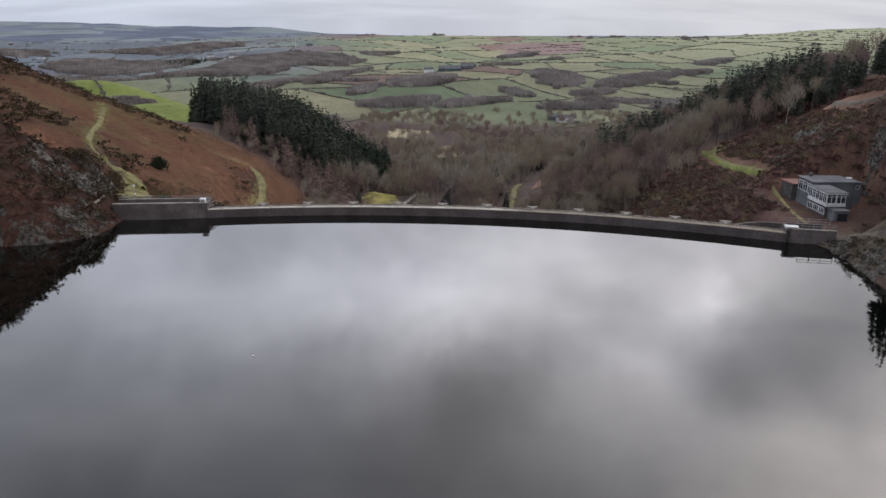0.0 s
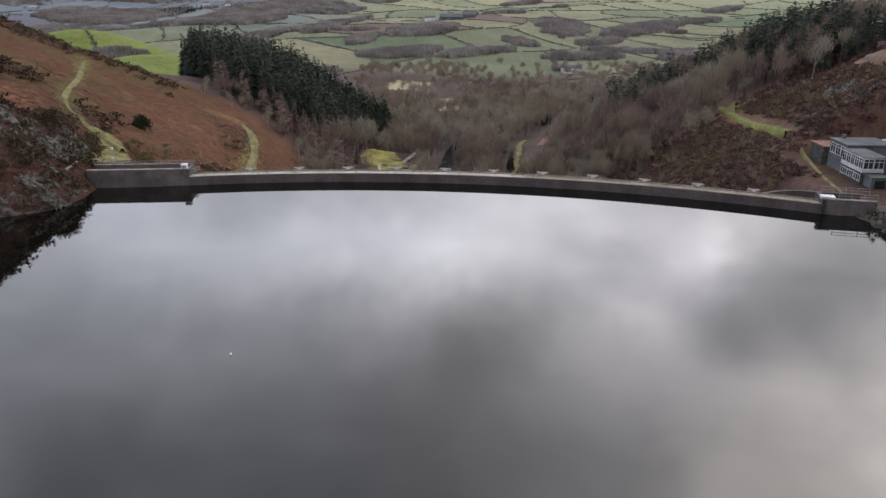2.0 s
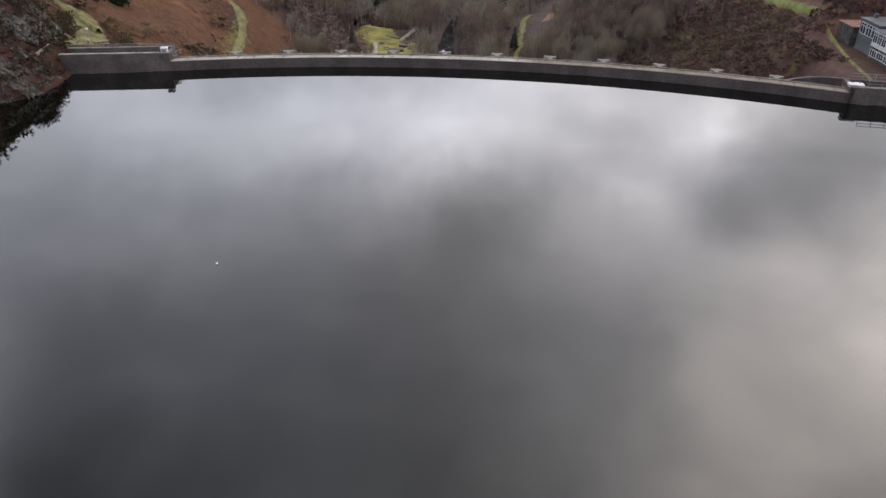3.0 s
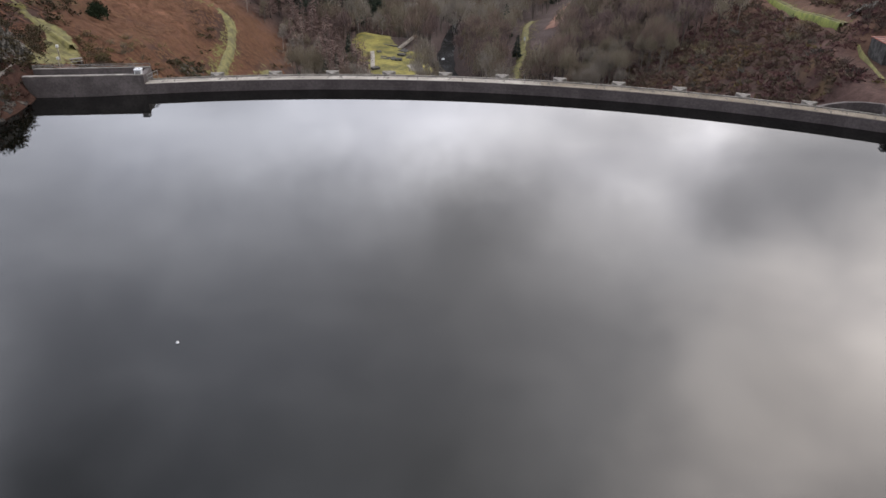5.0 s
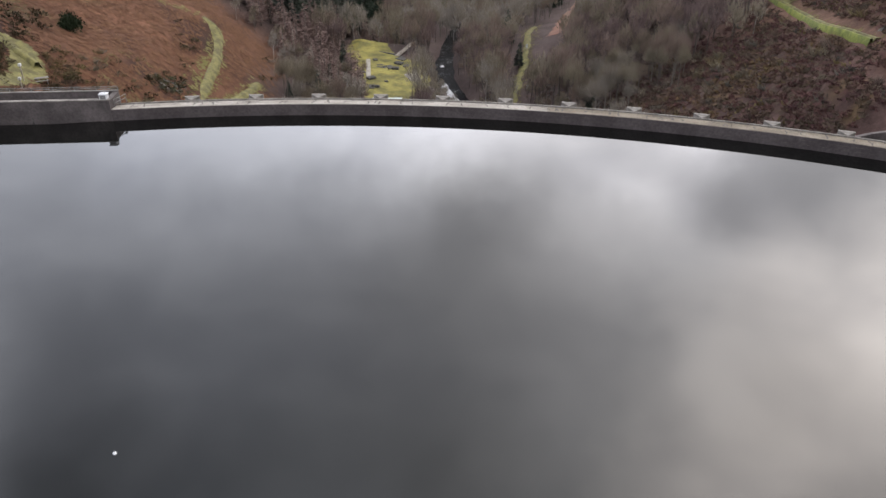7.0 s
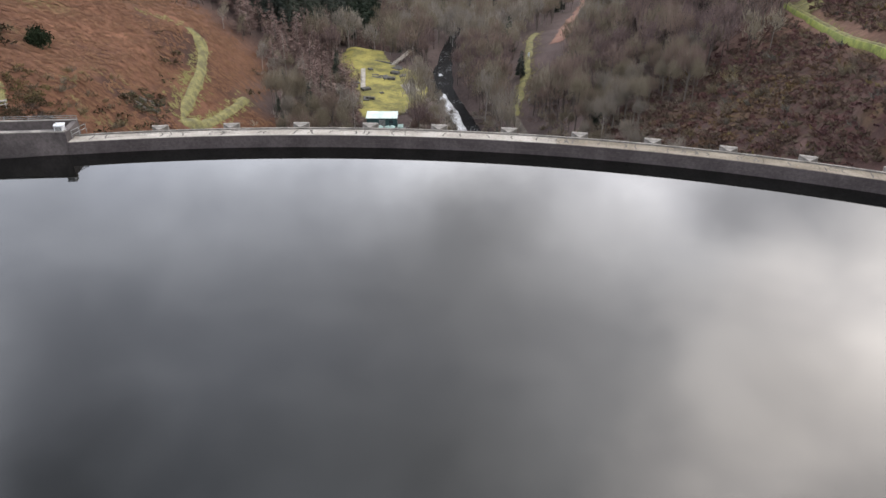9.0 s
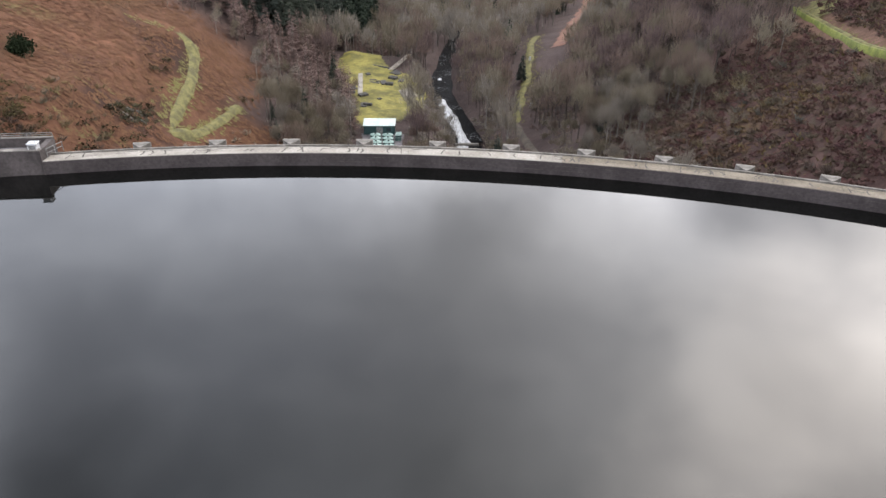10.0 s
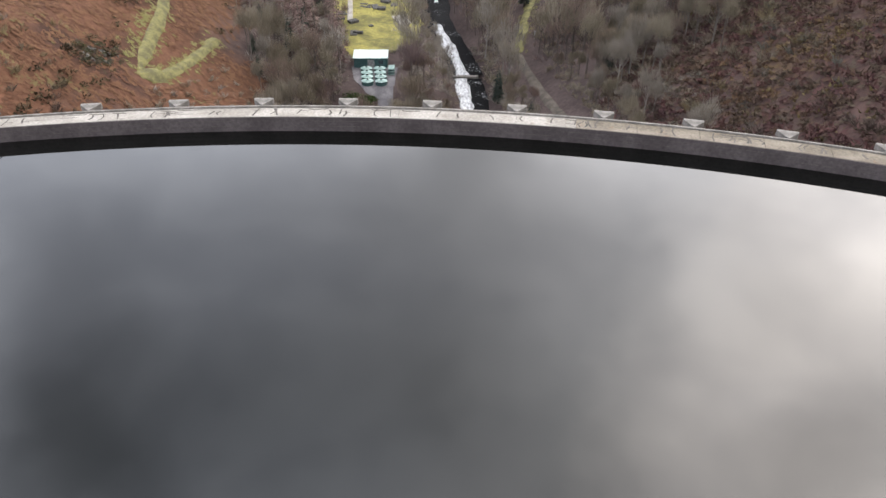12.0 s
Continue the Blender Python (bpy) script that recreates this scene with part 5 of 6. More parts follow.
rock_face([(-62.2, 131), (-62.8, 144), (-66.5, 148), (-70.5, 143), (-70.5, 135), (-66, 130)], 1.35, 0.45, 150, M_ROCK, "pale grey ribbed crag above the wing wall")
rock_face([(-77, 131), (-73, 138), (-66, 134), (-61.5, 129), (-62.5, 120), (-67, 120), (-71, 126)], 1.1, 0.12, 160, M_ROCK, "dark broken crag in the heather bank")
rock_face([(-65, 119.5), (-61.5, 129), (-58, 130.5), (-57.2, 123), (-59.2, 118.5)], 0.8, 0.15, 170, M_SHORE, "low grey rocks at the waterline")
rock_face([(-76, 112.5), (-72, 116.5), (-64, 118.8), (-60, 121.8), (-58, 120), (-61, 116.6), (-65, 114.6), (-71, 112.2)], 0.5, 0.3, 180, M_SHORE, "flat pale ledge of rock at the waterline")
rock_face([(61.5, 92), (66.0, 95), (66.2, 117), (63.5, 119), (61.8, 112)], 0.6, 0.2, 190, M_SHORE, "broken grey rock along the lake shore")
rock_face([(86, 122), (93, 120), (97, 160), (90, 174), (74, 175), (74, 163), (87, 158)], 1.2, 0.05, 200, M_ROCK, "dark rock cutting behind the gauge house", 0.6)


# ---------------------------------------------------------------- trees
def limb(verts, faces, p, q, r0, r1, sides=5):
    """A tapered bar added to plain lists."""
    p, q = np.array(p), np.array(q)
    z = q - p
    z = z / (np.linalg.norm(z) + 1e-9)
    x = np.cross(z, (0.3, 0.9, 0.2))
    x = x / (np.linalg.norm(x) + 1e-9)
    y = np.cross(z, x)
    b = len(verts)
    for c, r in ((p, r0), (q, r1)):
        for k in range(sides):
            a = 2 * math.pi * k / sides
            verts.append(c + (x * math.cos(a) + y * math.sin(a)) * r)
    for k in range(sides):
        j = (k + 1) % sides
        faces.append((b + k, b + j, b + sides + j, b + sides + k))


def sliver(verts, faces, p, d, length, width, r):
    """One twig: a thin three-cornered blade."""
    d = d / (np.linalg.norm(d) + 1e-9)
    s = np.cross(d, r.normal(size=3))
    s = s / (np.linalg.norm(s) + 1e-9) * width / 2
    b = len(verts)
    verts += [p - s, p + s, p + d * length]
    faces.append((b, b + 1, b + 2))


def bare_tree(seed, high, spread, twigs, limbs=9, width=0.085, sides=5):
    """Trunk with limbs, and the crown's twigs: two (vertices, faces) pairs."""
    r = np.random.default_rng(seed)
    tv, tf, cv, cf = [], [], [], []
    lean = np.array((r.normal(0, 0.04), r.normal(0, 0.04), 1.0))
    fork = high * r.uniform(0.3, 0.42)
    base_r = 0.016 * high + 0.04
    limb(tv, tf, (0, 0, -0.6), lean * fork, base_r, base_r * 0.7, sides)
    limb(tv, tf, lean * fork, lean * high * 0.72, base_r * 0.7, base_r * 0.25, sides)
    tips = [lean * high * 0.72]
    for k in range(limbs):
        a = 2.4 * k + r.uniform(-0.5, 0.5)
        s = lean * high * r.uniform(0.28, 0.6)
        out_d = np.array((math.cos(a), math.sin(a), r.uniform(0.9, 2.0)))
        out_d = out_d / np.linalg.norm(out_d)
        m = s + out_d * spread * r.uniform(0.45, 0.75)
        e = m + (out_d * 0.6 + np.array((0, 0, 0.7))) * spread * r.uniform(0.3, 0.6)
        limb(tv, tf, s, m, base_r * 0.38, base_r * 0.2, 4)
        limb(tv, tf, m, e, base_r * 0.2, base_r * 0.06, 3)
        tips += [m, e, (m + e) / 2]
    centre = lean * high * 0.58
    lobes = [centre + np.array((math.cos(q), math.sin(q), r.uniform(-0.5, 1.1))) * spread * r.uniform(0.3, 0.62) for q in r.uniform(0, 6.3, 7)]
    for k in range(twigs):
        c = lobes[k % 7]
        d = r.normal(size=3)
        d = d / np.linalg.norm(d)
        d[2] = abs(d[2]) * 1.3 - 0.3
        t = c + d * spread * r.uniform(0.18, 0.55) * np.array((1, 1, 1.25))
        sliver(cv, cf, t, d * 0.6 + np.array((0, 0, 1.1)) + r.normal(size=3) * 0.25, spread * r.uniform(0.2, 0.5), width * r.uniform(0.6, 1.5), r)
    return (tv, tf), (cv, cf)


def needle_tree(seed, high, spread, n, low=0.12, power=0.8, droop=0.25, blade=(1.2, 0.55), ragged=0.25):
    """A conifer: a trunk and many drooping sprays of needles in a tapering crown."""
    r = np.random.default_rng(seed)
    tv, tf, cv, cf = [], [], [], []
    limb(tv, tf, (0, 0, -0.6), (0, 0, high * 0.98), 0.013 * high + 0.05, 0.02, 5)
    tiers = int(high * 0.9)
    bulge = r.uniform(1 - ragged, 1 + ragged, (tiers + 1, 6))
    for k in range(n):
        u = 1 - math.sqrt(r.uniform(0, 1)) * (1 - low)
        a = r.uniform(0, 2 * math.pi)
        tier = u * tiers
        step = 0.8 + 0.35 * (1 - tier % 1)
        reach = (spread * max(1 - u, 0.0) ** power / (1 - low) ** power + 0.12) * step * bulge[int(tier), int(a / 1.05) % 6]
        d = np.array((math.cos(a), math.sin(a), -droop + 0.5 * max(u - 0.85, 0) * 6))
        p = np.array((math.cos(a) * reach * 0.45, math.sin(a) * reach * 0.45, high * u))
        sliver(cv, cf, p, d + r.normal(size=3) * 0.18, reach * 0.6 + blade[0] * 0.35, blade[1] * r.uniform(0.7, 1.4), r)
    return (tv, tf), (cv, cf)


def tree_thing(name, shape, trunk_mat, crown_mat, label, category, group):
    t = thing(name, pose(0, 0, 0), label, category, group)
    part("trunk", mesh_of("trunk", *shape[0], trunk_mat), None, t)
    part("crown", mesh_of("crown", *shape[1], crown_mat), None, t)
    return t


def joined(name, shapes, places, mat, label, category, drape=False):
    """Many plants in one mesh: shapes are (vertices, faces), places (x, y, z, turn, scale, which)."""
    data = [(np.array(v), np.array(f)) for v, f in shapes]
    vs, fs, tones, n = [], [], [], 0
    tr = np.random.default_rng(len(places))
    px, py = np.array([p[0] for p in places]), np.array([p[1] for p in places])
    gx = (height(px + 0.7, py) - height(px - 0.7, py)) / 1.4 if drape else 0.0 * px
    gy = (height(px, py + 0.7) - height(px, py - 0.7)) / 1.4 if drape else 0.0 * px
    for (x, y, z, a, s, k), sx, sy in zip(places, gx, gy):
        v, f = data[k]
        c, si = math.cos(a) * s, math.sin(a) * s
        dx, dy = v[:, 0] * c - v[:, 1] * si, v[:, 0] * si + v[:, 1] * c
        vs.append(np.stack([dx + x, dy + y, v[:, 2] * s + z + dx * sx + dy * sy], 1))
        fs.append(f + n)
        tones.append(np.full(len(v), float(np.clip(0.45 + 0.8 * fbm(np.array(x / 30), np.array(y / 30), 120, 2) + tr.uniform(-0.35, 0.35), 0, 1))))
        n += len(v)
    verts, faces = np.concatenate(vs), np.concatenate(fs)
    me = bpy.data.meshes.new(name)
    m = faces.shape[1]
    me.vertices.add(len(verts))
    me.vertices.foreach_set("co", verts.ravel())
    me.loops.add(faces.size)
    me.loops.foreach_set("vertex_index", faces.ravel())
    me.polygons.add(len(faces))
    me.polygons.foreach_set("loop_start", np.arange(0, faces.size, m))
    me.update(calc_edges=True)
    me.attributes.new("tone", "FLOAT", "POINT").data.foreach_set("value", np.concatenate(tones).astype(np.float32))
    me.materials.append(mat)
    return tagged(new(name, me), label, category, kind="stuff")


def grid_places(x0, x1, y0, y1, gap, seed, keep):
    """Jittered places on the land where keep() says so."""
    r = np.random.default_rng(seed)
    X, Y = np.meshgrid(np.arange(x0, x1, gap), np.arange(y0, y1, gap))
    x = X.ravel() + r.uniform(-0.45, 0.45, X.size) * gap
    y = Y.ravel() + r.uniform(-0.45, 0.45, X.size) * gap
    ok = keep(x, y) > r.uniform(0, 1, x.size)
    x, y = x[ok], y[ok]
    return np.stack([x, y, height(x, y)], 1), r


def near_line(x, y, points, wide):
    """1 within wide of a line, else 0."""
    best = np.full(len(x), 1e9)
    for (ax, ay), (bx, by) in zip(points[:-1], points[1:]):
        dx, dy = bx - ax, by - ay
        t = np.clip(((x - ax) * dx + (y - ay) * dy) / (dx * dx + dy * dy), 0, 1)
        best = np.minimum(best, np.hypot(x - ax - t * dx, y - ay - t * dy))
    return (best < wide).astype(float)


def open_ground(x, y):
    """0 on tracks, lawn, yard, river and buildings, 1 elsewhere."""
    k = np.ones(len(x))
    for line, w in ((LEFT_TRACK, 2.6), (RIGHT_TRAIL, 2.2), (RIGHT_ROAD, 3.8), (UPPER_PATH, 1.8), ([(108, 157), (101, 164), (95.8, 171), (96.4, 179), (98.6, 187), (103, 193)], 3.0), ([(29, 268), (35, 304), (48, 333), (58, 360), (78, 430)], 8.0), ([(33, 218), (37, 229), (48, 240)], 1.8), ([(24.5, 218), (23, 192), (21, 172)], 2.2)):
        k *= 1 - near_line(x, y, line, w)
    k *= 1 - inside(x, y, LAWN)
    k *= 1 - ((x > -20.5) & (x < -7) & (y > 200) & (y < 240))
    k *= 1 - ((np.abs(x - river_x(y)) < 4.6) & (y < 345))
    k *= 1 - ((x > 67) & (x < 86.5) & (y < 155) & (y > 128)) - ((x > 58) & (x <= 67) & (y < 131)) - ((x > 66) & (x < 73) & (y <= 128))
    k *= (y > dam_y(x) + 24) | (np.abs(x) > 58)
    return k


FOREST = [(-116, 350), (-103, 318), (-84, 286), (-66, 270), (-50, 272), (-37, 296), (-26, 330), (-26, 395), (-60, 415), (-108, 400)]


SCAR_VIEW = [(27, 250), (32, 280), (43, 305), (52, 330), (70, 390)]


def stunted(x, y):
    """Height of the trees: young growth on the river banks and below the earth scar."""
    if abs(x - float(river_x(y))) < (11 if x < float(river_x(y)) else 5.5) and 196 < y < 286:
        return 0.5
    return 0.5 if near_line(np.array([x]), np.array([y]), SCAR_VIEW, 7.0)[0] else 1.0


def wood(x, y):
    """How thickly bare trees stand."""
    k = open_ground(x, y) * (y < 730)
    k *= 1 - inside(x, y, FOREST)
    for poly in MEADOWS:
        k *= 1 - np.clip(1.0 * inside(x, y, poly) + inside(x * 1.03, y + 20, poly), 0, 1)
    slope = smooth(-41, -36, x - 6 * smooth(220, 208, y)) + smooth(228, 244, y + 0.25 * (x + 50)) * smooth(-82, -68, x)       # bracken stays open
    k *= np.clip(slope, 0, 1)
    k *= 1 - smooth(31, 43, x) * smooth(213, 190, y)                 # open slope by the dam
    k *= 1 - 0.9 * smooth(52, 60, x) * smooth(232, 205, y)
    k *= 1 - 0.3 * smooth(0.36, 0.4, x / y) * (y > 215)
    k *= np.clip(smooth(-0.32, -0.2, x / y) + (y < 300), 0, 1) * smooth(0.62, 0.5, x / y)
    k *= 1 - 0.75 * smooth(420, 700, y) * smooth(-0.1, 0.25, fbm(x / 70, y / 70, 101))
    return k


BARE = [bare_tree(100 + k, h, s, 1250, width=0.072) for k, (h, s) in enumerate(((9.5, 2.9), (11.5, 3.4), (13, 3.9), (9, 3.3), (11.5, 2.5), (14, 3.8)))]
BARE_LOW = [bare_tree(200 + k, h, s, 260, 5, 0.19, 3) for k, (h, s) in enumerate(((9.5, 3.2), (11.5, 3.7), (13, 4.2), (9, 3.6)))]
protos = [tree_thing("bare_tree", s, M_TRUNK, M_TWIG, "leafless grey-brown broadleaf tree in the valley wood", "tree", "bare trees of the valley") for s in BARE]
near_spots, r = grid_places(-44, 62, 164, 262, 3.6, 31, wood)
order = np.argsort(near_spots[:, 1])
near_spots = near_spots[order]
count = 0
for n, (x, y, z) in enumerate(near_spots[:285]):
    k = int(r.integers(len(protos)))
    s = r.uniform(0.6, 1.02) * (0.85 if y < 195 else 1.0) * (0.6 if (-37 < x < -19 and 228 < y) or (-9 < x < 2 and 226 < y) or (14 < x < 31 and y < 236) else stunted(x, y))
    m = pose(x, y, z, 0, 0, r.uniform(0, 360)) @ Matrix.Diagonal((s * 0.76, s * 0.76, s * 1.24, 1))
    if k < len(protos) and protos[k].get("placed") is None:
        protos[k].matrix_world = m
        protos[k]["placed"] = 1
    else:
        c = copy_thing(protos[k], m)
        c.scale = (s * 0.82, s * 0.82, s * 1.15)
for p in protos:
    if "placed" in p:
        del p["placed"]
rest = [tuple(p) for p in near_spots[285:]]
spots, r = grid_places(-44, 62, 262, 300, 4.2, 32, wood)
rest += [tuple(p) for p in spots]
spots, r = grid_places(-110, 150, 300, 430, 5.0, 33, wood)
mid_n = [tuple(p) for p in spots]
spots, r = grid_places(62, 150, 190, 300, 4.4, 35, lambda x, y: wood(x, y) * 0.9)
rest += [tuple(p) for p in spots]
spots, r = grid_places(-90, -44, 225, 300, 4.2, 36, lambda x, y: 0.4 * wood(x, y))
rest += [tuple(p) for p in spots]
spots, r = grid_places(-190, 330, 430, 730, 8.5, 34, wood)
far_n = [tuple(p) for p in spots]
bare_shapes = [(np.array(s[1][0]) * (0.86, 0.86, 1.18), s[1][1]) for s in BARE_LOW]
trunk_shapes = [(np.array(s[0][0]) * (0.86, 0.86, 1.18), s[0][1]) for s in BARE_LOW]
places = [(x, y, z, r.uniform(0, 6.3), r.uniform(0.75, 1.12) * (0.55 if (x < -40 and y < 300) or (x < -22 and y < 275) else stunted(x, y)), int(r.integers(4))) for x, y, z in rest + mid_n] + [(x, y, z, r.uniform(0, 6.3), r.uniform(0.9, 1.3), int(r.integers(4))) for x, y, z in far_n]
joined("bare_woodland", bare_shapes, places, M_TWIG_STUFF, "leafless brown woodland filling the valley", "wood")
joined("woodland_trunks", trunk_shapes, places[:len(rest) + len(mid_n)], M_TRUNK_STUFF, "thin grey trunks of the leafless woodland", "wood")

# conifers
M_NEEDLE_STUFF = varied("plantation_needles", (0.019, 0.027, 0.021), (0.036, 0.046, 0.032), per="island")
FIRS = [needle_tree(300 + k, h, s, 520, blade=(1.2, 0.62)) for k, (h, s, w) in enumerate(((15, 2.5, 14), (17, 2.7, 15), (13, 2.3, 12), (16, 2.4, 15)))]
fir_protos = [tree_thing("conifer", s, M_BARK, M_NEEDLE, "dark green spruce in the plantation", "tree", "spruces") for s in FIRS]
pine_protos = [tree_thing("pine", needle_tree(340 + k, 14.5 + 1.5 * k, 2.7, 640, 0.26, 0.42, 0.05, (1.1, 0.42), 0.5), M_BARK, M_NEEDLE, "dark green pine on the valley side", "tree", "pines") for k in range(3)]
larch_protos = [tree_thing("larch", needle_tree(320 + k, 12 + k, 2.2, 300, 0.12, 0.7, 0.05, (1.0, 0.22), 0.35), M_TRUNK, M_LARCH, "bare orange-brown larch at the wood's edge", "tree", "larches") for k in range(2)]


PLACED = set()


def plant(protos_list, spots_list, r, lo, hi):
    used = PLACED
    for x, y, z in spots_list:
        k = int(r.integers(len(protos_list)))
        s = r.uniform(lo, hi) * (0.6 if x > 0.5 * y or (x > 0.36 * y and y < 214) else 0.86 if 60 < x < 0.36 * y else 0.92 if x > 60 else 1.0)
        m = pose(x, y, z, 0, 0, r.uniform(0, 360))
        if protos_list[k].name not in used:
            used.add(protos_list[k].name)
            protos_list[k].matrix_world = m @ Matrix.Diagonal((s, s, s, 1))
        else:
            copy_thing(protos_list[k], m).scale = (s, s, s)


forest_spots, r = grid_places(-126, -14, 268, 415, 3.7, 41, lambda x, y: inside(x, y, FOREST) * 0.93)
right_spots, r2 = grid_places(60, 150, 196, 390, 7.0, 42, lambda x, y: open_ground(x, y) * (0.8 * smooth(0.36, 0.38, x / y) * smooth(0.6, 0.56, x / y) * (y > 184) * (x > 99) + 0.6 * smooth(0.17, 0.22, x / y) * smooth(0.4, 0.34, x / y) * (y > 268)))
single = [(25.4, 276.5), (17.0, 300), (-38, 222), (-35.5, 214), (-31, 246), (-33, 236), (-40, 240), (-28, 258), (-36, 262), (14.5, 222), (20, 206), (-14, 322), (-30, 270), (36, 214), (33, 208.5), (38.5, 219), (-24, 312), (-8, 330)]
singles = [(x, y, ground_z(x, y)) for x, y in single]
forest_list = sorted((tuple(p) for p in forest_spots), key=lambda p: p[1])
plant(fir_protos, forest_list[:170] + [tuple(p) for p in right_spots][:0], r, 0.95, 1.35)
plant(pine_protos, sorted((tuple(p) for p in right_spots), key=lambda p: p[1])[:250], r, 0.85, 1.35)
fir_crowns = [needle_tree(310 + k, h, s, 340, blade=(1.3, 0.75))[1] for k, (h, s) in enumerate(((15, 2.5), (17, 2.7), (13, 2.3), (16, 2.4)))]
back = [(x, y, z, r.uniform(0, 6.3), r.uniform(0.95, 1.35), int(r.integers(4))) for x, y, z in forest_list[170:] ]
joined("spruce_plantation", fir_crowns, back, M_NEEDLE_STUFF, "dark green spruce plantation on the hill", "wood")
small = [copy_thing(fir_protos[k % 4], pose(x, y, z, 0, 0, 40 * k)) for k, (x, y, z) in enumerate(singles)]
for k, c in enumerate(small):
    s = (0.62, 0.5, 0.36, 0.32)[k % 4] if k > 1 else 0.6
    c.scale = (s, s, s)
    tagged(c, "lone young dark green spruce among bare trees")
larch_spots, r = grid_places(-84, -14, 240, 330, 4.4, 43, lambda x, y: open_ground(x, y) * (1 - inside(x, y, FOREST)) * 0.75 * inside(x, y, [(-84, 275), (-62, 258), (-42, 256), (-22, 290), (-10, 330), (-20, 335), (-44, 275), (-62, 278)]))
valley_firs, r = grid_places(-70, 120, 300, 560, 15, 45, lambda x, y: 0.28 * wood(x, y))
joined("valley_spruces", fir_crowns, [(x, y, z, r.uniform(0, 6.3), r.uniform(0.55, 0.95), int(r.integers(4))) for x, y, z in valley_firs[:60]], M_NEEDLE_STUFF, "dark spruces scattered through the bare wood", "wood")
side_larch, r = grid_places(-46, -21, 222, 300, 4.6, 44, lambda x, y: open_ground(x, y) * 0.6 * (1 - inside(x, y, FOREST)) * smooth(-47, -42, x) * (y > 232 - 0.6 * (x + 30)))
plant(larch_protos, [tuple(p) for p in side_larch], r, 0.75, 1.15)
plant(larch_protos, [tuple(p) for p in larch_spots], r, 0.7, 1.05)


# ---------------------------------------------------------------- scrub and bracken
def bush_shape(seed, n, flat=0.7, leaf=0.32):
    r = np.random.default_rng(seed)
    v, f = [], []
    lumps = r.normal(size=(7, 3)) * (0.5, 0.5, 0.25)
    for _ in range(n):
        d = r.normal(size=3)
        d = d / np.linalg.norm(d)
        d[2] = abs(d[2])
        p = lumps[r.integers(7)] * (1, 1, flat) + d * r.uniform(0.35, 0.75) * np.array((1, 1, flat))
        sliver(v, f, p, d + r.normal(size=3) * 0.6, leaf * r.uniform(0.7, 1.5), leaf * r.uniform(0.5, 1.0), r)
    return v, f


M_HOLLY = varied("holly_leaves", (0.008, 0.012, 0.008), (0.02, 0.028, 0.014))
M_SCRUB = varied("gorse_scrub", (0.024, 0.02, 0.013), (0.07, 0.054, 0.032), per="tone")
M_BANK = varied("dark_heather", (0.03, 0.017, 0.014), (0.08, 0.04, 0.03), per="tone")
M_BRACKEN = varied("dead_bracken", (0.078, 0.04, 0.026), (0.108, 0.055, 0.034), (0.132, 0.073, 0.042), per="tone")
M_HEATHER = varied("red_scrub", (0.05, 0.027, 0.029), (0.088, 0.046, 0.042), (0.068, 0.054, 0.04), (0.092, 0.056, 0.038), (0.13, 0.098, 0.042), per="tone")
M_CRAG = varied("crag_brush", (0.03, 0.027, 0.022), (0.06, 0.053, 0.042), (0.1, 0.088, 0.062), per="tone")
M_CLUMP = varied("mixed_brush", (0.075, 0.058, 0.05), (0.1, 0.072, 0.062), (0.12, 0.105, 0.075), (0.15, 0.118, 0.06), (0.14, 0.13, 0.12), per="tone")
M_GORSE = varied("gorse_leaves", (0.014, 0.018, 0.009), (0.05, 0.055, 0.022), (0.1, 0.095, 0.08), per="tone")
M_OLIVE = varied("olive_gorse", (0.035, 0.03, 0.018), (0.07, 0.052, 0.034), (0.085, 0.075, 0.03), (0.13, 0.108, 0.036), per="tone")
M_PALEGRASS = varied("pale_moor_grass", (0.085, 0.066, 0.032), (0.15, 0.118, 0.056), per="tone")

holly = thing("holly_bush", pose(-69.9, 183.2, ground_z(-69.9, 183.2)), "round dark evergreen bush on the bracken slope", "bush")
v, f = bush_shape(7, 1500, 1.0, 0.17)
part("crown", mesh_of("crown", np.array(v) * (2.25, 2.25, 3.4) + (0, 0, 0.7), f, M_HOLLY), None, holly)
tv, tf = [], []
limb(tv, tf, (0, 0, -0.5), (0.1, 0, 2.2), 0.2, 0.08, 6)
part("trunk", mesh_of("trunk", tv, tf, M_BARK), None, holly)

def brush_shape(seed, n, width=0.05):
    """A leafless bush: thin upright twigs fanning from several stems."""
    r = np.random.default_rng(seed)
    v, f = [], []
    stems = r.normal(size=(6, 3)) * (0.45, 0.45, 0.0)
    for _ in range(n):
        p = stems[r.integers(6)]
        d = np.array((p[0] * 0.9 + r.normal(0, 0.45), p[1] * 0.9 + r.normal(0, 0.45), r.uniform(0.6, 1.2)))
        up_f = r.uniform(0.0, 0.55)
        sliver(v, f, p + d * up_f * 0.8, d + r.normal(size=3) * 0.2, r.uniform(0.4, 0.85), width * r.uniform(0.7, 1.6), r)
    return v, f


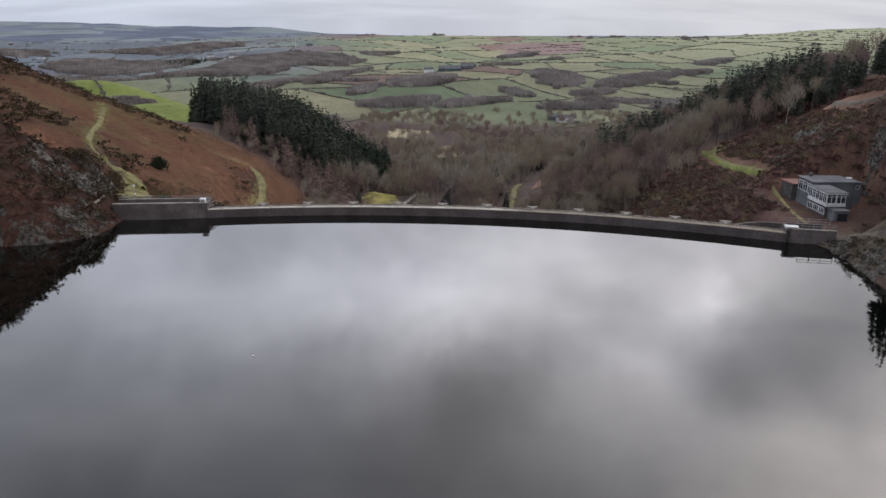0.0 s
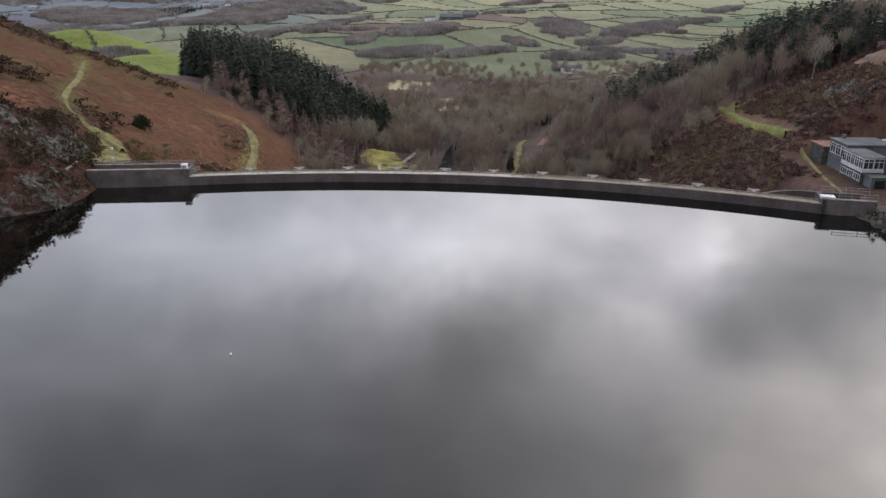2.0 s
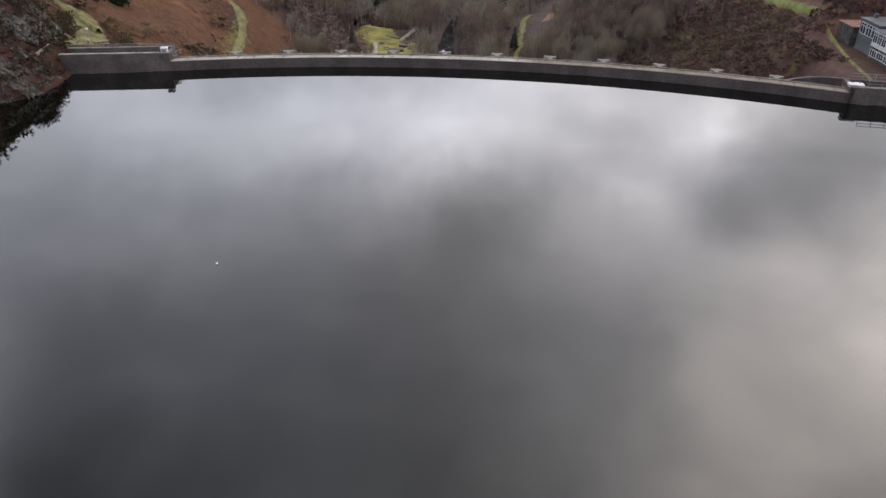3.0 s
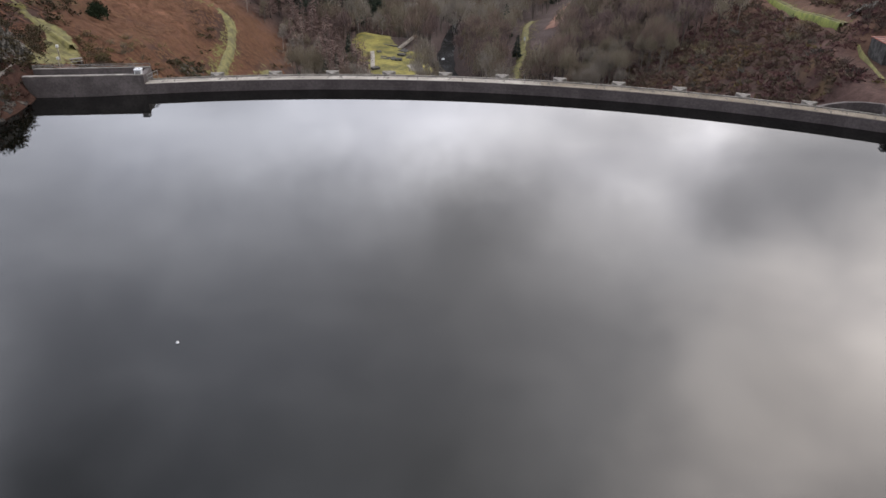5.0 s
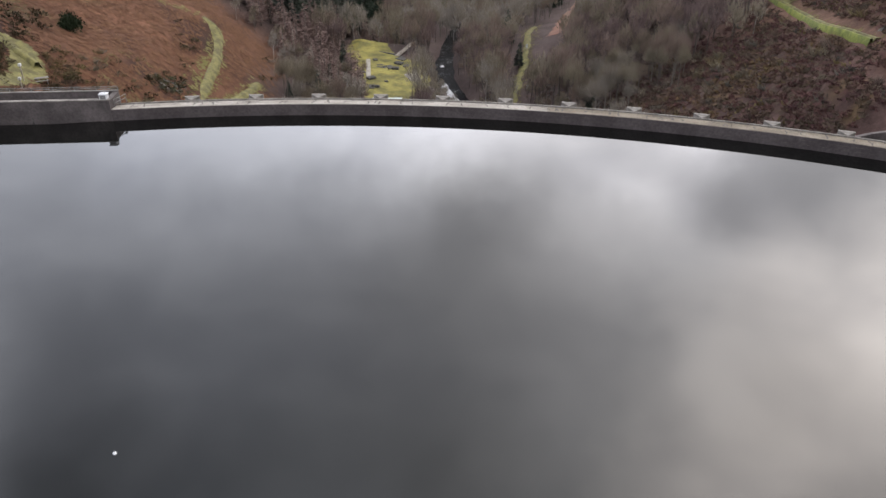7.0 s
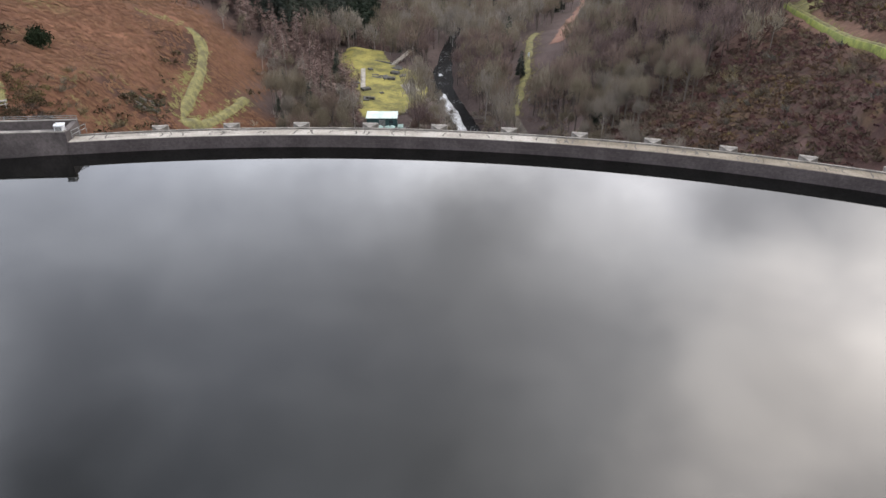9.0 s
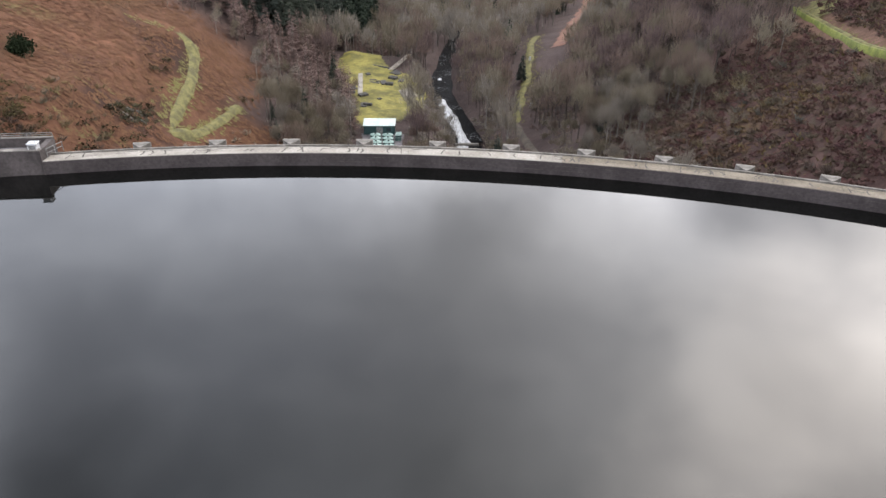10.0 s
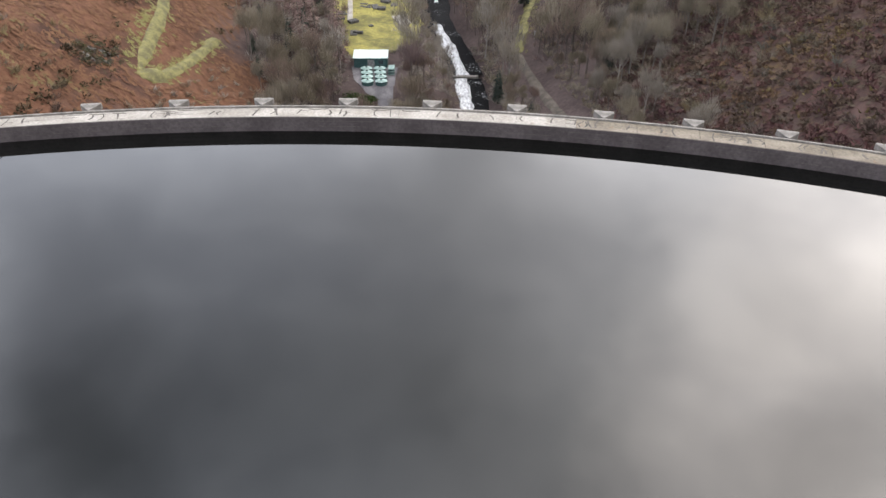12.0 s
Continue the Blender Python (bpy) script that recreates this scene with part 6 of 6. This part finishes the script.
BRUSH = [brush_shape(90 + k, 110) for k in range(4)]
BUSHES = [bush_shape(20 + k, 70, 0.55) for k in range(4)]
GORSE = [bush_shape(80 + k, 150, 0.7, 0.2) for k in range(3)]
LOW_BUSHES = [bush_shape(30 + k, 40, 0.5, 0.4) for k in range(4)]
def frond_shape(seed, n):
    """A flattened tuft of dead fronds."""
    r = np.random.default_rng(seed)
    v, f = [], []
    for _ in range(n):
        a = r.uniform(0, 6.3)
        d = np.array((math.cos(a), math.sin(a), r.uniform(-0.05, 0.25)))
        s = np.array((-d[1], d[0], 0.0)) * r.uniform(0.12, 0.25)
        p = np.array((r.normal(0, 0.3), r.normal(0, 0.3), r.uniform(0.06, 0.24)))
        b = len(v)
        v += [p - s, p + s, p + d * r.uniform(0.6, 1.2)]
        f.append((b, b + 1, b + 2))
    return v, f


FRONDS = [frond_shape(60 + k, 8) for k in range(4)]
TUFTS = [bush_shape(40 + k, 9, 0.3, 0.55) for k in range(4)]


def left_slope(x, y):
    return open_ground(x, y) * np.maximum(smooth(-39, -46, x), smooth(-31, -37, x) * smooth(218, 208, y) * (y > 165)) * smooth(262, 240, y + 0.2 * (x + 60)) * (height(x, y) > 0.4 - 40 * (y > dam_y(np.clip(x, -80, 80)) + 4))


def scatter(name, x0, x1, y0, y1, gap, seed, keep, shapes, lo, hi, mat, label, category):
    p, r = grid_places(x0, x1, y0, y1, gap, seed, keep)
    return joined(name, shapes, [(x, y, z, r.uniform(0, 6.3), r.uniform(lo, hi), int(r.integers(len(shapes)))) for x, y, z in p], mat, label, category, shapes is FRONDS)


clear_grass = lambda x, y: 1 - inside(x, y, CLEARING)
scatter("bracken", -150, -30, 100, 262, 1.0, 51, lambda x, y: 0.85 * left_slope(x, y) * clear_grass(x, y) * (y > 139), FRONDS, 0.5, 1.0, M_BRACKEN, "dead rust-brown bracken over the hillside", "bracken")
scatter("scrub", -150, -38, 100, 262, 2.6, 52, lambda x, y: left_slope(x, y) * clear_grass(x, y) * np.clip(0.8 * near_line(x, y, [(-55.5, 180), (-53, 189)], 2.4) + 0.7 * near_line(x, y, [(-53.5, 171), (-52, 173)], 1.6) + 1.3 * smooth(-2, 4, height(x, y)) * smooth(0.28, 0.52, fbm(x / 19, y / 26, 31) + 0.5 * smooth(8, 18, height(x, y))) + 0.7 * (y < 141) + 0.006 + 0.5 * near_line(x, y, [(-50, 152), (-54, 170), (-52, 184)], 3.5) + 0.6 * near_line(x, y, [(-60, 216), (-56.5, 206), (-54.5, 198)], 1.8), 0, 1), BUSHES, 0.7, 1.8, M_SCRUB, "dark gorse and heather scrub on the hill", "scrub")
scatter("red_scrub", 26, 130, 140, 235, 1.3, 53, lambda x, y: 0.85 * open_ground(x, y) * smooth(28, 40, x) * smooth(226, 205, y - 0.3 * (x - 40)) * ((y > dam_y(np.clip(x, -80, 80)) + 9) | (x > 88)), LOW_BUSHES, 0.5, 1.4, M_HEATHER, "reddish brown winter scrub on the valley side", "scrub")
scatter("slope_litter", 30, 96, 146, 222, 1.15, 64, lambda x, y: 0.8 * open_ground(x, y) * smooth(28, 40, x) * smooth(222, 200, y - 0.3 * (x - 40)) * (y > dam_y(np.clip(x, -80, 80)) + 7), FRONDS, 0.5, 1.0, M_HEATHER, "dead rust fern and heather on the slope", "bracken")
scatter("bank_litter", -110, -58, 90, 142, 0.95, 65, lambda x, y: 0.75 * (height(x, y) > 0.5) * (y < 139 - 0.25 * (x + 62)), FRONDS, 0.5, 1.0, M_BANK, "dark red-brown dead fern on the lake bank", "bracken")
scatter("slope_bushes", 30, 96, 146, 228, 6.0, 63, lambda x, y: 0.6 * open_ground(x, y) * smooth(28, 40, x) * smooth(226, 205, y - 0.3 * (x - 40)) * (y > dam_y(np.clip(x, -80, 80)) + 9), BRUSH, 0.9, 1.6, M_HEDGE, "grey-brown leafless bushes on the slope", "bush")
scatter("moor_grass", 36, 130, 140, 235, 2.6, 54, lambda x, y: open_ground(x, y) * smooth(36, 48, x) * smooth(0.0, 0.4, fbm(x / 9, y / 9, 41)) * (y > dam_y(np.clip(x, -80, 80)) + 12), TUFTS, 0.6, 1.3, M_PALEGRASS, "pale tufts of dead grass on the slope", "grass")
scatter("bank_scrub", 63, 135, 60, 165, 1.7, 55, lambda x, y: 0.85 * (((x > 86.5 - 13 * (y < 104)) & (y < 165)) | ((x > 73) & (x < 84) & (y > 157) & (y < 172)) | ((x > 72) & (x < 88) & (y < 127))), BRUSH, 0.6, 1.5, M_CLUMP, "brown scrub on the bank above the lake", "scrub")
scatter("shore_scrub", 63, 80, 84, 128, 1.1, 66, lambda x, y: 0.8 * (height(x, y) > 0.5) * (1 - near_line(x, y, [(66.6, 119.5), (67.6, 112), (69.3, 101), (71, 88)], 1.5)) * ((x < 66) | (y < 120)), BUSHES, 0.35, 0.9, M_SCRUB, "brown bramble and scrub on the lake shore", "scrub")
scatter("edge_scrub", -46, 46, 150, 215, 2.2, 56, lambda x, y: 0.8 * open_ground(x, y) * smooth(-60, -40, x) * smooth(214, 190, y), BRUSH, 0.5, 1.3, M_TWIG_STUFF, "grey-brown undergrowth below the dam", "scrub")
scatter("undergrowth", -44, 62, 190, 262, 2.0, 67, lambda x, y: 0.85 * wood(x, y), BRUSH, 0.8, 1.7, M_TWIG_STUFF, "grey-brown brushwood under the bare trees", "scrub")
scatter("slope_clumps", 34, 90, 150, 216, 4.6, 68, lambda x, y: 0.55 * open_ground(x, y) * smooth(34, 44, x) * (y > dam_y(np.clip(x, -80, 80)) + 10), BRUSH, 1.1, 2.4, M_CLUMP, "large leafless bramble and willow clumps on the slope", "bush")
scatter("gorse", -58, -50, 175, 193, 1.0, 69, lambda x, y: 0.8 * near_line(x, y, [(-54.6, 181), (-52.6, 187.5)], 2.6) * smooth(-0.5, 0.1, fbm(x / 2.5, y / 2.5, 140, 2)), GORSE, 0.5, 1.0, M_GORSE, "dark green gorse round a small outcrop", "gorse")
scatter("ochre_grass", -60, -50, 160, 177, 0.9, 70, lambda x, y: 0.9 * smooth(-0.2, 0.3, fbm(x / 4, y / 4, 141, 2)) * near_line(x, y, [(-56.5, 167), (-53.5, 171.5)], 2.6), FRONDS, 0.4, 0.8, M_PALEGRASS, "ochre grass tufts at the foot of the bracken", "grass")
scatter("crag_brush", -78, -58, 112, 146, 1.5, 78, lambda x, y: 0.7 * (height(x, y) > 0.6) * smooth(-0.35, 0.2, fbm(x / 5, y / 5, 145, 2)) * (y < 147 + 0.5 * (x + 62)), BUSHES, 0.4, 0.95, M_CRAG, "grey-brown brush and ivy among the rocks", "scrub")
scatter("crag_scrub", -125, -58, 84, 142, 1.6, 58, lambda x, y: 0.7 * (height(x, y) > 0.4) * (y < 139 - 0.25 * (x + 62)) * (1 - 0.75 * near_line(x, y, [(-62.6, 139.5), (-72.5, 133.5)], 2.2)), BUSHES, 0.35, 1.0, M_BANK, "dark brown heather and scrub on the crag", "scrub")
scatter("foot_scrub", -62, -42, 146, 186, 1.9, 59, lambda x, y: 0.6 * open_ground(x, y) * clear_grass(x, y) * smooth(176, 156, y + 1.5 * (x + 52)), BRUSH, 0.6, 1.4, M_CLUMP, "dark brown brush at the foot of the bracken slope", "scrub")
scatter("bank_gorse", -70, -55.5, 138, 168, 1.0, 79, lambda x, y: 0.75 * clear_grass(x, y) * smooth(-0.45, 0.1, fbm(x / 4, y / 4, 146, 2)) * smooth(169, 160, y + 0.9 * (x + 62)) * (y > dam_y(np.clip(x, -80, 80)) + 6), GORSE, 0.7, 1.4, M_OLIVE, "olive gorse and bramble behind the wing wall", "gorse")
scatter("pale_grass", -64, -40, 146, 215, 1.4, 60, lambda x, y: np.clip(0.35 * smooth(0.1, 0.5, fbm(x / 7, y / 7, 130)) * (x > -62) * (y > dam_y(x) + 10), 0, 1), FRONDS, 0.4, 0.8, M_PALEGRASS, "tufts of pale yellow grass below the bracken", "grass")


def along(points, wide, step, seed):
    """Places beside a line."""
    r = np.random.default_rng(seed)
    out = []
    for c in spline(points, step):
        for _ in range(2):
            x, y = c.x + (0.55 * wide + abs(r.normal(0, 0.7 * wide))) * (1 if r.random() < 0.5 else -1), c.y + r.normal(0, wide)
            out.append((x, y, float(height(x, y)), r.uniform(0, 6.3), r.uniform(0.35, 0.75), int(r.integers(4))))
    return out


M_VERGE = varied("verge_grass", (0.075, 0.068, 0.028), (0.135, 0.123, 0.045), (0.165, 0.148, 0.07), per="tone")
joined("verge_grass", FRONDS, along(LEFT_TRACK, 0.9, 0.55, 71) + along(LEFT_TRACK[5:9], 1.5, 0.5, 72) + along(RIGHT_TRAIL, 0.5, 1.4, 73) + along(UPPER_PATH, 0.9, 0.5, 74) + along(RIGHT_ROAD[:5], 1.6, 0.6, 75), M_VERGE, "yellow-green grass tufts along the tracks", "grass", True)
lawn_tufts, r = grid_places(-34, -2, 236, 308, 0.9, 76, lambda x, y: 0.4 * inside(x, y, LAWN))
joined("lawn_tufts", FRONDS, [(x, y, z, r.uniform(0, 6.3), r.uniform(0.3, 0.7), int(r.integers(4))) for x, y, z in lawn_tufts], M_VERGE, "uneven mossy tufts on the lawn", "grass")
bank, r = grid_places(66, 120, 62, 176, 6.0, 57, lambda x, y: 0.8 * (x > 73) * (y < 114) * (x < 96) + 0.6 * (x > 88) * (y > 116) * (y < 134))
joined("bank_trees", bare_shapes, [(x, y, z, r.uniform(0, 6.3), r.uniform(0.5, 0.8), int(r.integers(4))) for x, y, z in bank], M_TWIG_STUFF, "bare trees on the bank above the lake", "wood")


shore_firs, r = grid_places(68, 92, 62, 115, 3.6, 77, lambda x, y: 0.85 * (x > 69.6 + 0.16 * (114 - y)))
joined("shore_conifers", fir_crowns, [(x, y, z, r.uniform(0, 6.3), r.uniform(0.45, 0.85), int(r.integers(4))) for x, y, z in shore_firs], M_NEEDLE_STUFF, "dark conifers on the bank above the lake", "wood")


M_EVERGREEN = varied("evergreen_hedge", (0.02, 0.035, 0.012), (0.05, 0.07, 0.022), per="island")
v, f = bush_shape(8, 420, 0.8, 0.2)
for x, y, s in ((-17.4, 217.4, 1.8), (-15.4, 216.7, 2.1), (-13.6, 217.2, 1.5)):
    b = thing("evergreen_bush", pose(x, y, ground_z(x, y)), "rounded evergreen bush beside the fish tanks", "bush", "bushes by the tanks")
    part("crown", mesh_of("crown", np.array(v) * s + (0, 0, 0.5), f, M_EVERGREEN), None, b)
    tv, tf = [], []
    limb(tv, tf, (0, 0, -0.4), (0, 0, s), 0.09, 0.04, 5)
    part("trunk", mesh_of("trunk", tv, tf, M_BARK), None, b)
for x, y in ((29.2, 290.0), (25.6, 251.5)):
    p = thing("marker_post", pose(x, y, ground_z(x, y)), "white marker post beside the woodland ride", "post", "posts along the ride")
    part("shaft", tube(bmesh.new(), (0, 0, -0.4), (0, 0, 1.0), 0.1), M_TIMBER, p)
    part("board", boxed(-0.3, -0.08, 0.8, 0.3, 0.08, 2.0, bevel=0.02), M_WHITE, p, "white board")


# ---------------------------------------------------------------- the fields beyond
def clump_shape(seed):
    """A distant bare tree: a fan of upright twigs in a rounded crown."""
    r = np.random.default_rng(seed)
    v, f = [], []
    for k in range(18):
        a, u = 2.4 * k, math.sqrt((k + 0.5) / 18)
        d = np.array((math.cos(a) * u * 0.8, math.sin(a) * u * 0.8, 1.05 - 0.55 * u + r.uniform(-0.1, 0.1)))
        sliver(v, f, np.array((d[0] * 0.75, d[1] * 0.75, -0.1)), d - np.array((d[0] * 0.75, d[1] * 0.75, -0.1)), np.linalg.norm(d) * r.uniform(0.9, 1.1), r.uniform(0.35, 0.6), r)
    return v, f


CLUMPS = [clump_shape(k) for k in range(5)]


def small_clump(seed):
    r = random.Random(seed)
    v = [(r.uniform(0.6, 1.2) * x, r.uniform(0.6, 1.2) * y, 0.5 + r.uniform(0.6, 1.2) * z) for x, y, z in ((1, 0, 0), (-1, 0, 0), (0, 1, 0), (0, -1, 0), (0, 0, 1), (0, 0, -1))]
    return v, [(0, 2, 4), (2, 1, 4), (1, 3, 4), (3, 0, 4), (2, 0, 5), (1, 2, 5), (3, 1, 5), (0, 3, 5)]


TUFTS_FAR = [small_clump(k) for k in range(4)]
r = np.random.default_rng(61)
n = 1300000
y = 560 * np.exp(r.uniform(0, 1, n) * math.log(4.6))
x = y * r.uniform(-0.68, 0.68, n)
fu, fv = field_coords(x, y)
du = np.minimum(fu % 1, 1 - fu % 1) * 112
dv = np.minimum(fv % 1, 1 - fv % 1) * 175
near_edge = np.minimum(du, dv) < 0.45 * smooth(2400, 1500, y) + 0.12
gap_ok = fbm(x / 40, y / 40, 65, 2) > -0.45
pick = np.flatnonzero(near_edge & gap_ok & (far_wood(x, y) < 0.3))[:34000]
hx, hy = x[pick], y[pick]
gu, gv = field_coords(hx + 1, hy), field_coords(hx, hy + 1)
which = (du[pick] > dv[pick]).astype(int)
slope_x = np.where(which == 0, gu[0] - fu[pick], gu[1] - fv[pick])
slope_y = np.where(which == 0, gv[0] - fu[pick], gv[1] - fv[pick])
turn = np.arctan2(slope_x, -slope_y)
hz = height(hx, hy)
LENGTHS = [(np.array(v) * (4.6, 0.6, 0.75), f) for v, f in TUFTS_FAR]
joined("hedges", LENGTHS, [(a, b, c, q, (0.75 + 0.00045 * b) * r.uniform(0.8, 1.2), int(r.integers(4))) for a, b, c, q in zip(hx, hy, hz, turn)], M_HEDGE, "dark clipped hedges between the fields", "hedge")
lone = (r.uniform(0, 1, len(hx)) < 0.075) & (hy < 1800)
joined("hedge_trees", CLUMPS, [(a, b, c, r.uniform(0, 6.3), r.uniform(1.8, 4.6), int(r.integers(5))) for a, b, c in zip(hx[lone], hy[lone], hz[lone])], M_COPSE, "bare trees standing in the hedges", "tree")
inside_wood = far_wood(x, y)
wooded = ((inside_wood > 0.22) | ((inside_wood > -0.1) & (r.uniform(0, 1, n) < 0.02))) & (y > 640)
wx, wy = x[wooded][:12500], y[wooded][:12500]
wz = height(wx, wy)
joined("far_woods", CLUMPS, [(a, b, c, r.uniform(0, 6.3), (4.4 + 0.0022 * b) * r.uniform(0.65, 1.2), int(r.integers(5))) for a, b, c in zip(wx, wy, wz)], M_COPSE, "grey-brown leafless copses on the far hillsides", "wood")


conifers, r = grid_places(-560, -430, 1380, 1620, 8.5, 62, lambda x, y: 0.8 * (((x / y + 0.335) / 0.03) ** 2 + ((y - 1500) / 90) ** 2 < 1))
joined("far_conifers", fir_crowns, [(x, y, z, r.uniform(0, 6.3), r.uniform(0.5, 0.7), int(r.integers(4))) for x, y, z in conifers[:70]], M_NEEDLE_STUFF, "small dark conifer wood on a far hillside", "wood")


def build_farm(b, y, long, wide, high, turn, wall_mat, label):
    x = b * y
    f = thing("farm_building", pose(x, y, ground_z(x, y), 0, 0, turn), label, "building", "farms in the fields")
    part("wall", boxed(-long / 2, -wide / 2, -2, long / 2, wide / 2, high), wall_mat, f)
    bm = bmesh.new()
    q = [bm.verts.new(p) for p in ((-long / 2 - 0.4, -wide / 2 - 0.4, high), (long / 2 + 0.4, -wide / 2 - 0.4, high), (long / 2 + 0.4, wide / 2 + 0.4, high), (-long / 2 - 0.4, wide / 2 + 0.4, high), (-long / 2 - 0.4, 0, high + wide * 0.4), (long / 2 + 0.4, 0, high + wide * 0.4))]
    for idx in ((0, 1, 5, 4), (2, 3, 4, 5), (0, 4, 3), (1, 2, 5), (3, 2, 1, 0)):
        bm.faces.new([q[k] for k in idx])
    part("roof", bm, M_ROOF, f)
    for k in range(3):
        c = long * (k - 1) / 3.4
        part("window", boxed(c - 0.5, -wide / 2 - 0.08, 1.2, c + 0.5, -wide / 2, 2.6), M_GLASS, f)
    part("door", boxed(long * 0.14, -wide / 2 - 0.08, 0, long * 0.14 + 1.1, -wide / 2, 2.2), M_DARK, f)
    return f


for b, y, long, wide, high, turn, mat, label in (
        (0.168, 740, 17, 8, 4.5, 8, M_WHITE, "long white farmhouse at the wood's edge"),
        (0.15, 752, 9, 7, 3.5, -12, M_RENDER, "grey farm store beside the white house"),
        (-0.015, 1180, 14, 8, 5, 15, M_WHITE, "white farmhouse among hedges"),
        (0.012, 1190, 34, 12, 5, 4, M_SHED, "long dark barn by a farmhouse"),
        (0.035, 1210, 20, 11, 5, 4, M_RENDER, "grey barn by a farmhouse"),
        (-0.27, 1500, 14, 8, 5, 30, M_WHITE, "distant white house in the valley"),
        (-0.30, 1560, 12, 8, 5, 10, M_WHITE, "distant white house in the valley"),
        (-0.52, 1700, 16, 9, 5, -10, M_WHITE, "distant white house in the valley"),
        (-0.17, 1900, 15, 8, 5, 20, M_RENDER, "distant grey farmhouse on the ridge")):
    build_farm(b, y, long, wide, high, turn, mat, label)

tx, ty = -0.188 * 1750, 1750.0
mast = thing("wind_turbine", pose(tx, ty, ground_z(tx, ty), 0, 0, 20), "slim white wind turbine on the ridge", "wind turbine")
part("tower", tube(bmesh.new(), (0, 0, -1), (0, 0, 19), 0.9, 0.5, 10), M_WHITE, mast)
part("nacelle", boxed(-0.6, -1.4, 18.8, 0.6, 1.2, 20.0, bevel=0.15), M_WHITE, mast)
for k in range(3):
    a = radians(90 + 120 * k)
    part("blade", tube(bmesh.new(), (0, -1.6, 19.4), (7 * math.cos(a), -1.6, 19.4 + 7 * math.sin(a)), 0.4, 0.1, 4), M_WHITE, mast)

# hut and wall on the hilltop road
hut = thing("stone_hut", pose(117, 213, ground_z(117, 213), 0, 0, 20) @ Matrix.Scale(0.7, 4), "small pale stone hut on the wooded hilltop", "hut")
part("wall", boxed(-2, -1.6, -1, 2, 1.6, 2.2, bevel=0.05), M_COPING, hut)
bm = boxed(-2.2, -1.8, 2.2, 2.2, 1.8, 2.4)
part("roof", bm, M_ROOF, hut)
part("door", boxed(-0.5, -1.66, -0.2, 0.5, -1.6, 1.8), M_DARK, hut)
